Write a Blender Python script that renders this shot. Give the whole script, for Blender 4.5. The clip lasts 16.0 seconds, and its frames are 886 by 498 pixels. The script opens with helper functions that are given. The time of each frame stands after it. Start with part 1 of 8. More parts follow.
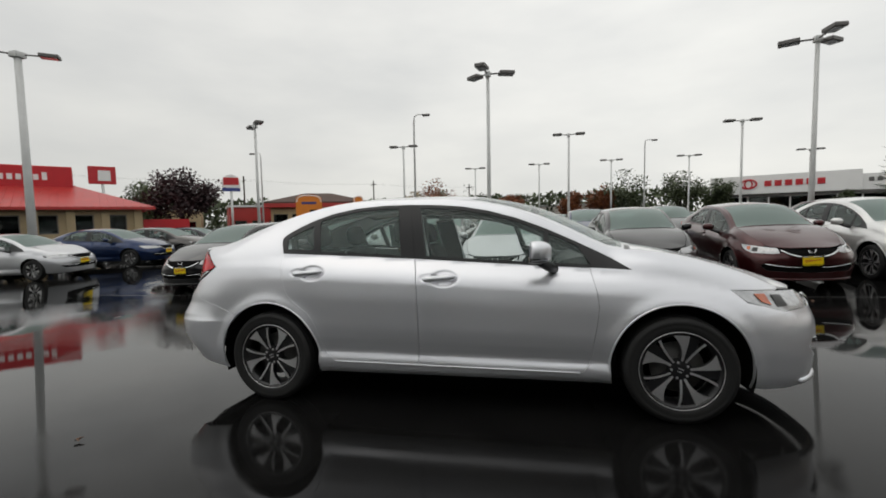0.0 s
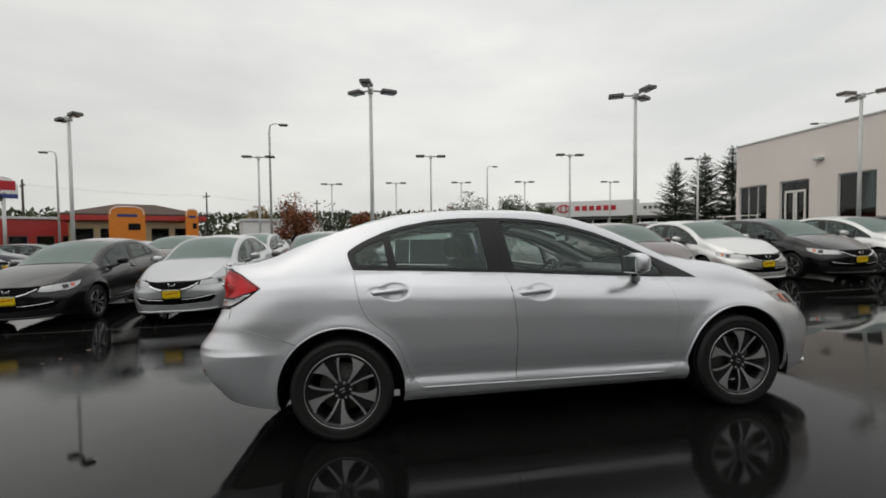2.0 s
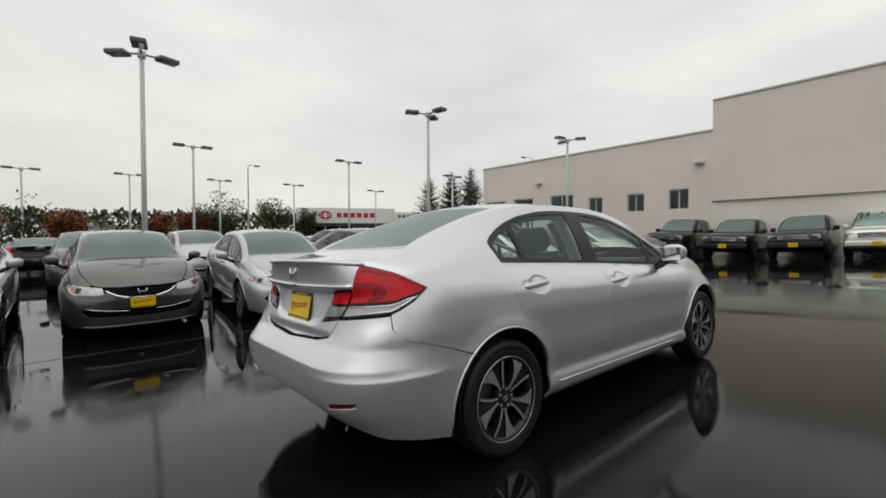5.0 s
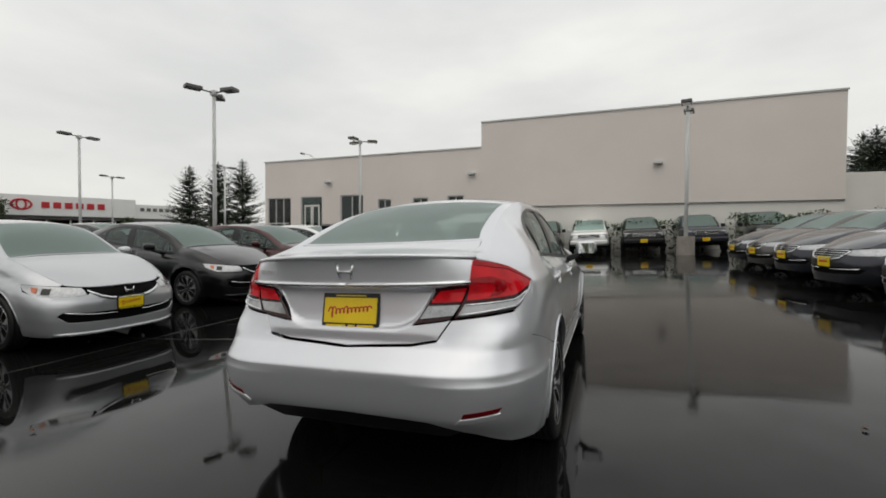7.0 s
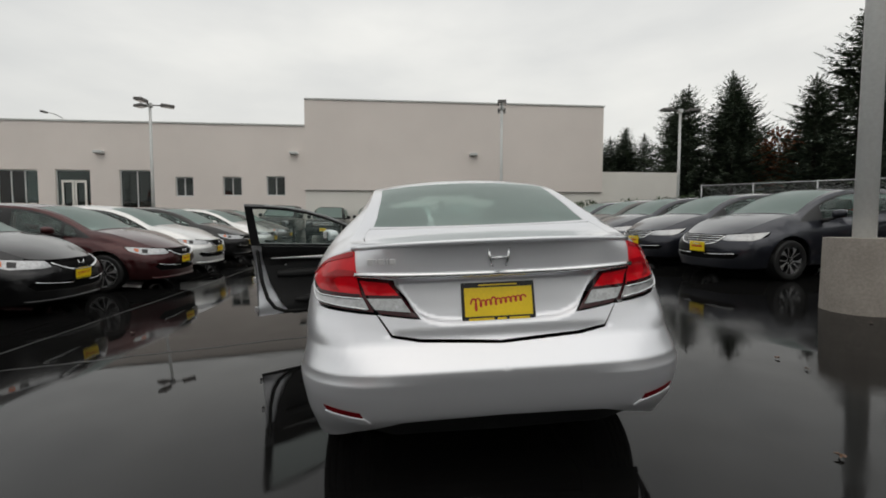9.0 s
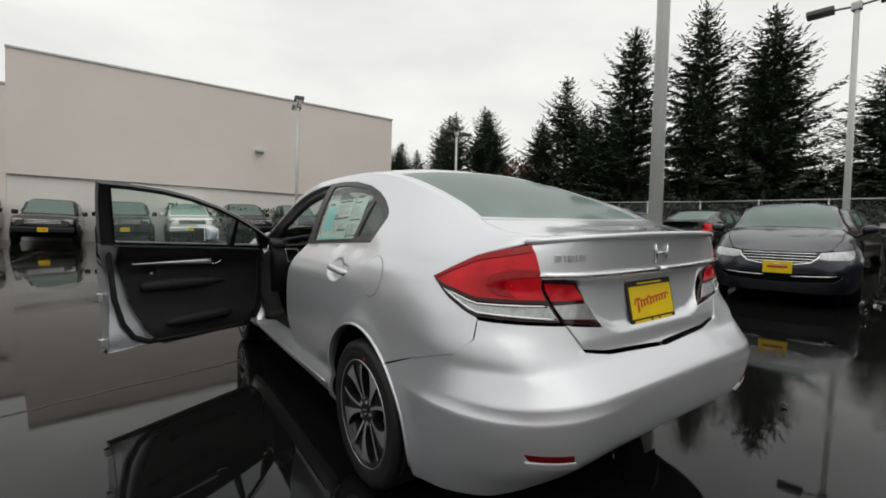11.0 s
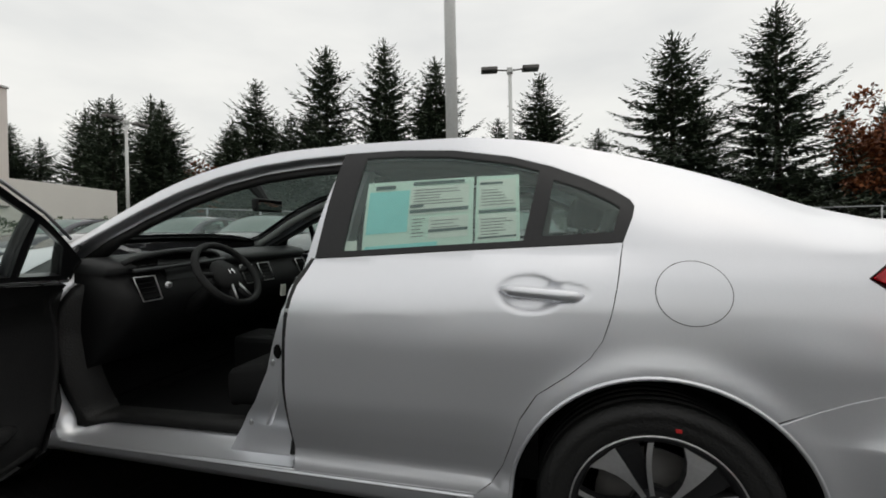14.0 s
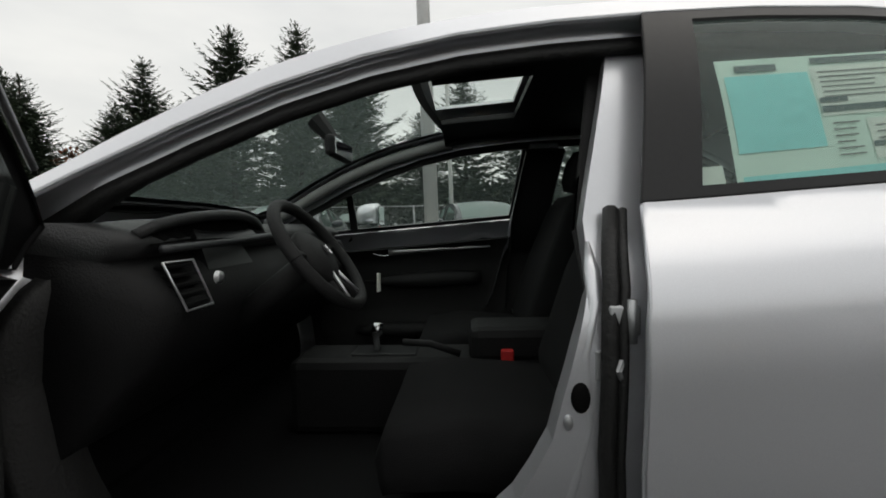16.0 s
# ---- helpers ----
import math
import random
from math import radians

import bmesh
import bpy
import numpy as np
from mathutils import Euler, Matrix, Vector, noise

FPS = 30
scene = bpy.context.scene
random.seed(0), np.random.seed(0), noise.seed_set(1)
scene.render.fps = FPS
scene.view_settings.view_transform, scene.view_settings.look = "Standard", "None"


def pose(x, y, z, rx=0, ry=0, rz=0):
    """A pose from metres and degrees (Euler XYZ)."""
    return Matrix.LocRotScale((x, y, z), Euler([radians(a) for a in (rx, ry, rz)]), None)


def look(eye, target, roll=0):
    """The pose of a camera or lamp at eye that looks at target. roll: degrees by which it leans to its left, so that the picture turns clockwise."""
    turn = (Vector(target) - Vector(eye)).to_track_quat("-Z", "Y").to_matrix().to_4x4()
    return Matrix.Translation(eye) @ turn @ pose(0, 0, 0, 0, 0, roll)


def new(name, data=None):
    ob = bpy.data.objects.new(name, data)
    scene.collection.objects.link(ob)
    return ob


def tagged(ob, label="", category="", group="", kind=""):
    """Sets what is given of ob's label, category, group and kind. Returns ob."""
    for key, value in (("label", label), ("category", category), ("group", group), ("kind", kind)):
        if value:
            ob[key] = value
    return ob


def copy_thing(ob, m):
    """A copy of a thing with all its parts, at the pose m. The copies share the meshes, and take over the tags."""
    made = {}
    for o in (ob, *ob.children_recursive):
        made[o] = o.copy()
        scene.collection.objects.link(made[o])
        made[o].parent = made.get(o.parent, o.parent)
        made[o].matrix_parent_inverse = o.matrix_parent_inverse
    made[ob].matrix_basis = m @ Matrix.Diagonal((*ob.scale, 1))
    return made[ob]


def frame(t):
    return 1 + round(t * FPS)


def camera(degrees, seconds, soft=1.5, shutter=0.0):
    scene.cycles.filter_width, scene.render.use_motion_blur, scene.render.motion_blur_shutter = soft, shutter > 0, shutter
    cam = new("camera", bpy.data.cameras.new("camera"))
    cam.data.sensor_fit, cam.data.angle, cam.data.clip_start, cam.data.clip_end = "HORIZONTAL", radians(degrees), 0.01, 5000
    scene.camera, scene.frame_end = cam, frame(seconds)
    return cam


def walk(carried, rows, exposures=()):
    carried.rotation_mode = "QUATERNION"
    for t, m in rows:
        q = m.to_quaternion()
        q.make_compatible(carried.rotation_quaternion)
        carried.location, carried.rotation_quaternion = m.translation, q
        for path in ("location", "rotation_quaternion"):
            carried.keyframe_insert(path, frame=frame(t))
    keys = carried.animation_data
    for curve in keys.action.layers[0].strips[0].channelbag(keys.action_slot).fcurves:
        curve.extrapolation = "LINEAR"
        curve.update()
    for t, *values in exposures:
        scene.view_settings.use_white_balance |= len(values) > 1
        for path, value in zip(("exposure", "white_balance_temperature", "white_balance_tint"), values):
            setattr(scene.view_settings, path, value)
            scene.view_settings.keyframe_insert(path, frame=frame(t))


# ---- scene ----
cam = camera(90.9, 16.0, soft=1.8)
PATH = [
    (0, (0.569, -3.534, 1.276), (0.113, -1.591, 1.136), -1.1),
    (0.5, (0.157, -3.576, 1.274), (-0.13, -1.599, 1.169), -1.4),
    (1, (-0.266, -3.58, 1.274), (-0.383, -1.585, 1.184), -1.4),
    (1.5, (-0.659, -3.569, 1.274), (-0.643, -1.57, 1.206), -1.1),
    (2, (-1.062, -3.522, 1.268), (-0.806, -1.54, 1.198), -0.6),
    (2.5, (-1.446, -3.435, 1.255), (-0.997, -1.488, 1.185), -0.5),
    (3, (-1.824, -3.327, 1.241), (-1.159, -1.441, 1.201), -1.5),
    (3.2, (-1.970, -3.270, 1.235), (-1.239, -1.410, 1.178), -1.2),
    (5.3, (-3.250, -2.240, 1.174), (-1.866, -0.797, 1.132), 0.1),
    (5.5, (-3.349, -2.116, 1.172), (-1.889, -0.75, 1.131), 0.3),
    (6, (-3.576, -1.792, 1.166), (-1.967, -0.604, 1.143), 0.6),
    (6.5, (-3.767, -1.443, 1.148), (-2.028, -0.456, 1.105), 0.7),
    (7, (-3.908, -1.1, 1.136), (-2.035, -0.398, 1.091), 0.3),
    (7.5, (-3.959, -0.717, 1.134), (-2.007, -0.282, 1.101), 1.2),
    (8, (-3.973, -0.341, 1.123), (-1.989, -0.091, 1.064), 0.3),
    (8.5, (-3.971, 0.04, 1.122), (-1.974, 0.037, 1.024), -0.2),
    (8.7, (-3.960, 0.192, 1.120), (-1.965, 0.116, 1.012), -0.1),
    (10.8, (-3.159, 1.563, 1.041), (-1.431, 0.559, 0.984), 1.2),
    (11, (-3.051, 1.655, 1.03), (-1.412, 0.512, 0.964), 1.4),
    (11.5, (-2.774, 1.848, 1.003), (-1.3, 0.498, 0.949), 1.7),
    (12, (-2.468, 2.014, 0.987), (-1.156, 0.506, 0.935), 0.5),
    (12.5, (-2.14, 2.142, 0.986), (-1.029, 0.481, 0.906), -1.2),
    (13, (-1.79, 2.175, 0.987), (-0.847, 0.411, 0.955), -1.3),
    (13.5, (-1.444, 2.153, 0.983), (-0.65, 0.317, 0.983), -0.1),
    (14, (-1.094, 2.111, 0.986), (-0.591, 0.175, 0.975), -1.1),
    (14.5, (-0.771, 2.013, 0.985), (-0.425, 0.043, 0.979), -1.2),
    (15, (-0.48, 1.873, 0.981), (-0.236, -0.112, 0.971), -0.8),
    (15.5, (-0.187, 1.711, 0.969), (-0.108, -0.287, 0.989), -1.3),
    (16, (0.007, 1.527, 0.9), (0.111, -0.47, 0.867), -2.3),
]
walk(cam, [(t, look(eye, target, roll)) for t, eye, target, roll in PATH],
     exposures=[(t, e, 6680, 8) for t, e in ((0.0, 0.02), (1.5, 0.04), (2.5, -0.1), (3.2, -0.1), (5.5, -0.03), (8.0, -0.05), (8.7, -0.08), (11.0, 0.08), (13.0, 0.05), (16.0, 0.03))])

# ---- light: an even overcast sky ----
world = bpy.data.worlds.new("world")
scene.world = world
world.use_nodes = True
wn, wl = world.node_tree.nodes, world.node_tree.links
wn.clear()
w_out = wn.new("ShaderNodeOutputWorld")
w_bg = wn.new("ShaderNodeBackground")
w_sky = wn.new("ShaderNodeTexSky")
w_sky.sky_type, w_sky.sun_disc = "NISHITA", False
w_sky.sun_elevation, w_sky.sun_rotation = radians(66), radians(283)
w_sky.air_density, w_sky.dust_density, w_sky.ozone_density = 1.0, 6.0, 1.0
w_geo = wn.new("ShaderNodeTexCoord")
w_sep = wn.new("ShaderNodeSeparateXYZ")
w_map = wn.new("ShaderNodeMapping")
w_map.inputs["Scale"].default_value = (1.0, 1.0, 3.0)
w_noise = wn.new("ShaderNodeTexNoise")
w_noise.inputs["Scale"].default_value = 2.2
w_noise.inputs["Detail"].default_value = 5.0
w_noise.inputs["Roughness"].default_value = 0.5
w_cloud = wn.new("ShaderNodeValToRGB")
w_cloud.color_ramp.elements[0].position, w_cloud.color_ramp.elements[0].color = 0.3, (6.5, 6.6, 6.7, 1)
w_cloud.color_ramp.elements[1].position, w_cloud.color_ramp.elements[1].color = 0.7, (8.3, 8.3, 8.2, 1)
w_grad = wn.new("ShaderNodeValToRGB")          # a cloud deck, a little brighter overhead
w_grad.color_ramp.elements[0].position, w_grad.color_ramp.elements[0].color = 0.0, (0.98, 0.98, 0.97, 1)
w_grad.color_ramp.elements[1].position, w_grad.color_ramp.elements[1].color = 0.7, (1.05, 1.05, 1.06, 1)
w_mul = wn.new("ShaderNodeMix")
w_mul.data_type, w_mul.blend_type = "RGBA", "MULTIPLY"
w_mul.inputs["Factor"].default_value = 1.0
w_mix = wn.new("ShaderNodeMix")
w_mix.data_type = "RGBA"
w_mix.inputs["Factor"].default_value = 0.93      # the cloud covers nearly all of the blue
wl.new(w_geo.outputs["Generated"], w_map.inputs["Vector"])
wl.new(w_map.outputs["Vector"], w_noise.inputs["Vector"])
wl.new(w_noise.outputs["Fac"], w_cloud.inputs["Fac"])
wl.new(w_geo.outputs["Generated"], w_sep.inputs["Vector"])
wl.new(w_sep.outputs["Z"], w_grad.inputs["Fac"])
wl.new(w_cloud.outputs["Color"], w_mul.inputs[6])
wl.new(w_grad.outputs["Color"], w_mul.inputs[7])
wl.new(w_sky.outputs["Color"], w_mix.inputs[6])
wl.new(w_mul.outputs[2], w_mix.inputs[7])
w_dot = wn.new("ShaderNodeVectorMath")               # the deck is a little thicker on one side
w_dot.operation = "DOT_PRODUCT"
w_dot.inputs[1].default_value = (-0.94, 0.30, -0.05)
w_thick = wn.new("ShaderNodeMapRange")
for nm, v in (("From Min", 0.15), ("From Max", 1.0), ("To Min", 1.0), ("To Max", 0.83)):
    w_thick.inputs[nm].default_value = v
w_dull = wn.new("ShaderNodeMix")
w_dull.data_type, w_dull.blend_type = "RGBA", "MULTIPLY"
w_dull.inputs["Factor"].default_value = 1.0
wl.new(w_geo.outputs["Generated"], w_dot.inputs[0])
wl.new(w_dot.outputs["Value"], w_thick.inputs["Value"])
wl.new(w_mix.outputs[2], w_dull.inputs[6])
wl.new(w_thick.outputs["Result"], w_dull.inputs[7])
wl.new(w_dull.outputs[2], w_bg.inputs["Color"])
w_bg.inputs["Strength"].default_value = 0.115
wl.new(w_bg.outputs["Background"], w_out.inputs["Surface"])

sun = new("sun", bpy.data.lights.new("sun", "SUN"))
sun.data.energy, sun.data.angle, sun.data.color = 0.5, radians(70), (1.0, 0.98, 0.95)
sun.matrix_world = look((0, 0, 60), (26, 6, 0))
scene.view_settings.exposure = 0.0


# ---- materials ----
def material(name, color, rough=0.5, metal=0.0, **more):
    m = bpy.data.materials.new(name)
    m.use_nodes = True
    b = m.node_tree.nodes["Principled BSDF"]
    b.inputs["Base Color"].default_value = (*color, 1)
    b.inputs["Roughness"].default_value = rough
    b.inputs["Metallic"].default_value = metal
    for k, v in more.items():
        b.inputs[k.replace("_", " ")].default_value = v
    return m


def varied(m, scale=4.0, fine=60.0, spread=0.25, bump=0.0, rough_spread=0.0, stretch=(1, 1, 1)):
    """Two scales of tone variation, a fine relief and uneven gloss on a plain material."""
    n, l = m.node_tree.nodes, m.node_tree.links
    b = n["Principled BSDF"]
    base = tuple(b.inputs["Base Color"].default_value)
    tc = n.new("ShaderNodeTexCoord")
    mp = n.new("ShaderNodeMapping")
    mp.inputs["Scale"].default_value = stretch
    l.new(tc.outputs["Object"], mp.inputs["Vector"])
    big, small = n.new("ShaderNodeTexNoise"), n.new("ShaderNodeTexNoise")
    big.inputs["Scale"].default_value, small.inputs["Scale"].default_value = scale, fine
    big.inputs["Detail"].default_value = small.inputs["Detail"].default_value = 4.0
    add = n.new("ShaderNodeMath")
    add.operation = "ADD"
    for k in (big, small):
        l.new(mp.outputs["Vector"], k.inputs["Vector"])
    l.new(big.outputs["Fac"], add.inputs[0])
    l.new(small.outputs["Fac"], add.inputs[1])
    rng = n.new("ShaderNodeMapRange")
    rng.inputs["From Min"].default_value, rng.inputs["From Max"].default_value = 0.6, 1.4
    rng.inputs["To Min"].default_value, rng.inputs["To Max"].default_value = 1 - spread, 1 + spread
    l.new(add.outputs[0], rng.inputs["Value"])
    mul = n.new("ShaderNodeMix")
    mul.data_type, mul.blend_type = "RGBA", "MULTIPLY"
    mul.inputs["Factor"].default_value = 1.0
    mul.inputs[6].default_value = base
    l.new(rng.outputs["Result"], mul.inputs[7])
    l.new(mul.outputs[2], b.inputs["Base Color"])
    if bump:
        bp = n.new("ShaderNodeBump")
        bp.inputs["Strength"].default_value, bp.inputs["Distance"].default_value = bump, 0.01
        l.new(small.outputs["Fac"], bp.inputs["Height"])
        l.new(bp.outputs["Normal"], b.inputs["Normal"])
    if rough_spread:
        r0 = b.inputs["Roughness"].default_value
        rr = n.new("ShaderNodeMapRange")
        rr.inputs["From Min"].default_value, rr.inputs["From Max"].default_value = 0.3, 0.7
        rr.inputs["To Min"].default_value, rr.inputs["To Max"].default_value = max(0.02, r0 - rough_spread), min(1, r0 + rough_spread)
        l.new(big.outputs["Fac"], rr.inputs["Value"])
        l.new(rr.outputs["Result"], b.inputs["Roughness"])
    return m


def wet_asphalt():
    """Dark asphalt under a thin film of rain: puddles that mirror, damp grain between them."""
    m = material("wet_asphalt", (0.03, 0.03, 0.032), 0.2)
    n, l = m.node_tree.nodes, m.node_tree.links
    b = n["Principled BSDF"]
    tc = n.new("ShaderNodeTexCoord")

    def tex(scale, detail=4.0):
        k = n.new("ShaderNodeTexNoise")
        k.inputs["Scale"].default_value, k.inputs["Detail"].default_value = scale, detail
        l.new(tc.outputs["Object"], k.inputs["Vector"])
        return k.outputs["Fac"]

    def ramp(src, lo, hi, a, z):
        k = n.new("ShaderNodeMapRange")
        k.interpolation_type = "SMOOTHSTEP"
        for nm, v in (("From Min", lo), ("From Max", hi), ("To Min", a), ("To Max", z)):
            k.inputs[nm].default_value = v
        l.new(src, k.inputs["Value"])
        return k.outputs["Result"]

    pool, grain, mid = tex(0.22, 3.0), tex(95.0, 5.0), tex(3.0, 6.0)
    mixp = n.new("ShaderNodeMix")
    mixp.inputs[0].default_value = 0.45
    l.new(pool, mixp.inputs[2])
    l.new(tex(1.1, 7.0), mixp.inputs[3])
    damp = mixp.outputs[0]
    l.new(ramp(damp, 0.46, 0.57, 0.008, 0.10), b.inputs["Roughness"])
    col = n.new("ShaderNodeValToRGB")
    col.color_ramp.elements[0].position, col.color_ramp.elements[0].color = 0.3, (0.0025, 0.0025, 0.0027, 1)
    col.color_ramp.elements[1].position, col.color_ramp.elements[1].color = 0.75, (0.010, 0.0098, 0.0095, 1)
    mixf = n.new("ShaderNodeMath")
    mixf.operation = "MULTIPLY_ADD"
    mixf.inputs[1].default_value = 0.55
    l.new(grain, mixf.inputs[0])
    half = n.new("ShaderNodeMath")
    half.operation = "MULTIPLY"
    half.inputs[1].default_value = 0.5
    l.new(mid, half.inputs[0])
    l.new(half.outputs[0], mixf.inputs[2])
    l.new(mixf.outputs[0], col.inputs["Fac"])
    l.new(col.outputs["Color"], b.inputs["Base Color"])
    bp = n.new("ShaderNodeBump")
    bp.inputs["Distance"].default_value = 0.004
    l.new(ramp(damp, 0.44, 0.60, 0.02, 0.11), bp.inputs["Strength"])
    rip = n.new("ShaderNodeMath")                    # the film lies unevenly on the grain
    rip.operation = "MULTIPLY_ADD"
    rip.inputs[1].default_value = 0.35
    l.new(grain, rip.inputs[0])
    l.new(tex(7.0, 3.0), rip.inputs[2])
    l.new(rip.outputs[0], bp.inputs["Height"])
    l.new(bp.outputs["Normal"], b.inputs["Normal"])
    reach = n.new("ShaderNodeVectorMath")            # the water stands deeper behind the car
    reach.operation = "DISTANCE"
    reach.inputs[1].default_value = (-6.0, 2.0, 0.0)
    l.new(tc.outputs["Object"], reach.inputs[0])
    near = n.new("ShaderNodeMath")
    near.operation = "MULTIPLY_ADD"
    near.inputs[1].default_value = 4.0
    l.new(mid, near.inputs[0])
    l.new(reach.outputs["Value"], near.inputs[2])
    l.new(ramp(near.outputs[0], 5.0, 10.5, 0.95, 0.42), b.inputs["Specular IOR Level"])
    b.inputs["IOR"].default_value = 1.23
    return m


M = {}
M["asphalt"] = wet_asphalt()
M["tar"] = varied(material("joint_tar", (0.008, 0.008, 0.008), 0.45), 5, 60, 0.3, 0.3)
M["stucco"] = varied(material("stucco", (0.80, 0.735, 0.69), 0.85), 0.35, 40, 0.07, 0.25)
M["white_wall"] = varied(material("painted_block", (0.80, 0.78, 0.73), 0.8), 0.5, 30, 0.08, 0.2)
M["pole"] = varied(material("pole_paint", (0.60, 0.61, 0.60), 0.5), 2.0, 30, 0.1)
M["fixture"] = varied(material("fixture_bronze", (0.12, 0.115, 0.11), 0.5), 3.0, 40, 0.15)
M["dark"] = material("dark_plastic", (0.005, 0.005, 0.0055), 0.7, 0.0, Specular_IOR_Level=0.2)
M["concrete"] = varied(material("concrete", (0.30, 0.27, 0.24), 0.85), 3, 40, 0.25, 0.3)

# ---- the lie of the land: the lot falls towards +y and rises towards +x ----
TILT = Matrix.Rotation(radians(-1.2), 4, "Y") @ Matrix.Rotation(radians(-2.1), 4, "X")
UP = TILT.to_3x3() @ Vector((0, 0, 1))


def eased(v, flat, k):
    a = abs(v)
    return v if a < flat else math.copysign(flat + k * (1 - math.exp(-(a - flat) / k)), v)


def ground_z(x, y):
    gx, gy = eased(x, 22, 12), eased(y, 16, 12)
    return -(UP.x * gx + UP.y * gy) / UP.z + far_side(y)


def far_side(y):
    """Past a shallow gutter the lot rises again under the far row of cars, then runs level."""
    def bend(a, w=0.7):
        return 0.0 if a < -w else a if a > w else (a + w) ** 2 / (4 * w)
    return 0.070 * bend(y - 4.3) - 0.034 * bend(y - 9.5) - 0.036 * bend(y - 16.0, 3.0)


def on_lot(x, y, turn=0.0):
    """A pose on the lot's slope, turned about the lot's normal."""
    e = 0.5
    sx = (ground_z(x + e, y) - ground_z(x - e, y)) / (2 * e)
    sy = (ground_z(x, y + e) - ground_z(x, y - e)) / (2 * e)
    up = Vector((-sx, -sy, 1)).normalized()
    q = Vector((0, 0, 1)).rotation_difference(up).to_matrix().to_4x4()
    return Matrix.Translation((x, y, ground_z(x, y))) @ q @ pose(0, 0, 0, 0, 0, turn)


# ---- mesh helpers ----
def link_mesh(name, bm, mat, smooth=True):
    me = bpy.data.meshes.new(name)
    bm.normal_update()
    bm.to_mesh(me)
    bm.free()
    for mm in (mat if isinstance(mat, (list, tuple)) else [mat]):
        me.materials.append(mm)
    if smooth:
        me.polygons.foreach_set("use_smooth", [True] * len(me.polygons))
    return me


def part(name, bm, mat, parent, label="", smooth=False):
    ob = new(name, link_mesh(name, bm, mat, smooth))
    ob.parent = parent
    if label:
        ob["label"] = label
    return ob


def thing(name, label, category, group="", kind="", at=None):
    ob = new(name)
    ob.empty_display_size = 0.2
    tagged(ob, label, category, group, kind)
    if at is not None:
        ob.matrix_basis = at
    return ob


def solid(name, bm, mat, label, category="", kind="", group="", at=None, smooth=False):
    ob = new(name, link_mesh(name, bm, mat, smooth))
    tagged(ob, label, category, group, kind)
    if at is not None:
        ob.matrix_basis = at
    return ob


def box(bm, x0, x1, y0, y1, z0, z1, bevel=0.0, m=None):
    g = bmesh.ops.create_cube(bm, size=1.0)
    vs = g["verts"]
    for v in vs:
        v.co = Vector(((x0 + x1) / 2 + v.co.x * (x1 - x0), (y0 + y1) / 2 + v.co.y * (y1 - y0), (z0 + z1) / 2 + v.co.z * (z1 - z0)))
    if bevel:
        es = list({e for v in vs for e in v.link_edges})
        r = bmesh.ops.bevel(bm, geom=es, offset=bevel, segments=2, profile=0.5, affect="EDGES")
        vs = list({v for f in r["faces"] for v in f.verts} | {v for v in vs if v.is_valid})
    if m is not None:
        bmesh.ops.transform(bm, matrix=m, verts=vs)
    return bm


def tube(bm, pts, r, sides=8, caps=True):
    """A tube along points; r is a radius or one for each point."""
    rs = r if isinstance(r, (list, tuple)) else [r] * len(pts)
    pts = [Vector(p) for p in pts]
    rings = []
    side = None
    for i, p in enumerate(pts):
        d = (pts[min(i + 1, len(pts) - 1)] - pts[max(i - 1, 0)]).normalized()
        if side is None:
            side = d.orthogonal().normalized()
        side = (side - d * side.dot(d)).normalized()
        up = d.cross(side)
        rings.append([bm.verts.new(p + (side * math.cos(a) + up * math.sin(a)) * rs[i]) for a in (2 * math.pi * k / sides for k in range(sides))])
    for a, b in zip(rings, rings[1:]):
        for k in range(sides):
            bm.faces.new((a[k], a[(k + 1) % sides], b[(k + 1) % sides], b[k]))
    if caps:
        bm.faces.new(rings[0][::-1])
        bm.faces.new(rings[-1])
    return bm


# ---- ground ----
def build_ground():
    xs = sorted(set([-900, -400, -200, -120, -80, -60, -48] + list(range(-40, 41, 2)) + [48, 60, 80, 120, 200, 400, 900]))
    ys = sorted(set(xs + [0.5 * k for k in range(-8, 40)]))
    bm = bmesh.new()
    grid = [[bm.verts.new((x, y, ground_z(x, y))) for y in ys] for x in xs]
    for i in range(len(xs) - 1):
        for j in range(len(ys) - 1):
            bm.faces.new((grid[i][j], grid[i + 1][j], grid[i + 1][j + 1], grid[i][j + 1]))
    lot = solid("ground", bm, M["asphalt"], "wet black asphalt parking lot with shallow puddles", "ground", "structure", smooth=True)
    rng = random.Random(5)
    for x0, y0, x1, y1 in ((0.72, 0.98, -0.95, 8.2), (-9.5, 4.35, 16.0, 4.2)):       # sealed joints between strips of paving
        bm = bmesh.new()
        n = 90
        rows = []
        for i in range(n + 1):
            f = i / n
            x, y = x0 + (x1 - x0) * f + rng.uniform(-0.012, 0.012), y0 + (y1 - y0) * f + rng.uniform(-0.012, 0.012)
            d = Vector((y1 - y0, x0 - x1, 0)).normalized() * rng.uniform(0.010, 0.022)
            rows.append([bm.verts.new((x + d.x * k, y + d.y * k, ground_z(x + d.x * k, y + d.y * k) + h)) for k, h in ((-1, -0.002), (-0.5, 0.004), (0.5, 0.004), (1, -0.002))])
        for a, b in zip(rows, rows[1:]):
            for k in range(3):
                bm.faces.new((a[k], b[k], b[k + 1], a[k + 1]))
        bmesh.ops.recalc_face_normals(bm, faces=bm.faces)
        part("paving_joint", bm, M["tar"], lot, "tarred paving joint", True)


build_ground()

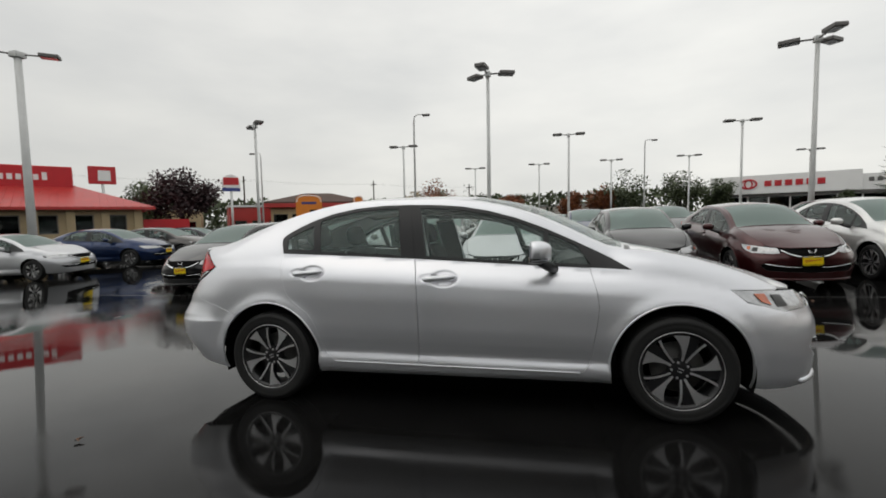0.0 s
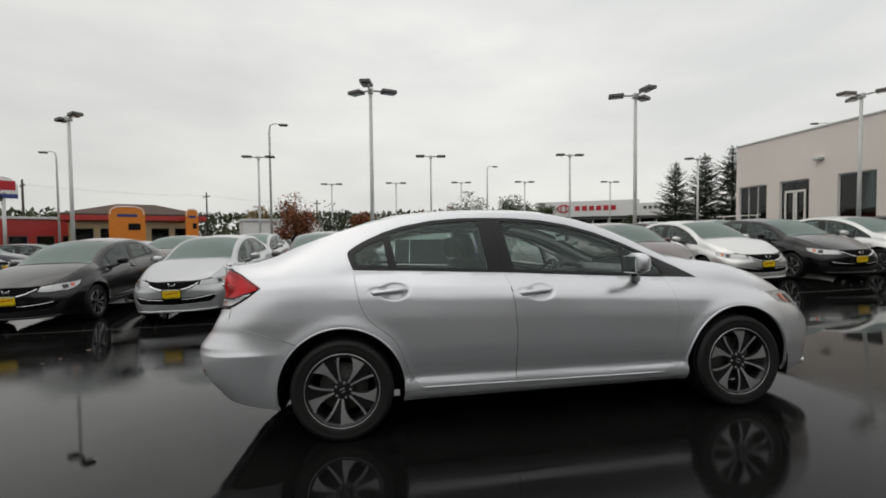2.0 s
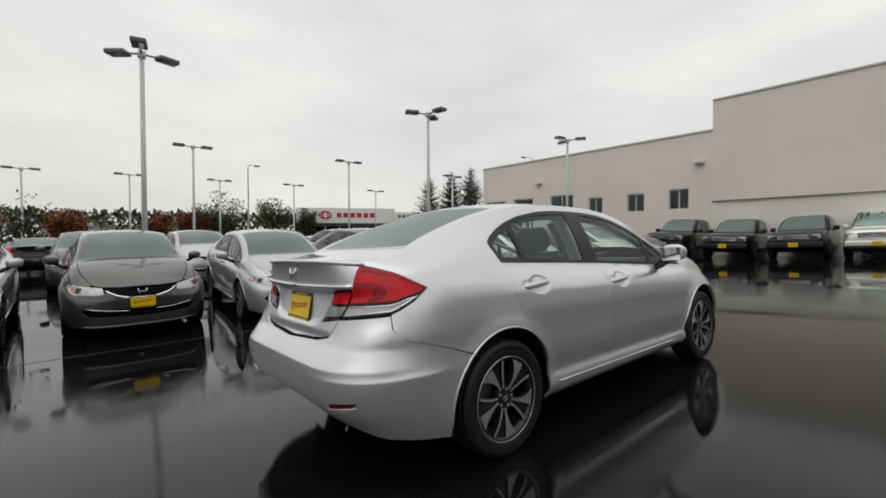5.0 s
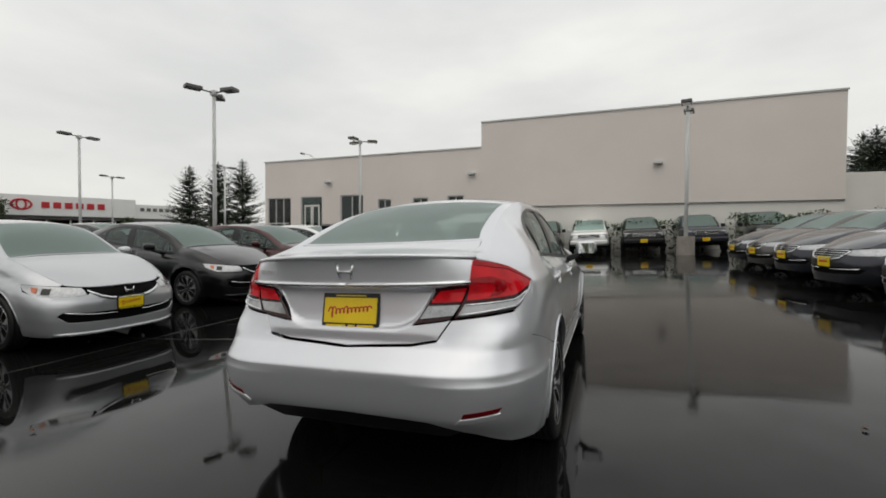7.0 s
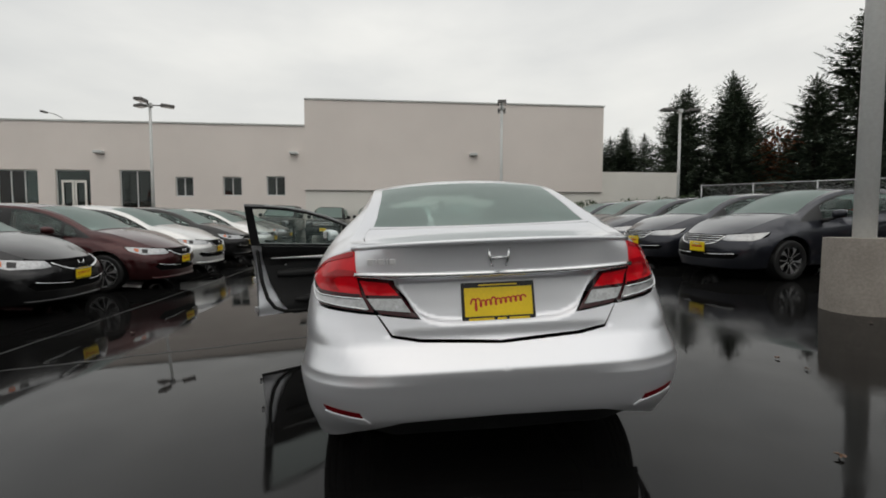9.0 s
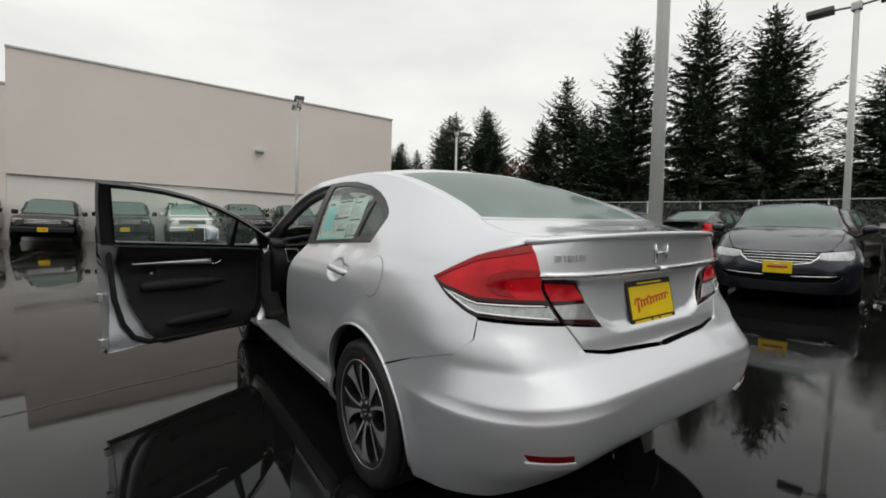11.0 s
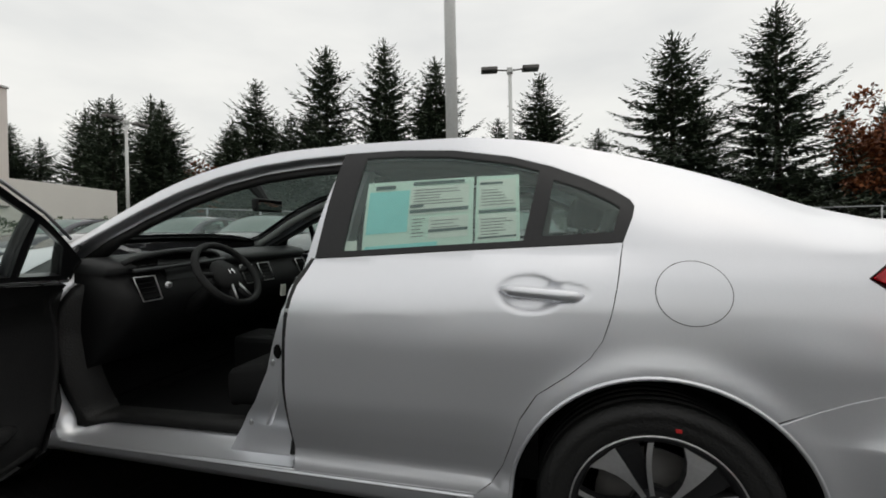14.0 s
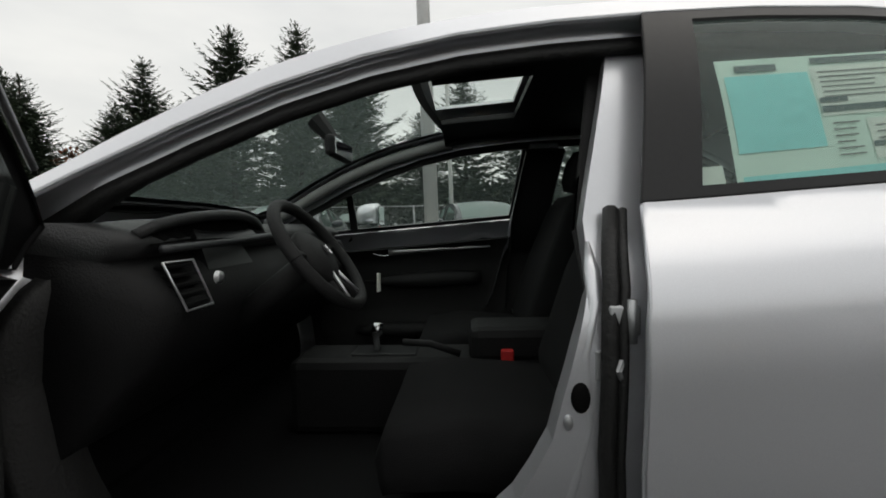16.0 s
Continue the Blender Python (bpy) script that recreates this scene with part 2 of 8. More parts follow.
# ---- more materials ----
def paint_material():
    """Metallic car paint under clear coat; the colour is the object's own, so cars can differ."""
    m = material("car_paint", (0.5, 0.5, 0.5), 0.34, 0.64, Coat_Weight=1.0, Coat_Roughness=0.015, Coat_IOR=1.45, Specular_IOR_Level=0.2)
    n, l = m.node_tree.nodes, m.node_tree.links
    b = n["Principled BSDF"]
    info = n.new("ShaderNodeObjectInfo")
    tc = n.new("ShaderNodeTexCoord")
    flake, film = n.new("ShaderNodeTexNoise"), n.new("ShaderNodeTexNoise")
    flake.inputs["Scale"].default_value, flake.inputs["Detail"].default_value = 900.0, 1.0
    film.inputs["Scale"].default_value, film.inputs["Detail"].default_value = 3.0, 5.0
    for k in (flake, film):
        l.new(tc.outputs["Object"], k.inputs["Vector"])
    tone = n.new("ShaderNodeMapRange")
    tone.inputs["To Min"].default_value, tone.inputs["To Max"].default_value = 0.9, 1.1
    l.new(flake.outputs["Fac"], tone.inputs["Value"])
    mul = n.new("ShaderNodeMix")
    mul.data_type, mul.blend_type = "RGBA", "MULTIPLY"
    mul.inputs["Factor"].default_value = 1.0
    l.new(info.outputs["Color"], mul.inputs[6])
    l.new(tone.outputs["Result"], mul.inputs[7])
    l.new(mul.outputs[2], b.inputs["Base Color"])
    rr = n.new("ShaderNodeMapRange")
    rr.inputs["To Min"].default_value, rr.inputs["To Max"].default_value = 0.27, 0.37
    l.new(film.outputs["Fac"], rr.inputs["Value"])
    l.new(rr.outputs["Result"], b.inputs["Roughness"])
    drops = n.new("ShaderNodeTexVoronoi")        # rain beads standing on the coat
    drops.inputs["Scale"].default_value = 130.0
    l.new(tc.outputs["Object"], drops.inputs["Vector"])
    bead = n.new("ShaderNodeMapRange")
    bead.interpolation_type = "SMOOTHSTEP"
    for nm, v in (("From Min", 0.1), ("From Max", 0.32), ("To Min", 1.0), ("To Max", 0.0)):
        bead.inputs[nm].default_value = v
    l.new(drops.outputs["Distance"], bead.inputs["Value"])
    bp = n.new("ShaderNodeBump")
    bp.inputs["Strength"].default_value, bp.inputs["Distance"].default_value = 0.05, 0.001
    l.new(bead.outputs["Result"], bp.inputs["Height"])
    l.new(bp.outputs["Normal"], b.inputs["Coat Normal"])
    return m


def glass_material(name, tint, rough=0.02, gloss=1.5, beads=0.0, film=0.0, thin=False):
    m = bpy.data.materials.new(name)
    m.use_nodes = True
    n, l = m.node_tree.nodes, m.node_tree.links
    n.clear()
    out = n.new("ShaderNodeOutputMaterial")
    clear, shine, mix, fr = n.new("ShaderNodeBsdfTransparent"), n.new("ShaderNodeBsdfGlossy"), n.new("ShaderNodeMixShader"), n.new("ShaderNodeFresnel")
    clear.inputs["Color"].default_value = (*tint, 1)
    shine.inputs["Roughness"].default_value = rough
    fr.inputs["IOR"].default_value = gloss
    if thin:                                                   # a pane reflects alike from both of its faces
        lw, power, fac = n.new("ShaderNodeLayerWeight"), n.new("ShaderNodeMath"), n.new("ShaderNodeMapRange")
        lw.inputs["Blend"].default_value = 0.5
        power.operation = "POWER"
        power.inputs[1].default_value = 5.0
        fac.inputs["To Min"].default_value = 0.03
        l.new(lw.outputs["Facing"], power.inputs[0])
        l.new(power.outputs["Value"], fac.inputs["Value"])
        l.new(fac.outputs["Result"], mix.inputs["Fac"])
    else:
        l.new(fr.outputs["Fac"], mix.inputs["Fac"])
    l.new(clear.outputs["BSDF"], mix.inputs[1])
    l.new(shine.outputs["BSDF"], mix.inputs[2])
    if beads:
        tc, drops, bead, bp = n.new("ShaderNodeTexCoord"), n.new("ShaderNodeTexVoronoi"), n.new("ShaderNodeMapRange"), n.new("ShaderNodeBump")
        drops.inputs["Scale"].default_value = 90.0
        bead.interpolation_type = "SMOOTHSTEP"
        for nm, v in (("From Min", 0.05), ("From Max", 0.35), ("To Min", 1.0), ("To Max", 0.0)):
            bead.inputs[nm].default_value = v
        bp.inputs["Strength"].default_value, bp.inputs["Distance"].default_value = beads, 0.002
        l.new(tc.outputs["Object"], drops.inputs["Vector"])
        l.new(drops.outputs["Distance"], bead.inputs["Value"])
        l.new(bead.outputs["Result"], bp.inputs["Height"])
        l.new(bp.outputs["Normal"], shine.inputs["Normal"])
        l.new(bp.outputs["Normal"], fr.inputs["Normal"])
    if film:                                                   # rain standing on the glass scatters the sky
        wet, thru, both, over = n.new("ShaderNodeBsdfDiffuse"), n.new("ShaderNodeBsdfTranslucent"), n.new("ShaderNodeMixShader"), n.new("ShaderNodeMixShader")
        thru.inputs["Color"].default_value = (0.62, 0.80, 0.75, 1)
        both.inputs["Fac"].default_value = 0.4
        l.new(wet.outputs["BSDF"], both.inputs[1])
        l.new(thru.outputs["BSDF"], both.inputs[2])
        wet.inputs["Color"].default_value = (0.62, 0.80, 0.75, 1)
        over.inputs["Fac"].default_value = film
        l.new(mix.outputs["Shader"], over.inputs[1])
        l.new(both.outputs["Shader"], over.inputs[2])
        l.new(over.outputs["Shader"], out.inputs["Surface"])
    else:
        l.new(mix.outputs["Shader"], out.inputs["Surface"])
    return m


M["paint"] = paint_material()
M["glass"] = glass_material("side_glass", (0.76, 0.85, 0.82), film=0.13)
M["front_glass"] = glass_material("front_glass", (0.90, 0.96, 0.94), film=0.13, thin=True)
M["door_glass"] = glass_material("door_glass", (0.84, 0.91, 0.88), film=0.09, thin=True)
M["rear_door_glass"] = glass_material("rear_door_glass", (0.80, 0.88, 0.85), film=0.15, thin=True)
M["wet_glass"] = glass_material("screen_glass", (0.55, 0.66, 0.63), 0.06, 1.5, 0.25, film=0.36)
M["pane"] = glass_material("window_pane", (0.35, 0.45, 0.43), 0.02, 1.6)
M["trim"] = varied(material("black_trim", (0.015, 0.015, 0.016), 0.32, 0.0, Specular_IOR_Level=0.36), 6, 90, 0.2)
M["mesh_black"] = material("grille_black", (0.004, 0.004, 0.004), 0.85, 0.0, Specular_IOR_Level=0.1)
M["rubber"] = varied(material("tyre_rubber", (0.007, 0.007, 0.007), 0.6), 8, 120, 0.25, 0.3)
M["dash_top"] = varied(material("upper_plastic", (0.034, 0.035, 0.036), 0.5, 0.0, Specular_IOR_Level=0.35), 10, 240, 0.15, 0.25)
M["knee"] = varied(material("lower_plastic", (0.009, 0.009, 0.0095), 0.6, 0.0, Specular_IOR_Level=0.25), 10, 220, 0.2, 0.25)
M["pillar_cloth"] = varied(material("pillar_cloth", (0.24, 0.245, 0.24), 0.85), 12, 260, 0.12, 0.2)
M["lining"] = varied(material("interior_plastic", (0.017, 0.017, 0.0175), 0.62, 0.0, Specular_IOR_Level=0.28), 10, 220, 0.2, 0.25)
M["tier"] = varied(material("tier_highlight", (0.05, 0.052, 0.055), 0.4), 8, 150, 0.12)
M["cloth"] = varied(material("seat_cloth", (0.010, 0.010, 0.0105), 0.92, 0.0, Specular_IOR_Level=0.2), 12, 400, 0.3, 0.4)
M["soft_grey"] = varied(material("headliner_cloth", (0.25, 0.245, 0.235), 0.95), 8, 300, 0.1, 0.2)
M["chrome"] = varied(material("chrome", (0.75, 0.76, 0.77), 0.1, 1.0), 5, 80, 0.06, 0.0, 0.05)
M["alloy"] = varied(material("machined_alloy", (0.70, 0.70, 0.71), 0.36, 0.85), 6, 90, 0.1, 0.0, 0.06)
M["alloy_black"] = varied(material("black_wheel_paint", (0.012, 0.012, 0.013), 0.3), 6, 90, 0.2)
M["red_lens"] = varied(material("red_lens", (0.60, 0.006, 0.014), 0.05, 0.0, IOR=1.4), 4, 9, 0.4)
M["red_dark"] = varied(material("deep_red_lens", (0.13, 0.002, 0.005), 0.06, 0.0, IOR=1.4), 9, 120, 0.3)
M["red_mid"] = varied(material("inner_red_lens", (0.34, 0.003, 0.008), 0.06, 0.0, IOR=1.4), 7, 60, 0.3)
M["red_black"] = varied(material("smoked_red_lens", (0.035, 0.001, 0.003), 0.06, 0.0, IOR=1.45), 9, 120, 0.3)
M["clear_lens"] = varied(material("clear_lens", (0.42, 0.43, 0.44), 0.12, 0.4, Coat_Weight=1.0), 30, 150, 0.35)
M["amber"] = material("amber_lens", (0.50, 0.09, 0.012), 0.15, 0.0, Coat_Weight=1.0)
M["yellow"] = varied(material("yellow_plate", (0.84, 0.60, 0.008), 0.35), 8, 90, 0.08)
M["red_ink"] = material("red_ink", (0.5, 0.02, 0.02), 0.5)
M["galvanised"] = varied(material("galvanised_steel", (0.45, 0.46, 0.47), 0.45, 0.7), 5, 60, 0.15)
M["mirror"] = material("mirror_glass", (0.85, 0.87, 0.88), 0.02, 1.0)
M["paper"] = varied(material("sticker_paper", (0.80, 0.93, 0.84), 0.6), 6, 60, 0.06)
M["paper_blue"] = varied(material("sticker_teal", (0.38, 0.86, 0.86), 0.6), 6, 60, 0.1)
M["ink"] = material("grey_ink", (0.1, 0.13, 0.13), 0.6)
M["paper_white"] = varied(material("tag_paper", (0.90, 0.90, 0.84), 0.7), 6, 60, 0.05)


# ---- the sedan's skin: every panel is a patch of one of two smooth sheets ----
def curve(*knots):
    """A smooth function through (x, y) knots."""
    k = sorted(knots)
    xs, ys = np.array([a for a, _ in k], float), np.array([b for _, b in k], float)
    d = np.diff(ys) / np.diff(xs)
    t = np.zeros(len(xs))
    t[1:-1] = np.where(d[1:] * d[:-1] > 0, 2 * d[1:] * d[:-1] / np.where(d[1:] + d[:-1] == 0, 1, d[1:] + d[:-1]), 0)
    t[0], t[-1] = d[0], d[-1]
    gx = np.linspace(xs[0], xs[-1], 900)
    i = np.clip(np.searchsorted(xs, gx) - 1, 0, len(d) - 1)
    h = xs[i + 1] - xs[i]
    s = (gx - xs[i]) / h
    gy = (2 * s**3 - 3 * s**2 + 1) * ys[i] + (s**3 - 2 * s**2 + s) * h * t[i] + (3 * s**2 - 2 * s**3) * ys[i + 1] + (s**3 - s**2) * h * t[i + 1]
    return lambda v: np.interp(v, gx, gy)


class Skin:
    """A three-box saloon: side sheet S(q, z), wrapped round nose and tail, and top sheet P(x, v) from the middle to the roof rail."""

    def __init__(self, sc=1.0):
        self.low = curve((0.1, 0.76), (0.2, 0.795), (0.255, 0.836), (0.30, 0.845), (0.322, 0.841), (0.36, 0.829), (0.40, 0.837), (0.46, 0.852), (0.56, 0.866), (0.70, 0.868), (0.82, 0.858), (0.90, 0.840), (0.98, 0.80))
        self.low_end = curve((0.1, 0.775), (0.2, 0.812), (0.30, 0.838), (0.43, 0.853), (0.56, 0.866), (0.70, 0.868), (0.82, 0.858), (0.90, 0.840), (0.98, 0.80))
        self.zs = curve((2.3, 0.50), (2.1, 0.58), (1.77, 0.72), (1.33, 0.835), (1.05, 0.87), (0.6, 0.91), (0, 0.955), (-0.6, 0.99), (-1.2, 1.02), (-1.6, 1.02), (-1.9, 1.0), (-2.3, 0.97))
        self.zt = curve((2.3, 0.64), (2.1, 0.705), (1.97, 0.755), (1.77, 0.845), (1.55, 0.925), (1.33, 0.985), (1.13, 1.012), (1.0, 1.022), (0.9, 1.064), (0.695, 1.172), (0.49, 1.264), (0.288, 1.328), (0.084, 1.370), (-0.12, 1.392), (-0.5, 1.402), (-0.737, 1.402), (-0.94, 1.385), (-1.149, 1.347), (-1.355, 1.293), (-1.6, 1.212), (-1.8, 1.130), (-1.95, 1.098), (-2.3, 1.080))
        self.zc = curve((2.3, 0.70), (2.2, 0.735), (2.1, 0.775), (1.97, 0.825), (1.77, 0.895), (1.55, 0.96), (1.33, 1.012), (1.15, 1.048), (1.0, 1.125), (0.9, 1.178), (0.7, 1.275), (0.5, 1.35), (0.3, 1.402), (0.1, 1.434), (-0.1, 1.448), (-0.5, 1.456), (-0.9, 1.437), (-1.1, 1.405), (-1.35, 1.325), (-1.6, 1.225), (-1.8, 1.150), (-1.95, 1.122), (-2.1, 1.112), (-2.3, 1.105))
        self.yt = curve((2.3, 0.70), (1.97, 0.68), (1.33, 0.67), (1.05, 0.665), (0.6, 0.61), (0, 0.578), (-0.6, 0.572), (-1.2, 0.565), (-1.6, 0.585), (-1.9, 0.665), (-2.3, 0.74))
        self.m1 = curve((2.3, -2.0), (1.3, -2.5), (1.0, -1.4), (0.5, -0.75), (-0.9, -0.75), (-1.3, -1.0), (-1.7, -2.2), (-2.3, -2.2))
        self.xr = curve((0.1, -2.0), (0.2, -2.06), (0.3, -2.13), (0.42, -2.225), (0.52, -2.253), (0.60, -2.2665), (0.607, -2.262), (0.665, -2.205), (0.70, -2.172), (0.76, -2.150), (0.84, -2.133), (0.93, -2.124), (0.96, -2.139), (1.0, -2.142), (1.03, -2.145), (1.08, -2.156), (1.115, -2.178), (1.14, -2.188))
        self.xf = curve((0.1, 2.18), (0.2, 2.225), (0.3, 2.24), (0.45, 2.25), (0.55, 2.255), (0.65, 2.235), (0.72, 2.19), (0.78, 2.12), (1.0, 2.0))
        self.nr = curve((0.1, 5.0), (0.7, 5.0), (0.95, 4.2), (1.14, 4.0))
        self.sh = curve((2.3, 0.80), (1.25, 0.80), (0.9, 0.775), (0.5, 0.747), (-0.9, 0.747), (-1.15, 0.77), (-1.45, 0.80), (-2.3, 0.80))
        self.dents = []

    def side(self, x, z):
        zs, zt, yt = self.zs(x), self.zt(x), self.yt(x)
        f = np.clip(0.2 + (z - 0.2) / (zs - 0.2) * 0.78, 0.1, 0.98)
        ends = self.ease(np.abs(x), 0.95, 1.05)              # the sill crease stops at the wheels
        low = self.low(f) * (1 - ends) + self.low_end(f) * ends
        sh = self.sh(x)                                     # the shoulder below the windows
        low = low - (0.80 - sh) * np.clip((f - 0.82) / 0.16, 0, 1) ** 2
        h = zt - zs
        f = np.clip((z - zs) / h, 0, 1.05)
        up = (2 * f**3 - 3 * f**2 + 1) * sh + (f**3 - 2 * f**2 + f) * h * (-0.28 - 4.0 * (sh - 0.747)) + (3 * f**2 - 2 * f**3) * yt + (f**3 - f**2) * h * self.m1(x)
        w = np.where(z > zs, up, low)
        for cx in (1.335, -1.335):                       # wheel-arch lips
            r = np.hypot(x - cx, z - 0.315)
            w = w + 0.014 * np.exp(-((r - 0.385) / 0.05) ** 2) * (z > 0.2)
        for cx, cz, rx, rz, d in self.dents:             # the bowls behind the handles
            r = np.hypot((x - cx) / rx, (z - cz) / rz)
            w = w - d * np.exp(-r**8)
        return w

    U = 0.80

    @staticmethod
    def ease(v, a, b):
        t = np.clip((v - a) / (b - a), 0, 1)
        return t * t * (3 - 2 * t)

    def S(self, q, z, s=1.0):
        """The side sheet with the tail's two creases: a shelf under the lamps and a flared ledge below it."""
        p = self.plain(q, z)
        x, y, z = p[..., 0], p[..., 1], p[..., 2]
        u, v = np.clip((-1.3 - x) / (-1.3 - self.xr(z)), 0, 1) ** 4, np.clip(y / 0.86, 0, 1) ** 4
        ln = np.sqrt(u * u + v * v) + 1e-9
        za = np.interp(y, [0, 0.35, 0.5, 0.6, 0.7, 0.78, 0.84], [0.613, 0.620, 0.638, 0.665, 0.715, 0.78, 0.86])
        db = z - 0.560
        rb = np.sqrt(db * db + 0.005**2) - 0.005
        e = self.ease
        zw = z - (za - 0.613) * e(0.88 - z, 0, 0.12) * e(z, 0.50, 0.58)          # the shelf climbs towards the lamps
        soft = sum(self.xr(z + k) - self.xr(zw + k) for k in (-0.03, -0.015, 0.0, 0.015, 0.03)) / 5
        back = 0.35 * soft * e(-x, 1.93, 2.10) * u / ln
        out = 0.025 * e(y, 0.28, 0.62) * e(-x, 1.62, 1.90) * (np.where(db > 0, np.exp(-rb / 0.04), 1.0) - 0.2) * e(0.74 - z, 0.0, 0.08)
        out = out - 0.022 * e(z - 0.757 - 0.19 * np.abs(y / 0.43) ** 6, -0.006, 0.028) * e(-x, 1.9, 2.0) * e(0.962 - z, 0.0, 0.008)    # the plate's bay
        out = out - 0.015 * e(0.757 - z, 0.0, 0.06) * e(z - np.interp(y, [0, 0.331, 0.445], [0.688, 0.706, 0.727]), 0.0, 0.002) * e(0.47 - y, -0.02, 0.06) * e(-x, 1.9, 2.0)    # the lid's lower edge is undercut
        return np.stack([x - out * u / ln - back, s * (y + out * v / ln), z], -1)

    def plain(self, q, z, s=1.0):
        q, z = np.asarray(q, float), np.asarray(z, float)
        xr, xf, nr, nf = self.xr(z), self.xf(z), self.nr(z), 3.0
        ar, af = -1.3, 1.2
        r0, f0 = ar - self.U * (ar - xr), af + self.U * (xf - af)
        x = np.clip(q, r0, f0)
        ur, uf = np.clip((ar - x) / (ar - xr), 0, 1), np.clip((x - af) / (xf - af), 0, 1)
        y = self.side(x, z) * (1 - ur**nr) ** (1 / nr) * (1 - uf**nf) ** (1 / nf)
        wr, wf = self.side(r0, z), self.side(f0, z)
        y = np.where(q < r0, y - (r0 - q), np.where(q > f0, y - (q - f0), y))
        tr = np.clip(1 - np.abs(y / wr) ** nr, 0, 1) ** (1 / nr)
        tf = np.clip(1 - np.abs(y / wf) ** nf, 0, 1) ** (1 / nf)
        x = np.where(q < r0, ar - tr * (ar - xr), np.where(q > f0, af + tf * (xf - af), x))
        return np.stack([x, s * y, z], -1)

    def q_rear(self, y, z):
        """The side-sheet coordinate of the tail's point at half-width y and height z."""
        ar = -1.3
        r0 = ar - self.U * (ar - self.xr(z))
        return r0 - (self.plain(r0, z)[..., 1] - y)

    def q_front(self, y, z):
        af = 1.2
        f0 = af + self.U * (self.xf(z) - af)
        return f0 + (self.S(f0, z)[..., 1] - y)

    def P(self, x, v, s=1.0):
        x, v = np.asarray(x, float), np.asarray(v, float)
        ye = self.S(x, self.zt(x))[..., 1]
        z = self.zc(x) - (self.zc(x) - self.zt(x)) * np.abs(v) ** 2.3
        return np.stack([x, s * v * ye, z], -1)


SKIN = Skin()
SKIN.dents = [(-0.998, 0.903, 0.088, 0.050, 0.014), (-0.053, 0.858, 0.088, 0.050, 0.014), (-1.10, 0.908, 0.062, 0.026, 0.005), (-0.155, 0.863, 0.062, 0.026, 0.005)]


def outline(points, step=0.03):
    """A closed outline in sheet coordinates. A point is (x, z) on the flank, ('r', y, z) on the tail or ('f', y, z) on the nose."""
    out = []
    k = len(points)
    for i in range(k):
        a, b = points[i], points[(i + 1) % k]
        if len(a) == 3 and len(b) == 3 and a[0] == b[0]:
            n = max(1, int(math.hypot(a[1] - b[1], a[2] - b[2]) / step))
            for j in range(n):
                y, z = a[1] + (b[1] - a[1]) * j / n, a[2] + (b[2] - a[2]) * j / n
                out.append((float(SKIN.q_rear(y, z) if a[0] == "r" else SKIN.q_front(y, z)), z))
            continue
        pa, pb = [(p if len(p) == 2 else (float(SKIN.q_rear(p[1], p[2]) if p[0] == "r" else SKIN.q_front(p[1], p[2])), p[2])) for p in (a, b)]
        n = max(1, int(math.hypot(pa[0] - pb[0], pa[1] - pb[1]) / step))
        out += [(pa[0] + (pb[0] - pa[0]) * j / n, pa[1] + (pb[1] - pa[1]) * j / n) for j in range(n)]
    return out


def inside(poly, px, py):
    hit = np.zeros(px.shape, bool)
    for (x0, y0), (x1, y1) in zip(poly, poly[1:] + poly[:1]):
        if y0 == y1:
            continue
        c = ((y0 > py) != (y1 > py)) & (px < (x1 - x0) * (py - y0) / (y1 - y0) + x0)
        hit ^= c
    return hit


def shrunk(poly, d):
    """The outline moved inwards by d, for the gaps between panels."""
    area = sum(a[0] * b[1] - b[0] * a[1] for a, b in zip(poly, poly[1:] + poly[:1]))
    sg = 1 if area > 0 else -1
    out = []
    k = len(poly)
    for i in range(k):
        a, b = poly[i - 1], poly[(i + 1) % k]
        tx, ty = b[0] - a[0], b[1] - a[1]
        ln = math.hypot(tx, ty) or 1
        out.append((poly[i][0] - sg * ty / ln * d, poly[i][1] + sg * tx / ln * d))
    return out


from mathutils.geometry import delaunay_2d_cdt


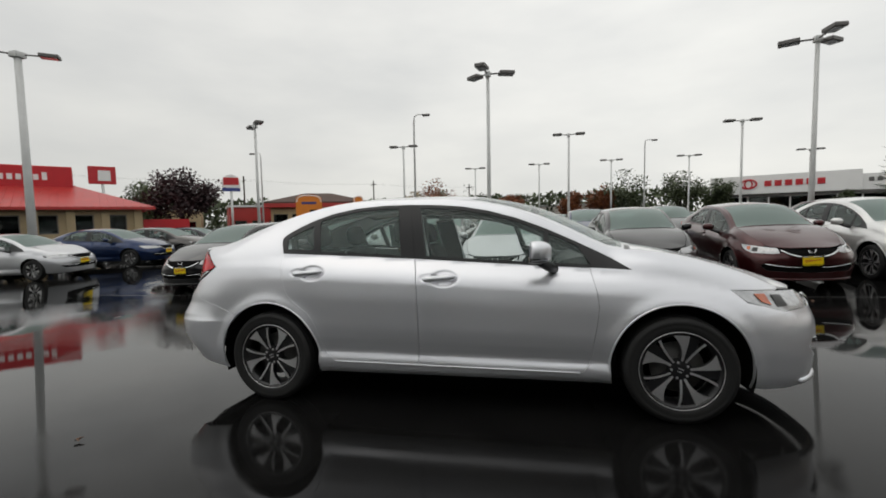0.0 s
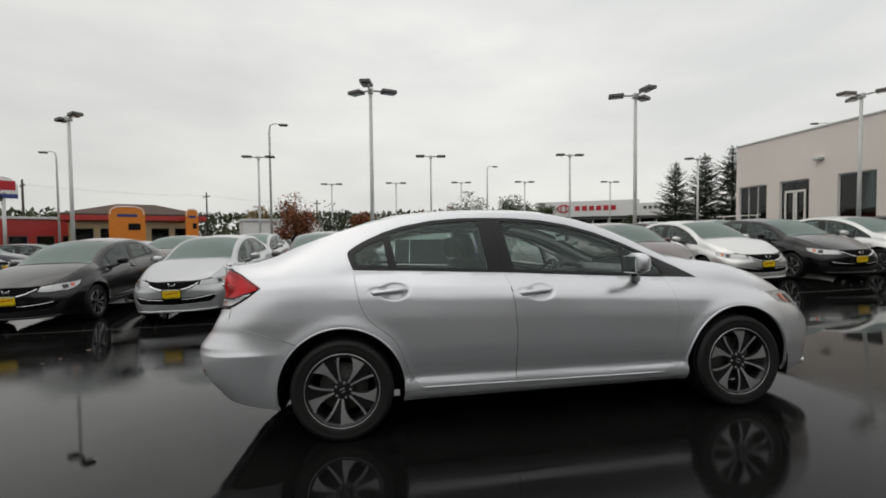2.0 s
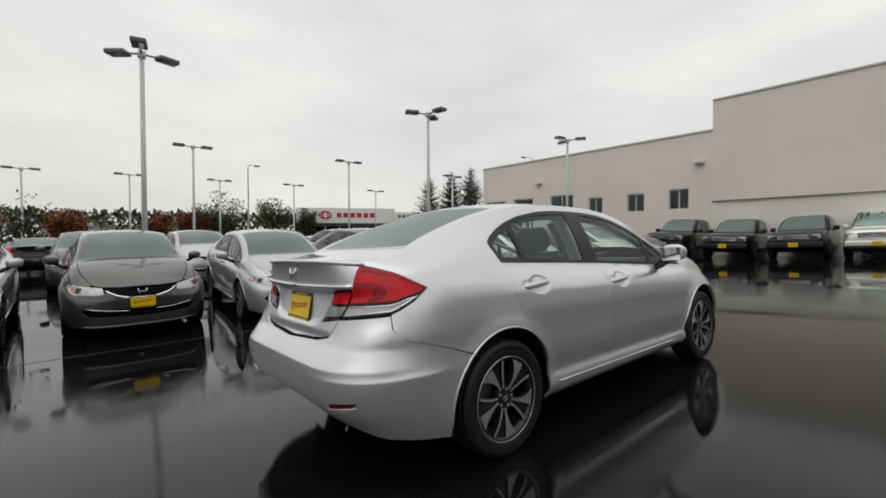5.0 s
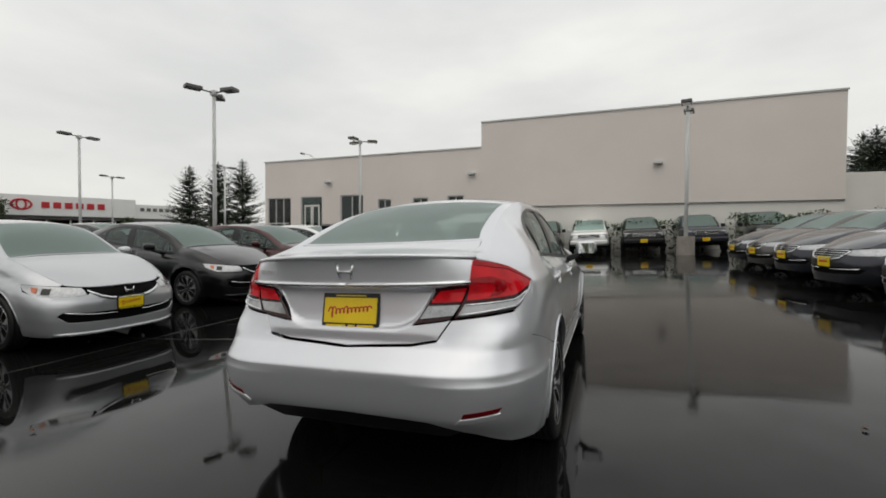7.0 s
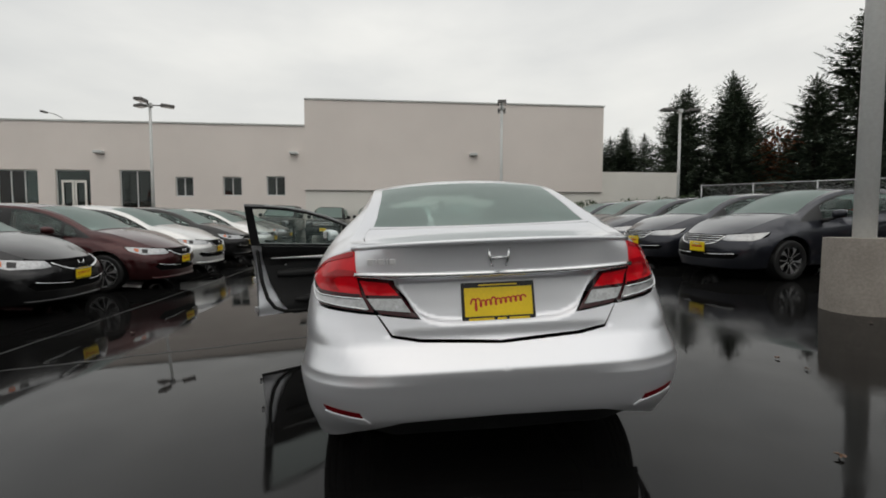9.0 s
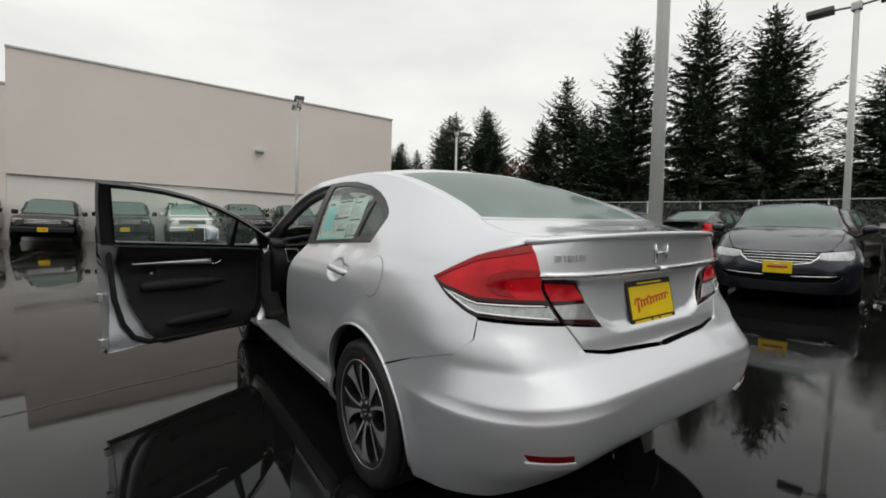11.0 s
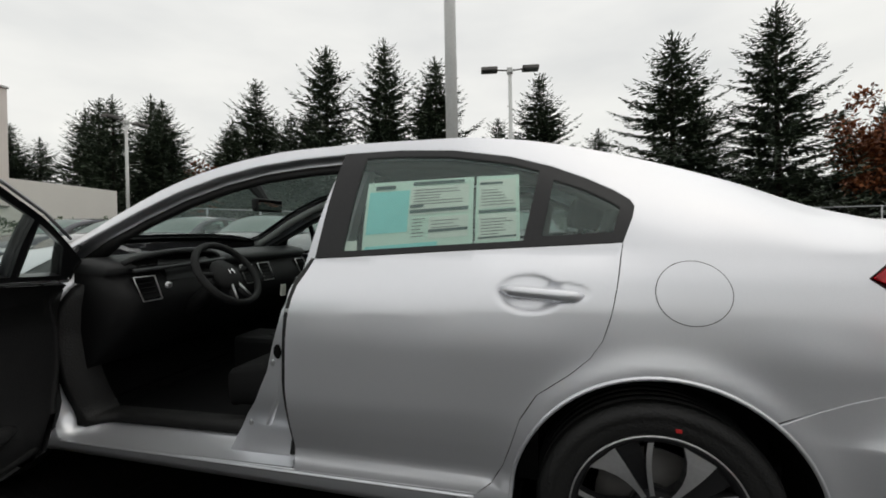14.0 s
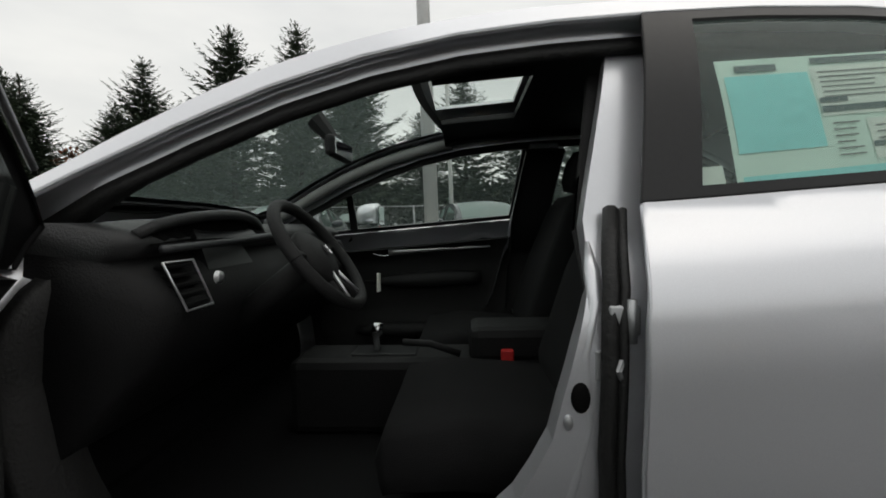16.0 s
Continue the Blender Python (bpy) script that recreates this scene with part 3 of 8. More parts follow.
def patch(me_parts, fn, poly, holes=(), step=0.035, thick=0.012, lift=0.0, sides=(1.0,), gap=0.0, fine=()):
    """Adds a patch of a sheet, with folded edges, to the lists (verts, faces, normals by corner)."""
    verts, faces, norms = me_parts
    if gap:
        mid = np.abs(fn(np.array([p[0] for p in poly]), np.array([p[1] for p in poly]), 1.0)[:, 1]) < 2e-3
        keep_mid = fn is not top_sheet
        poly = [(float(SKIN.q_rear(0.0, q[1]) if p[0] < 0 else SKIN.q_front(0.0, q[1])), q[1]) if m and keep_mid else q for p, q, m in zip(poly, shrunk(poly, gap), mid)]      # no gap along the middle line
        holes = [shrunk(h, -gap) for h in holes]
    loops = [poly, *holes]
    pts, edges = [], []
    for lp in loops:
        o = len(pts)
        pts += [Vector(p) for p in lp]
        edges += [(o + i, o + (i + 1) % len(lp)) for i in range(len(lp))]
    nb = len(pts)
    B = np.array([(p.x, p.y) for p in pts])
    x0, y0 = B.min(0)
    x1, y1 = B.max(0)
    gx, gy = np.meshgrid(np.arange(x0 + step / 2, x1, step), np.arange(y0 + step / 2, y1, step * 0.9))
    gx = gx + (np.arange(gx.shape[0]) % 2)[:, None] * step / 2
    gx, gy = gx.ravel(), gy.ravel()
    for cx, cz, rx, rz in fine:                              # closer points where the form is tight
        out = (np.abs(gx - cx) > rx) | (np.abs(gy - cz) > rz)
        fx, fy = np.meshgrid(np.arange(cx - rx, cx + rx, step * 0.3), np.arange(cz - rz, cz + rz, step * 0.3))
        gx, gy = np.append(gx[out], fx.ravel()), np.append(gy[out], fy.ravel())
    ok = inside(poly, gx, gy)
    for h in holes:
        ok &= ~inside(list(h), gx, gy)
    gx, gy = gx[ok], gy[ok]
    if len(gx):
        seg = np.concatenate([B, (B + B[[e[1] for e in edges]]) / 2])
        d = np.full(len(gx), 9.0)
        for c in np.array_split(seg, max(1, len(seg) // 200)):
            d = np.minimum(d, np.hypot(gx[:, None] - c[None, :, 0], gy[:, None] - c[None, :, 1]).min(1))
        far = d > (step * 0.5 if not fine else step * 0.2)
        gx, gy = gx[far], gy[far]
    pts += [Vector(p) for p in zip(gx, gy)]
    vs, _, tris, _, _, _ = delaunay_2d_cdt(pts, edges, [], 0, 1e-6)
    V = np.array([(v.x, v.y) for v in vs])
    tri = np.array([t for t in tris if len(t) == 3])
    c = V[tri].mean(1)
    keep = inside(poly, c[:, 0], c[:, 1])
    for h in holes:
        keep &= ~inside(list(h), c[:, 0], c[:, 1])
    tri = tri[keep]
    # folded edge: the boundary is where an edge belongs to one triangle only
    count = {}
    for t in tri:
        for a, b in ((t[0], t[1]), (t[1], t[2]), (t[2], t[0])):
            k = (min(a, b), max(a, b))
            count[k] = None if k in count else (a, b, t[0] + t[1] + t[2] - a - b)
    rim = [r for r in count.values() if r]
    e = 1e-3
    for s in sides:
        p = fn(V[:, 0], V[:, 1], s)
        du = fn(V[:, 0] + e, V[:, 1], s) - fn(V[:, 0] - e, V[:, 1], s)
        dv = fn(V[:, 0], V[:, 1] + e, s) - fn(V[:, 0], V[:, 1] - e, s)
        n = np.cross(du, dv)
        ln = np.linalg.norm(n, axis=1, keepdims=True)
        n = n / np.where(ln < 1e-12, 1, ln)
        out = p - np.array([-0.1, 0, 0.55])
        flip = np.sign((n * out).sum(1, keepdims=True))
        n = n * np.where(flip == 0, 1, flip)
        n[np.abs(p[:, 1]) < 2e-3, 1] = 0.0
        p = p + n * (lift(V[:, 0], V[:, 1])[:, None] if callable(lift) else lift)
        o = len(verts)
        verts.extend(map(tuple, p))
        for t in tri:
            a, b, cc = p[t[0]], p[t[1]], p[t[2]]
            tt = t if np.dot(np.cross(b - a, cc - a), n[t[0]]) > 0 else t[::-1]
            faces.append(tuple(int(o + i) for i in tt))
            norms.extend(tuple(n[i]) for i in tt)
        if thick:
            inner = p - n * (thick(V[:, 0], V[:, 1])[:, None] if callable(thick) else thick)
            m = {}
            for a, b, c3 in rim:
                if abs(p[a][1]) < 2e-3 and abs(p[b][1]) < 2e-3:
                    continue                                 # the middle line, where both halves meet
                for i in (a, b):
                    if i not in m:
                        m[i] = len(verts)
                        verts.append(tuple(inner[i]))
                f = [o + a, o + b, m[b], m[a]]
                fold = np.cross(p[b] - p[a], inner[a] - p[a])
                fold = fold / (np.linalg.norm(fold) or 1)
                if np.dot(fold, p[a] - p[c3]) < 0:
                    f, fold = f[::-1], -fold
                faces.append(tuple(int(i) for i in f))
                if callable(thick) or thick > 0.03:
                    norms.extend([tuple(fold)] * 4)
                else:                                        # a thin fold is rounded over
                    by = {o + a: n[a], o + b: n[b], m[a]: fold, m[b]: fold}
                    norms.extend(tuple(by[i]) for i in f)
    return me_parts


def sheet_part(name, parts, mat, parent, label="", color=None):
    verts, faces, norms = parts
    me = bpy.data.meshes.new(name)
    me.from_pydata(verts, [], faces)
    me.polygons.foreach_set("use_smooth", [True] * len(faces))
    me.normals_split_custom_set([Vector(n) for n in norms])
    me.materials.append(mat)
    ob = new(name, me)
    ob.parent = parent
    if label:
        ob["label"] = label
    if color:
        ob.color = (*color, 1)
    return ob


def blank():
    return [], [], []


# outlines on the flank
BELT = [(-1.254, 1.045), (-1.022, 1.032), (-0.7, 1.014), (-0.374, 0.994), (-0.189, 0.983), (0.181, 0.956), (0.552, 0.930), (0.86, 0.911), (1.098, 0.896)]
DLO_TOP = [(1.098, 0.896), (0.981, 0.972), (0.792, 1.071), (0.603, 1.163), (0.414, 1.24), (0.224, 1.298), (0.034, 1.336), (-0.158, 1.355), (-0.349, 1.364), (-0.54, 1.366), (-0.732, 1.355), (-0.925, 1.323), (-1.06, 1.283), (-1.165, 1.238), (-1.24, 1.198), (-1.282, 1.168), (-1.292, 1.148), (-1.285, 1.12)]
SPLIT = [(-0.272, 0.9885), (-0.248, 0.903), (-0.235, 0.796), (-0.227, 0.582), (-0.236, 0.369), (-0.240, 0.298)]
REAR_SEAM = [(-0.85, 0.307), (-0.891, 0.341), (-0.924, 0.395), (-0.945, 0.455), (-0.975, 0.55), (-1.022, 0.625), (-1.108, 0.688), (-1.163, 0.737), (-1.195, 0.785), (-1.217, 0.853), (-1.232, 0.925), (-1.254, 1.045)]
FRONT_SEAM = [(0.86, 0.911), (0.868, 0.86), (0.888, 0.782), (0.9, 0.674), (0.878, 0.533), (0.845, 0.36), (0.832, 0.319), (0.806, 0.285), (0.769, 0.269)]


def arch(cx, r, a0, a1, n=26):
    return [(cx + r * math.cos(radians(a0 + (a1 - a0) * i / n)), 0.315 + r * math.sin(radians(a0 + (a1 - a0) * i / n))) for i in range(n + 1)]


def dense(points, step=0.03):
    out = []
    for a, b in zip(points, points[1:]):
        n = max(1, int(math.hypot(a[0] - b[0], a[1] - b[1]) / step))
        out += [(a[0] + (b[0] - a[0]) * j / n, a[1] + (b[1] - a[1]) * j / n) for j in range(n)]
    return out + [points[-1]]


def rail(x0, x1, n=40, drop=0.0):
    """Points along the roof rail, hood crest or deck edge from x0 to x1."""
    return [(x0 + (x1 - x0) * i / n, float(SKIN.zt(x0 + (x1 - x0) * i / n)) - drop) for i in range(n + 1)]


def side_of_belt(x):
    return float(np.interp(x, [b[0] for b in BELT], [b[1] for b in BELT]))


def dlo_top(x):
    k = sorted(DLO_TOP)
    return float(np.interp(x, [a for a, _ in k if True], [b for _, b in k]))


SILL = 0.215


def lathe(bm, profile, sides=48, axis="y", cx=0.0, cz=0.0):
    """Turns (radius, offset) points about the y axis."""
    rings = []
    for r, o in profile:
        rings.append([bm.verts.new((cx + r * math.cos(2 * math.pi * k / sides), o, cz + r * math.sin(2 * math.pi * k / sides))) for k in range(sides)])
    for a, b in zip(rings, rings[1:]):
        for k in range(sides):
            bm.faces.new((a[k], a[(k + 1) % sides], b[(k + 1) % sides], b[k]))
    return bm


def wheel_meshes():
    """Tyre, rim barrel, spokes (dark flanks), machined faces, hub and nuts; the outside looks towards -y."""
    out = {}
    bm = bmesh.new()
    prof = [(0.222, 0.085), (0.232, 0.098), (0.262, 0.104), (0.292, 0.100), (0.308, 0.088), (0.314, 0.07)]
    for i in range(4):                                       # tread ribs and grooves
        y = 0.07 - 0.035 * i
        prof += [(0.315, y), (0.315, y - 0.024), (0.308, y - 0.026), (0.308, y - 0.033)]
    prof += [(0.314, -0.07), (0.308, -0.088), (0.292, -0.100), (0.275, -0.1035), (0.272, -0.1015), (0.262, -0.104), (0.240, -0.100), (0.232, -0.098), (0.222, -0.085)]
    lathe(bm, prof, 56)
    out["tyre"] = link_mesh("tyre", bm, M["rubber"])
    bm = bmesh.new()
    lathe(bm, [(0.222, 0.085), (0.212, 0.08), (0.196, 0.03), (0.196, -0.06), (0.208, -0.082), (0.222, -0.088), (0.226, -0.094), (0.222, -0.098), (0.212, -0.094), (0.204, -0.080)], 56)
    out["rim"] = link_mesh("rim", bm, M["alloy_black"])
    bm = bmesh.new()
    lathe(bm, [(0.2265, -0.088), (0.2280, -0.096), (0.2262, -0.0990), (0.2235, -0.0980), (0.2225, -0.093)], 56)
    out["rim_lip"] = link_mesh("rim_lip", bm, M["alloy"])
    bm = bmesh.new()
    lathe(bm, [(0.0, 0.0), (0.15, 0.0), (0.15, 0.012), (0.0, 0.012)], 32)      # brake disc
    out["brake_disc"] = link_mesh("brake_disc", bm, M["fixture"])
    dark, face = bmesh.new(), bmesh.new()
    lathe(dark, [(0.0, -0.078), (0.032, -0.080), (0.040, -0.078), (0.066, -0.074), (0.070, -0.06), (0.060, -0.02)], 30)

    def spoke(a, w0, w1, sweep, flare=1.6, sink=0.0):
        """A bar from the hub to the rim, w0 wide inside and w1 outside; a sunk one stays black."""
        rows = []
        for i in range(6):
            f = i / 5
            r = 0.052 + (0.205 - 0.052) * f
            ang = a + sweep * f * f
            w = w0 + (w1 - w0) * f**flare
            d = Vector((math.cos(ang), 0, math.sin(ang)))
            t = Vector((-math.sin(ang), 0, math.cos(ang)))
            y = -0.074 - 0.014 * math.sin(f * math.pi * 0.6) + sink
            rows.append((d * r + t * w / 2, d * r - t * w / 2, y))
        for bmx, off, back in ((dark, 0.0, 0.03),) + (((face, -0.0015, 0.001),) if not sink else ()):
            top = [[bmx.verts.new(Vector((p.x, y + off, p.z))) for p in (a_, b_)] for a_, b_, y in rows]
            low = [[bmx.verts.new(Vector((p.x, y + off + back, p.z))) for p in (a_, b_)] for a_, b_, y in rows]
            for i in range(5):
                bmx.faces.new((top[i][0], top[i][1], top[i + 1][1], top[i + 1][0]))
                bmx.faces.new((low[i][0], low[i + 1][0], low[i + 1][1], low[i][1]))
                for k in (0, 1):
                    bmx.faces.new((top[i][k], top[i + 1][k], low[i + 1][k], low[i][k]))

    for i in range(5):
        a = radians(90 + 72 * i)
        spoke(a - 0.20, 0.012, 0.015, -0.10)
        spoke(a + 0.20, 0.013, 0.088, 0.16, 2.3)
        spoke(a, 0.045, 0.075, 0.03, 1.2, 0.012)
    for i in range(5):
        a = radians(54 + 72 * i)
        bmesh.ops.create_cone(face, cap_ends=True, segments=6, radius1=0.008, radius2=0.008, depth=0.012, matrix=Matrix.Translation((0.047 * math.cos(a), -0.076, 0.047 * math.sin(a))) @ Matrix.Rotation(math.pi / 2, 4, "X"))
    for z, w in ((0.009, 0.032), (-0.009, 0.026)):
        box(face, -w / 2, w / 2, -0.084, -0.0795, z - 0.003, z + 0.003, 0.001)
    out["spoke_casting"] = link_mesh("spoke_casting", dark, M["alloy_black"], False)
    out["spoke_finish"] = link_mesh("spoke_finish", face, M["alloy"], False)
    return out


WHEEL = wheel_meshes()


def put_wheel(car, x, s):
    tyre = new("wheel", WHEEL["tyre"])
    tyre.parent = car
    tyre.matrix_basis = pose(x, s * 0.762, 0.315, 0, 0, 180 if s > 0 else 0) @ pose(0, 0, 0, 0, 17 * x, 0)
    for k in ("rim", "rim_lip", "brake_disc", "spoke_casting", "spoke_finish"):
        o = new(k, WHEEL[k])
        o.parent = tyre
    return tyre


def dealer_plate(car, x, z, facing, w=0.31, h=0.165, tilt=0.0):
    """A yellow dealer's card in a black frame, with red and dark bars for its lettering."""
    bm = bmesh.new()
    box(bm, -0.008, 0.0, -w / 2, w / 2, -h / 2, h / 2, 0.003)
    frame_ob = part("plate_frame", bm, M["trim"], car, "black plate frame")
    frame_ob.matrix_basis = pose(x, 0, z, 0, tilt, 0 if facing < 0 else 180)
    bm = bmesh.new()
    box(bm, -0.0105, -0.007, -w / 2 + 0.012, w / 2 - 0.012, -h / 2 + 0.024, h / 2 - 0.022)
    p = part("card", bm, M["yellow"], frame_ob, "yellow dealer card")
    bm = bmesh.new()
    pts = []                                                  # a slanted running stroke with a tall first loop
    for i in range(150):
        f = i / 149
        big = math.exp(-((f - 0.07) / 0.07) ** 2)
        a = 2 * math.pi * 10.5 * f
        pts.append((-0.0112, 0.112 - 0.222 * f + 0.007 * math.cos(a), -0.008 + 0.020 * f + (0.011 + 0.018 * big + 0.010 * math.exp(-((f - 0.42) / 0.03) ** 2)) * math.sin(a)))
    tube(bm, pts, 0.0036, 5)
    for v in bm.verts:
        v.co.x = -0.0112 + (v.co.x + 0.0112) * 0.3
    part("script", bm, M["red_ink"], frame_ob)
    for y0, y1, low in ((0.128, 0.022, True), (0.008, -0.030, True), (-0.042, -0.128, True), (0.082, -0.082, False)):
        bm = bmesh.new()
        z0, z1 = (-h / 2 + 0.008, -h / 2 + 0.017) if low else (h / 2 - 0.015, h / 2 - 0.009)
        box(bm, -0.0095, -0.0075, min(y0, y1), max(y0, y1), z0, z1)
        part("lettering_bar", bm, M["yellow"], frame_ob)
    return frame_ob


def chrome_badge(car, x, z, facing, w, h, tilt=0):
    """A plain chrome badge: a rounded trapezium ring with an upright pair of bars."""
    bm = bmesh.new()
    for sgn in (-1, 1):
        tube(bm, [(0, sgn * w * 0.34, -h / 2), (0.004, sgn * w * 0.44, 0), (0, sgn * w * 0.5, h / 2)], [0.006, 0.0075, 0.0065], 6)
    tube(bm, [(0.003, -w * 0.42, -0.02 * h), (0.003, w * 0.42, -0.02 * h)], 0.006, 6)
    ob = part("badge", bm, M["chrome"], car, "chrome badge", True)
    ob.matrix_basis = pose(x, 0, z, 0, tilt, 180 if facing < 0 else 0)
    return ob


def side_mirror(parent, s, color):
    """A swept-back shell over a black underside, its glass and a raked black foot."""
    def shell_mesh(grow, z_lo, z_hi):
        bm = bmesh.new()
        rings = []
        for i in range(9):
            f = i / 8
            rx = 0.092 * (1 - abs(2 * f - 0.9) ** 2.6 * 0.55) + grow
            rz = 0.070 * (1 - abs(2 * f - 0.95) ** 3.0 * 0.50) + grow
            y = 0.865 + 0.185 * f
            ring = []
            for k in range(22):
                a = 2 * math.pi * k / 22
                c, sn = math.cos(a), math.sin(a)
                px = math.copysign(abs(c) ** (0.9 if c > 0 else 0.35), c) * rx * (1.0 if c > 0 else 0.42)
                pz = math.copysign(abs(sn) ** 0.62, sn) * rz
                ring.append(bm.verts.new((0.545 - 0.012 * f + px, s * y, min(max(1.012 + 0.012 * f + pz, z_lo), z_hi))))
            rings.append(ring)
        for a, b in zip(rings, rings[1:]):
            for k in range(22):
                bm.faces.new((a[k], a[(k + 1) % 22], b[(k + 1) % 22], b[k]))
        bm.faces.new(rings[0])
        bm.faces.new(rings[-1])
        bmesh.ops.remove_doubles(bm, verts=bm.verts, dist=1e-5)
        bmesh.ops.recalc_face_normals(bm, faces=bm.faces)
        return bm

    shell = part("mirror", shell_mesh(0.0, 0.972, 2.0), M["paint"], parent, "body-coloured door mirror", True)
    shell.color = (*color, 1)
    part("mirror_underside", shell_mesh(-0.004, 0.0, 0.985), M["trim"], shell, "black mirror underside", True)
    bm = bmesh.new()
    box(bm, 0.494, 0.507, min(s * 0.885, s * 1.03), max(s * 0.885, s * 1.03), 0.962, 1.068, 0.004)
    part("mirror_glass", bm, M["mirror"], shell)
    bm = bmesh.new()
    tube(bm, [(0.645, s * 0.775, 0.905), (0.610, s * 0.825, 0.925), (0.565, s * 0.885, 0.952), (0.55, s * 0.915, 0.962)], [0.030, 0.030, 0.026, 0.022], 10)
    part("mirror_foot", bm, M["trim"], shell, "", True)
    return shell


def door_handle(parent, s, cx, cz, color):
    y = float(SKIN.S(cx + 0.12, cz)[1])
    bm = bmesh.new()
    n = 9
    pts = []
    for i in range(n):
        f = i / (n - 1) * 2 - 1
        pts.append((cx + 0.115 * f, s * (y + 0.020 * (1 - f**4) ** 0.5 + 0.003), cz + 0.006 * f))
    tube(bm, pts, [0.012 if 0 < i < n - 1 else 0.006 for i in range(n)], 8)
    for v in bm.verts:
        v.co.z = cz + (v.co.z - cz) * 1.35
    h = part("door_handle", bm, M["paint"], parent, "", True)
    h.color = (*color, 1)
    return h


def window_split():
    """The panes and the black surround of the side windows, as outlines."""
    ins = 0.022
    top = lambda x: dlo_top(x) - 0.024
    bot = lambda x: side_of_belt(x) + 0.020

    def pane(xa0, xa1, xb0, xb1):
        """From the rear edge (xa bottom, xa top) to the front edge (xb)."""
        lo = [(xa0 + (xb0 - xa0) * i / 14, 0) for i in range(15)]
        hi = [(xb1 + (xa1 - xb1) * i / 14, 0) for i in range(15)]
        return dense([(x, bot(x)) for x, _ in lo] + [(x, max(top(x), bot(x) + 0.006)) for x, _ in hi], 0.04)

    return dict(rear=pane(-0.975, -1.02, -0.374, -0.415), quarter=[(-1.228, 1.075), (-1.03, 1.062), (-1.065, 1.238), (-1.15, 1.205), (-1.225, 1.165), (-1.252, 1.145)], front=pane(-0.195, -0.255, 0.575, 0.585), vent=pane(0.615, 0.615, 0.86, 0.79))


PANES = window_split()


# ---- the sedan ----
def flank_outline():
    head = [(1.62, 0.775), (1.75, 0.768), (1.87, 0.760), (1.945, 0.752)]
    tail = [("r", 0.600, 1.075), (-1.93, 1.036), (-1.802, 0.957), (-1.878, 0.900), (-1.982, 0.842), (-1.985, 0.78), (-1.944, 0.728), (-1.743, 0.668)]
    pts = [(-0.963, SILL), (0.963, SILL)] + arch(1.335, 0.385, 195, 32) + [(1.72, 0.60), (1.70, 0.70)] + head + rail(1.94, -2.11, 96) + [("r", 0.604, 1.080)] + tail + arch(-1.335, 0.385, 130, -15)
    return outline(pts)


def opening_outline():
    return dense(REAR_SEAM, 0.03) + dense(DLO_TOP[::-1], 0.03) + dense([(1.098, 0.896), (0.86, 0.911)], 0.03)[1:] + dense(FRONT_SEAM, 0.03)[1:] + dense([FRONT_SEAM[-1], (-0.252, 0.296), REAR_SEAM[0]], 0.03)[1:-1]


def strip_v(xs_v, n=25):
    """Points across the car, from v=-1 to 1 of the given half-range, at x = f(v)."""
    f, half = xs_v
    return [(f(half * (2 * i / n - 1)), 0.7 * half * (2 * i / n - 1)) for i in range(n + 1)]


def top_sheet(x, w, s=1.0):
    return SKIN.P(x, np.asarray(w) / 0.7)


def nose_x(v):
    ye = 0.66
    y = abs(v) * ye
    return 1.2 + (2.175 - 1.2) * max(0.0, 1 - (y / 0.80) ** 3) ** (1 / 3)


def deck_x(v):
    y = abs(v) * 0.62
    z = 1.096
    return float(SKIN.S(SKIN.q_rear(y, z), z)[0]) + 0.004


def screen_hole(a, b, half_a, half_b, n=14):
    """A glass outline on the top sheet between two edges x=a(v) and x=b(v)."""
    pa = [(a(half_a * (2 * i / n - 1)), 0.7 * half_a * (2 * i / n - 1)) for i in range(n + 1)]
    pb = [(b(half_b * (1 - 2 * i / n)), 0.7 * half_b * (1 - 2 * i / n)) for i in range(n + 1)]
    return dense(pa + pb + pa[:1], 0.05)[:-1]


WIND = screen_hole(lambda v: 1.165 - 0.10 * v * v, lambda v: 0.165 - 0.10 * v * v, 0.93, 0.90)
REARG = screen_hole(lambda v: -1.785 + 0.07 * v * v, lambda v: -1.085 + 0.05 * v * v, 0.88, 0.91)
SUNROOF = [(-0.17, -0.30), (0.135, -0.30), (0.135, 0.30), (-0.17, 0.30)]


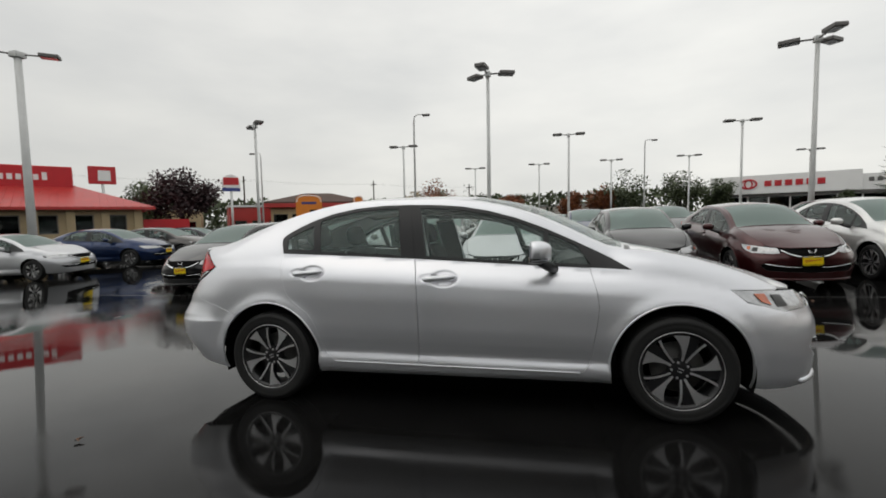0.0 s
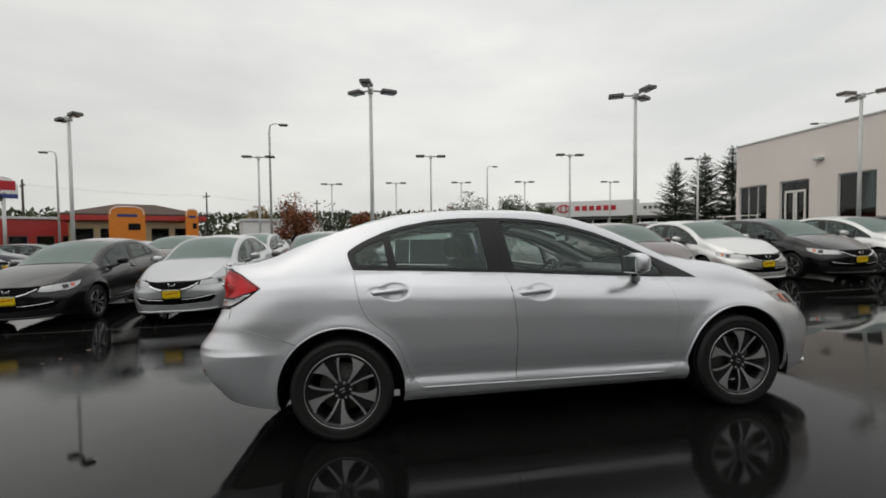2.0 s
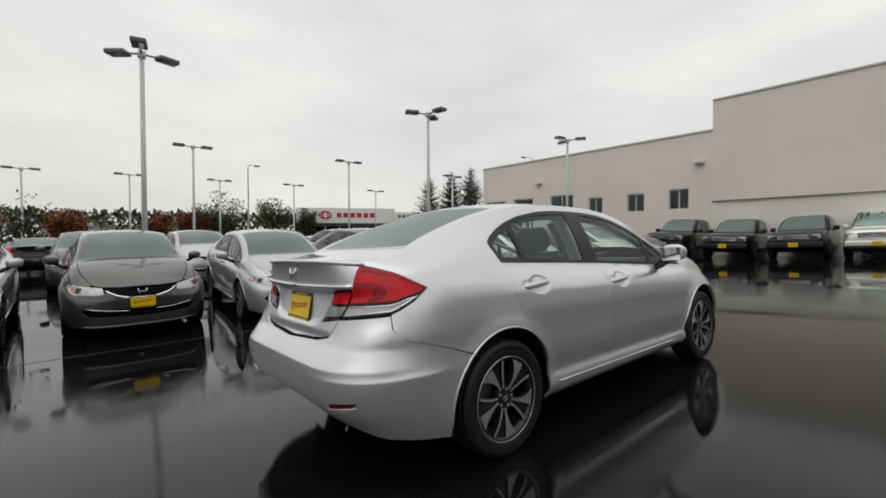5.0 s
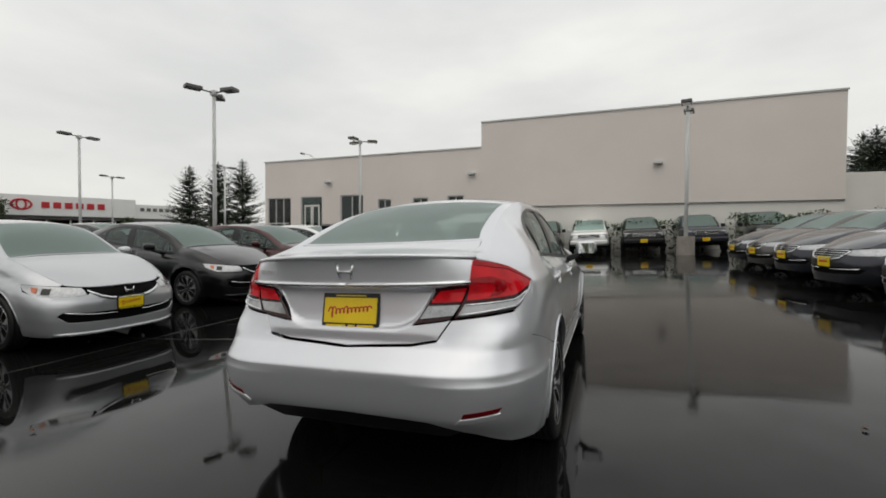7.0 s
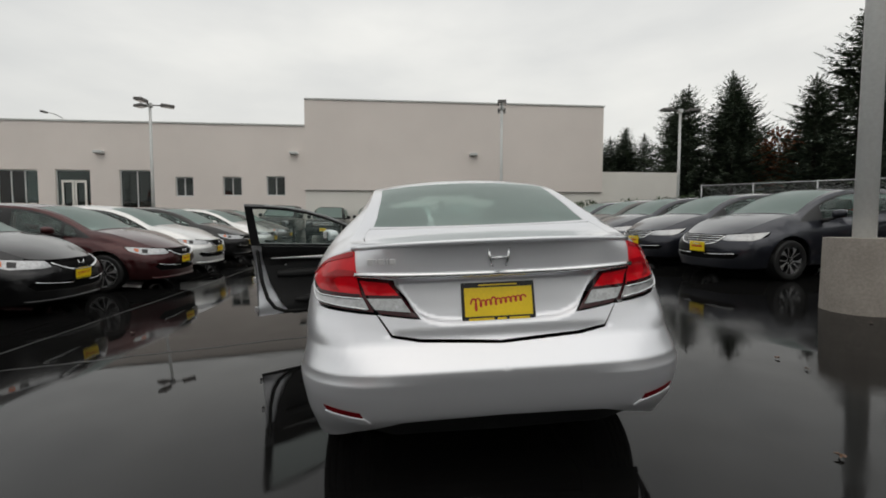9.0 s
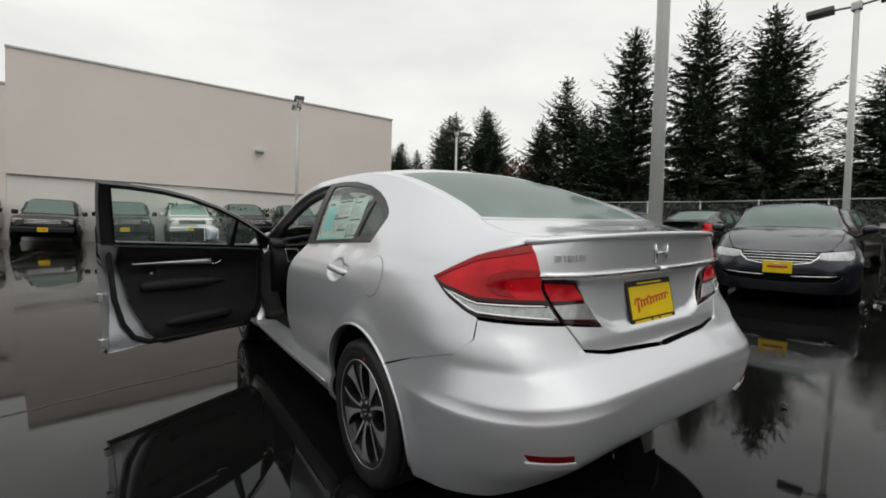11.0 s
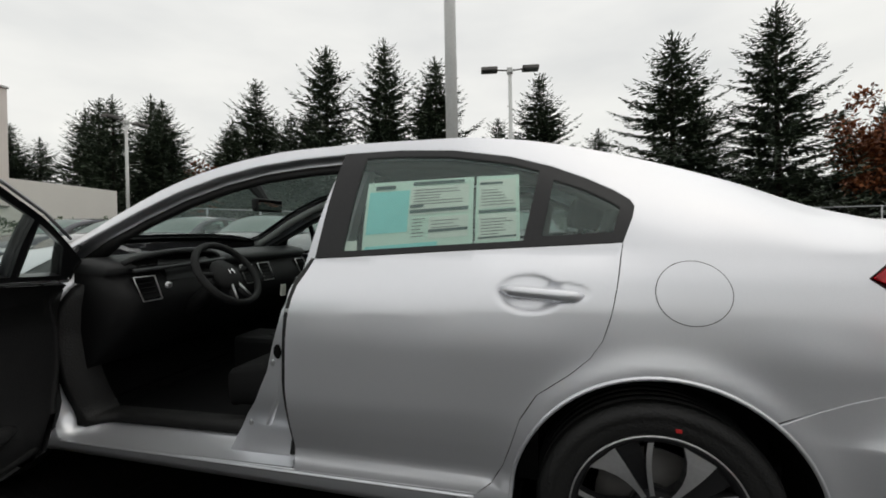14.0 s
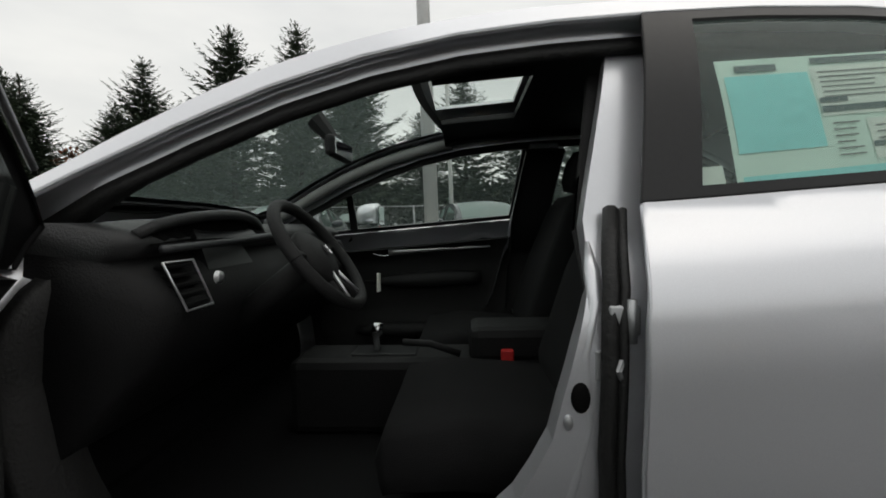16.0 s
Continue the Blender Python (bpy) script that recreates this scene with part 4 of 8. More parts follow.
def seat(name, car, x, y, w, label=""):
    """Cushion with bolsters, back and headrest."""
    bm = bmesh.new()

    def pad(rows, width, mat_bm):
        rings = []
        for cx, cz, nx, nz, th, wd in rows:                    # a cross-section of a pad: centre, thickness direction
            ring = []
            for k in range(16):
                a = 2 * math.pi * k / 16
                cy, ct = math.cos(a), math.sin(a)
                yy = math.copysign(abs(cy) ** 0.45, cy) * wd / 2
                tt = math.copysign(abs(ct) ** 0.6, ct) * th / 2
                tt += 0.025 * max(0, abs(yy) / (wd / 2) - 0.55) / 0.45 * (1 if ct > 0 else 0)
                ring.append(mat_bm.verts.new((cx + nx * tt, y + yy, cz + nz * tt)))
            rings.append(ring)
        for a, b in zip(rings, rings[1:]):
            for k in range(16):
                mat_bm.faces.new((a[k], a[(k + 1) % 16], b[(k + 1) % 16], b[k]))
        mat_bm.faces.new(rings[0])
        mat_bm.faces.new(rings[-1])

    pad([(x + 0.27, 0.40, 0.2, 1, 0.10, w * 0.9), (x + 0.25, 0.44, 0.1, 1, 0.16, w), (x + 0.1, 0.455, 0, 1, 0.18, w), (x - 0.15, 0.435, 0, 1, 0.18, w), (x - 0.24, 0.43, 0, 1, 0.14, w * 0.95)], w, bm)
    bmesh.ops.recalc_face_normals(bm, faces=bm.faces)
    base = part(name, bm, M["cloth"], car, label, True)
    bm = bmesh.new()
    pad([(x - 0.20, 0.46, 1, 0.2, 0.10, w * 0.9), (x - 0.22, 0.55, 1, 0.2, 0.15, w), (x - 0.30, 0.80, 1, 0.25, 0.14, w), (x - 0.37, 1.0, 1, 0.25, 0.11, w * 0.85), (x - 0.39, 1.06, 1, 0.25, 0.06, w * 0.7)], w, bm)
    bmesh.ops.recalc_face_normals(bm, faces=bm.faces)
    part("backrest", bm, M["cloth"], base, "", True)
    bm = bmesh.new()
    pad([(x - 0.40, 1.08, 1, 0.25, 0.07, 0.16), (x - 0.41, 1.12, 1, 0.25, 0.10, 0.25), (x - 0.43, 1.20, 1, 0.25, 0.10, 0.25), (x - 0.44, 1.25, 1, 0.25, 0.05, 0.18)], 0.25, bm)
    bmesh.ops.recalc_face_normals(bm, faces=bm.faces)
    part("headrest", bm, M["cloth"], base, "", True)
    return base


def interior(car, hero):
    # floor pan, wheel wells and underside
    bm = bmesh.new()
    box(bm, -0.93, 0.93, -0.76, 0.76, 0.19, 0.27)
    part("floor_pan", bm, M["dark"], car)
    for nm, q in (("rear_tray", (-2.04, -1.70, -0.60, 0.60, 0.31, 0.37)), ("front_tray", (1.74, 1.98, -0.52, 0.52, 0.21, 0.30)), ("rear_tray", (-1.696, -0.934, -0.58, 0.58, 0.22, 0.30)), ("front_tray", (0.934, 1.736, -0.62, 0.62, 0.19, 0.30)), ("firewall", (0.96, 1.0, -0.74, 0.74, 0.304, 0.93)), ("seat_bulkhead", (-1.02, -0.96, -0.72, 0.72, 0.304, 0.60))):
        bm = bmesh.new()
        box(bm, *q)
        part(nm, bm, M["dark"], car)
    for cx in (-1.335, 1.335):
        for s in (-1, 1):
            bm = bmesh.new()
            ys = (s * 0.52, s * 0.835)
            pa = [[bm.verts.new((cx + 0.392 * math.cos(radians(a)), y, 0.315 + 0.392 * math.sin(radians(a)))) for a in range(-18, 199, 9)] for y in ys]
            for i in range(len(pa[0]) - 1):
                bm.faces.new((pa[0][i], pa[0][i + 1], pa[1][i + 1], pa[1][i]))
            bm.faces.new(pa[0])
            part("wheel_liner", bm, M["dark"], car)
    # dashboard: a two-tier section swept across
    bm = bmesh.new()
    sec = [(1.06, 0.945), (0.95, 0.972), (0.80, 0.975), (0.69, 0.955), (0.66, 0.93), (0.70, 0.90), (0.66, 0.875), (0.60, 0.80), (0.63, 0.70), (0.72, 0.62), (0.80, 0.52), (0.96, 0.50)]
    rows = []
    for i in range(15):
        y = -0.715 + 1.43 * i / 14
        f = 1 - (abs(y) / 0.715) ** 4 * 0.4
        hump = 0.012 * math.exp(-((y - 0.36) / 0.2) ** 4)
        rows.append([bm.verts.new((1.0 + (px - 1.0) * (0.9 + 0.1 * f), y, pz + (hump if k in (2, 3, 4) else 0))) for k, (px, pz) in enumerate(sec)])
    for a, b in zip(rows, rows[1:]):
        for k in range(5):
            bm.faces.new((a[k], a[k + 1], b[k + 1], b[k]))
    for r in (rows[0], rows[-1]):
        bm.faces.new(r[:6])
    # the dashboard below its second tier is a separate part in a darker colour
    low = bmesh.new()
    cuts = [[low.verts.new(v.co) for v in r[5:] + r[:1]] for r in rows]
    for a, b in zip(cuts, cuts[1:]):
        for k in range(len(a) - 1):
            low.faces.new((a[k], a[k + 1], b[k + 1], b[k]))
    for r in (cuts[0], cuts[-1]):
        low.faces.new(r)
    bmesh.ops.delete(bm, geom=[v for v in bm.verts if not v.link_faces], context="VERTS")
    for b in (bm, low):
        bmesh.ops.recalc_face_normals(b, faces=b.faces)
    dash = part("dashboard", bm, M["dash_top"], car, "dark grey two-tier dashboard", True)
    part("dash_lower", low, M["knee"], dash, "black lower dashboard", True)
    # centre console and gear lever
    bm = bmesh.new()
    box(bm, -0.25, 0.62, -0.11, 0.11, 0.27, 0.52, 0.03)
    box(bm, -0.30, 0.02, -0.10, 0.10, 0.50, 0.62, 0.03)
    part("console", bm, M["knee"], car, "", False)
    # steering wheel
    wheel = bmesh.new()
    c, ax = Vector((0.41, 0.36, 0.885)), Vector((-0.80, 0, 0.60)).normalized()
    u, v = Vector((0, 1, 0)), ax.cross(Vector((0, 1, 0))).normalized()
    ring = [c + (u * math.cos(2 * math.pi * k / 36) + v * math.sin(2 * math.pi * k / 36)) * 0.163 for k in range(37)]
    tube(wheel, ring, 0.0165, 10, False)
    sw = part("steering_wheel", wheel, M["lining"], car, "black leather steering wheel with silver spokes", True)
    bm = bmesh.new()
    for a in (0.15, math.pi - 0.15, -math.pi / 2 + 0.28, -math.pi / 2 - 0.28):
        d = (u * math.cos(a) + v * math.sin(a) * -1)
        tube(bm, [c + ax * -0.02 + d * 0.05, c + ax * -0.01 + d * 0.152], [0.016, 0.012], 6)
    part("wheel_spoke", bm, M["lining"], sw, "", True)
    if hero:
        bm = bmesh.new()                                         # slim silver edges of the lower spokes
        for a in (-math.pi / 2 + 0.33, -math.pi / 2 - 0.33):
            d = (u * math.cos(a) + v * math.sin(a) * -1)
            tube(bm, [c + ax * 0.002 + d * 0.06, c + ax * 0.006 + d * 0.145], [0.006, 0.004], 6)
        part("spoke_trim", bm, M["alloy"], sw, "silver spoke trim", True)
    bm = bmesh.new()
    bmesh.ops.create_uvsphere(bm, u_segments=18, v_segments=10, radius=0.082)
    m = Matrix.Translation(c - ax * 0.015) @ ax.to_track_quat("Z", "Y").to_matrix().to_4x4() @ Matrix.Diagonal((1, 1.05, 0.42, 1))
    bmesh.ops.transform(bm, matrix=m, verts=bm.verts)
    part("wheel_hub", bm, M["lining"], sw, "", True)
    bm = bmesh.new()
    tube(bm, [c - ax * 0.02, c - ax * 0.30], 0.035, 10)
    part("steering_column", bm, M["lining"], sw, "", True)
    if hero:
        bm = bmesh.new()
        e = c + ax * 0.022
        for sgn in (-1, 1):
            tube(bm, [e + u * sgn * 0.010 - v * 0.014, e + u * sgn * 0.014 + v * 0.014], 0.003, 6)
        tube(bm, [e - u * 0.011, e + u * 0.011], 0.003, 6)
        part("wheel_badge", bm, M["chrome"], sw)
        # dark instrument binnacle and its brow
        bm = bmesh.new()
        for yc, w, z0, z1 in ((0.36, 0.30, 0.935, 0.975), (0.36, 0.22, 0.86, 0.925)):
            g = [(0.66, -w / 2, z0), (0.66, w / 2, z0), (0.69, w * 0.42, z1), (0.69, -w * 0.42, z1)]
            vs = [bm.verts.new((px - 0.012, yc + py, pz)) for px, py, pz in g] + [bm.verts.new((px + 0.03, yc + py, pz)) for px, py, pz in g]
            bm.faces.new(vs[:4])
            for k in range(4):
                bm.faces.new((vs[k], vs[(k + 1) % 4], vs[4 + (k + 1) % 4], vs[4 + k]))
        part("instrument_panel", bm, M["alloy_black"], dash, "glossy black instrument panel")
        bm = bmesh.new()
        pts = [(0.69 - 0.05 * math.sin(math.pi * i / 12), 0.645 - 0.54 * i / 12, 0.948 + 0.046 * math.sin(math.pi * i / 12) ** 0.6) for i in range(13)]
        tube(bm, pts, 0.013, 8)
        part("binnacle_brow", bm, M["dash_top"], dash, "", True)
        bm = bmesh.new()                                         # a flat black strip stands in for the shaded hollow below the brow
        hi = [bm.verts.new((px + 0.012, py, pz - 0.006)) for px, py, pz in pts]
        lo = [bm.verts.new((0.664, 0.635 - 0.52 * i / 12, 0.927 + 0.016 * i / 12)) for i in range(13)]
        for i in range(12):
            bm.faces.new((hi[i], hi[i + 1], lo[i + 1], lo[i]))
        part("display_recess", bm, M["mesh_black"], dash, "black strip for the shaded display recess")
        bm = bmesh.new()                                         # a paler tube puts the highlight on the lower tier's edge
        tube(bm, [(0.648 - 0.018 * math.sin(math.pi * i / 12), 0.63 - 0.52 * i / 12, 0.918 + 0.018 * i / 12) for i in range(13)], 0.009, 8)
        part("tier_edge", bm, M["tier"], dash, "grey strip painted as the lit tier edge", True)
        for yv, x0 in ((0.585, 0.60), (-0.585, 0.60), (-0.05, 0.60), (-0.20, 0.60)):
            bm = bmesh.new()
            pts = [(x0 + 0.03, yv - 0.045, 0.79), (x0 + 0.03, yv + 0.045, 0.79), (x0 + 0.075, yv + 0.05, 0.89), (x0 + 0.075, yv - 0.05, 0.89), (x0 + 0.03, yv - 0.045, 0.79)]
            tube(bm, [(px - 0.03, py, pz) for px, py, pz in pts], 0.0032, 6)
            vent = part("air_vent", bm, M["alloy"], dash, "silver-framed air vent", True)
            bm = bmesh.new()
            for i in range(5):
                f = (i + 0.5) / 5
                box(bm, x0 + 0.02 + 0.045 * f - 0.02, x0 + 0.02 + 0.045 * f + 0.01, yv - 0.042, yv + 0.042, 0.79 + 0.10 * f - 0.003, 0.79 + 0.10 * f + 0.003)
            part("vent_slats", bm, M["dark"], vent)
        bm = bmesh.new()
        lathe(bm, [(0.0, 0), (0.013, 0), (0.016, 0.01)], 16)
        k = part("start_button", bm, M["alloy"], dash, "", True)
        k.matrix_basis = pose(0.60, 0.50, 0.845, 0, 0, -90)
        bm = bmesh.new()
        tube(bm, [(0.34, 0.0, 0.52), (0.345, 0.0, 0.57), (0.340, 0.0, 0.585), (0.335, 0.0, 0.62)], [0.013, 0.012, 0.022, 0.018], 10)
        part("gear_lever", bm, M["chrome"], car, "", True)
        bm = bmesh.new()
        box(bm, 0.20, 0.42, -0.055, 0.055, 0.518, 0.526, 0.003)
        part("shift_plate", bm, M["trim"], car)
        bm = bmesh.new()
        tube(bm, [(0.05, 0.07, 0.53), (0.15, 0.07, 0.565), (0.24, 0.07, 0.57)], 0.012, 8)
        part("hand_brake", bm, M["lining"], car, "", True)
        bm = bmesh.new()
        box(bm, -0.12, -0.08, 0.115, 0.14, 0.50, 0.56, 0.005)
        part("belt_buckle", bm, M["red_ink"], car, "red seat-belt buckle")
        bm = bmesh.new()
        box(bm, 0.31, 0.315, 0.115, 0.155, 0.735, 0.795, 0.0, Matrix.Rotation(radians(4), 4, "X"))
        part("paper_tag", bm, M["paper_white"], sw, "white and yellow paper tag")
    # inside mirror
    bm = bmesh.new()
    box(bm, 0.435, 0.47, -0.115, 0.115, 1.185, 1.255, 0.014)
    tube(bm, [(0.46, 0, 1.24), (0.53, 0, 1.325)], [0.02, 0.035], 8)
    im = part("inside_mirror", bm, M["lining"], car)
    bm = bmesh.new()
    box(bm, 0.4335, 0.4355, -0.10, 0.10, 1.193, 1.247)
    part("mirror_glass", bm, M["mirror"], im)
    for y in (0.37, -0.37):
        seat("seat", car, -0.05, y, 0.50)
    for y in (0.36, -0.36):
        seat("rear_seat", car, -0.78, y, 0.60)
    for sg in (1, -1):                                           # cloth-covered trims inside the windscreen pillars
        bm = bmesh.new()
        run = [(1.0 - 0.92 * i / 18, 0.7 * sg * 0.955) for i in range(19)]
        tube(bm, [tuple(np.asarray(top_sheet(np.array(x), np.array(w)), float) - np.array([0, sg * 0.022, 0.052])) for x, w in run], 0.026, 8)
        part("windscreen_pillar_trim", bm, M["pillar_cloth"], car, "grey pillar trim", True)
    # headliner
    hp = blank()
    patch(hp, top_sheet, dense([(0.12, -0.62), (0.12, 0.62), (-1.05, 0.62), (-1.05, -0.62), (0.12, -0.62)], 0.1)[:-1], [SUNROOF] if hero else [], 0.1, 0.02, -0.055)
    sheet_part("headliner", hp, M["lining"], car)
    shelf = bmesh.new()
    box(shelf, -1.75, -1.10, -0.60, 0.60, 1.02, 1.04)
    part("parcel_shelf", shelf, M["lining"], car)


def ring_band(bm, a, b):
    va, vb = [bm.verts.new(p) for p in a], [bm.verts.new(p) for p in b]
    n = len(va)
    for i in range(n):
        bm.faces.new((va[i], va[(i + 1) % n], vb[(i + 1) % n], vb[i]))


def build_sedan(name, color, label, hero=False, step=0.045, group=""):
    car = thing(name, label, "car", group)
    S = SKIN.S
    C = dict(color=color)
    opening, flank = opening_outline(), flank_outline()
    body = blank()
    patch(body, S, flank, [opening], step, 0.014, sides=(1.0, -1.0))
    roof = strip_v((lambda v: 1.13 - 0.06 * v * v, 1.0)) + strip_v((lambda v: -1.80 + 0.07 * v * v, 1.0))[::-1]
    wind, rearg = WIND, REARG
    wind_in = [(min(x, 1.118 - 0.06 * (w / 0.7) ** 2), w) for x, w in wind]
    patch(body, top_sheet, dense(roof + roof[:1], 0.05)[:-1], [wind_in, rearg] + ([SUNROOF] if hero else []), step * 1.3, 0.012)
    for sg in (1, -1):                                           # the shoulders beside the trunk lid
        vs = [0.905 + 0.095 * i / 4 for i in range(5)]
        strip = [(deck_x(v) + 0.002, 0.7 * sg * v) for v in vs] + [(-1.80 + 0.07 * v * v, 0.7 * sg * v) for v in vs[::-1]]
        patch(body, top_sheet, dense(strip + strip[:1], 0.03)[:-1], [], 0.03, 0.012)
    sheet_part("body", body, M["paint"], car, **C)
    hood = blank()
    hood_line = strip_v((nose_x, 0.985), 40) + strip_v((lambda v: 1.165 - 0.06 * v * v, 0.985))[::-1]
    patch(hood, top_sheet, dense(hood_line + hood_line[:1], 0.05)[:-1], [], step * 1.2, 0.015, gap=0.002)
    sheet_part("hood", hood, M["paint"], car, **C)
    cowl = blank()
    cl = strip_v((lambda v: 1.165 - 0.06 * v * v, 0.97)) + strip_v((lambda v: 1.10 - 0.06 * v * v, 0.97))[::-1]
    patch(cowl, top_sheet, dense(cl + cl[:1], 0.06)[:-1], [], 0.08, 0.012, -0.012)
    sheet_part("cowl", cowl, M["trim"], car, "black plastic cowl")
    for nm, hole, mat in (("windshield", wind_in, M["front_glass"] if hero else M["wet_glass"]), ("rear_window", rearg, M["wet_glass"])):
        g = blank()
        patch(g, top_sheet, hole, [], 0.08, 0.004, -0.003, gap=0.002)
        sheet_part(nm, g, mat, car)
        f = blank()                                           # the printed black border of the glass
        patch(f, top_sheet, hole, [shrunk(hole, 0.03)], 0.05, 0.0, -0.008)
        sheet_part("glass_border", f, M["trim"], car)
    # trunk lid: deck, face and lip
    lid = blank()
    deck = strip_v((deck_x, 0.90), 40) + strip_v((lambda v: -1.815 + 0.07 * v * v, 0.90))[::-1]
    patch(lid, top_sheet, dense(deck + deck[:1], 0.04)[:-1], [], step, 0.012, gap=0.002)
    face = outline([("r", 0.0, 0.69), ("r", 0.331, 0.707), ("r", 0.445, 0.728), ("r", 0.503, 0.812), ("r", 0.326, 0.787), ("r", 0.435, 0.948), ("r", 0.592, 0.966), ("r", 0.596, 1.074), ("r", 0.4, 1.088), ("r", 0.0, 1.098)], 0.025)
    patch(lid, S, face, [], 0.012 if hero else 0.04, 0.012, sides=(1.0, -1.0), gap=0.0025)
    lid_ob = sheet_part("trunk_lid", lid, M["paint"], car, "trunk lid with integrated lip", **C)
    bm = bmesh.new()
    pts = []
    for i in range(33):
        y = 0.60 * (2 * i / 32 - 1)
        z = 1.096 - 0.022 * (abs(y) / 0.6) ** 3
        p = S(SKIN.q_rear(abs(y), z), z)
        pts.append((float(p[0]) - 0.004, y, z + 0.004))
    tube(bm, pts, 0.0095, 8)
    lip = part("spoiler_lip", bm, M["paint"], lid_ob, "", True)
    lip.color = (*color, 1)
    bm = bmesh.new()
    for s in (1, -1):
        pts = []
        for i in range(15):
            y = 0.588 * i / 14
            z = 0.965 + 0.008 * (y / 0.588) ** 2
            p = S(SKIN.q_rear(y, z), z)
            pts.append((float(p[0]) - 0.003, s * y, z))
        tube(bm, pts, 0.0125, 8)
    part("chrome_strip", bm, M["chrome"], lid_ob, "chrome strip", True)
    # bumpers
    rb = blank()
    lower = [("r", 0.42, 0.385), ("r", 0.60, 0.335), (-2.0, 0.272), (-1.83, 0.237), (-1.707, SILL)]
    bump = outline([("r", 0.0, 0.395)] + lower + arch(-1.335, 0.385, 195, 131) + [(-1.743, 0.668), (-1.944, 0.728), (-1.985, 0.78), (-1.982, 0.838), ("r", 0.505, 0.812), ("r", 0.445, 0.724), ("r", 0.331, 0.703), ("r", 0.0, 0.686)], 0.03)
    patch(rb, S, bump, [], 0.016 if hero else 0.05, 0.014, sides=(1.0, -1.0), gap=0.003)
    rb_ob = sheet_part("rear_bumper", rb, M["paint"], car, **C)
    val = blank()
    patch(val, S, outline([("r", 0.0, 0.25), ("r", 0.45, 0.26), ("r", 0.58, 0.32), ("r", 0.42, 0.38), ("r", 0.0, 0.39)], 0.04), [], 0.06, 0.03, -0.03, sides=(1.0, -1.0))
    sheet_part("valance", val, M["trim"], rb_ob, "black lower valance")
    for s in (1.0, -1.0):
        r = blank()
        patch(r, S, outline([("r", 0.565, 0.428), ("r", 0.70, 0.452), ("r", 0.714, 0.472), ("r", 0.575, 0.450)], 0.02), [], 0.03, 0.008, 0.004, sides=(s,))
        sheet_part("reflector", r, M["red_dark"], rb_ob, "red rear reflector")
        r = blank()
        patch(r, S, outline([("r", 0.535, 0.400), ("r", 0.70, 0.434), ("r", 0.708, 0.449), ("r", 0.560, 0.424)], 0.02), [], 0.03, 0.012, 0.010, sides=(s,))
        sheet_part("reflector_ledge", r, M["paint"], rb_ob, **C)
        # tail lamps: a dark housing, red above and clear below, in two pieces
        lamp = blank()
        whole = outline([("r", 0.594, 1.070), (-1.93, 1.032), (-1.806, 0.956), (-1.880, 0.904), (-1.978, 0.848), ("r", 0.52, 0.822), ("r", 0.585, 0.955)], 0.02)
        patch(lamp, S, whole, [], 0.025, 0.02, -0.004, sides=(s,))
        lo = sheet_part("tail_light", lamp, M["red_black"], car, "red and clear tail light")
        for nm, pl, mt, up in (("red_lens", [("r", 0.590, 1.066), (-1.93, 1.029), (-1.812, 0.957), (-1.90, 0.916), (-1.97, 0.893), ("r", 0.566, 0.884), ("r", 0.582, 0.958)], "red_lens", 0.004), ("clear_lens", [(-1.860, 0.925), (-1.977, 0.858), ("r", 0.535, 0.831), ("r", 0.562, 0.879), (-1.971, 0.888), (-1.90, 0.911)], "clear_lens", 0.004)):
            z = blank()
            patch(z, S, outline(pl, 0.02), [], 0.022, 0.004, up, sides=(s,))
            sheet_part(nm, z, M[mt], lo)
        for nm, pl, mt, up in (("upper_band", [("r", 0.592, 1.066), (-1.93, 1.029), (-1.812, 0.957), (-1.822, 0.952), (-1.935, 1.014), ("r", 0.594, 1.046)], "red_mid", 0.0075),
                               ("light_guide", [("r", 0.588, 0.990), ("r", 0.66, 0.992), ("r", 0.71, 0.972), ("r", 0.722, 0.940), ("r", 0.70, 0.912), ("r", 0.655, 0.903), ("r", 0.672, 0.925), ("r", 0.682, 0.948), ("r", 0.665, 0.966), ("r", 0.586, 0.972)], "red_mid", 0.0085),
                               ("lower_band", [(-1.845, 0.940), (-1.90, 0.916), (-1.97, 0.893), ("r", 0.566, 0.884), ("r", 0.569, 0.894), (-1.968, 0.904), (-1.90, 0.926)], "red_black", 0.0075)):
            z = blank()
            patch(z, S, outline(pl, 0.02), [], 0.022, 0.003, up, sides=(s,))
            sheet_part(nm, z, M[mt], lo)
        for low_edge in (False, True):                           # bright reflector edges of the clear strip
            bm = bmesh.new()
            run = outline([(-1.862, 0.924), (-1.977, 0.860), ("r", 0.540, 0.834)] if low_edge else [(-1.880, 0.918), (-1.972, 0.886), ("r", 0.564, 0.876)], 0.02)
            run = run[:max(i for i, p in enumerate(run) if p[0] == min(q[0] for q in run)) + 1]
            tube(bm, [tuple(S(q, zz, s) + np.array([-0.004, s * 0.003, 0.0])) for q, zz in run], 0.0045, 6)
            part("reflector_edge", bm, M["chrome"], lo, "", True)
        lamp = blank()
        patch(lamp, S, outline([("r", 0.583, 0.958), ("r", 0.442, 0.942), ("r", 0.334, 0.793), ("r", 0.498, 0.817)], 0.02), [], 0.03, 0.02, -0.004, sides=(s,))
        li = sheet_part("inner_tail_light", lamp, M["red_black"], lid_ob, "inner red and clear lamp")
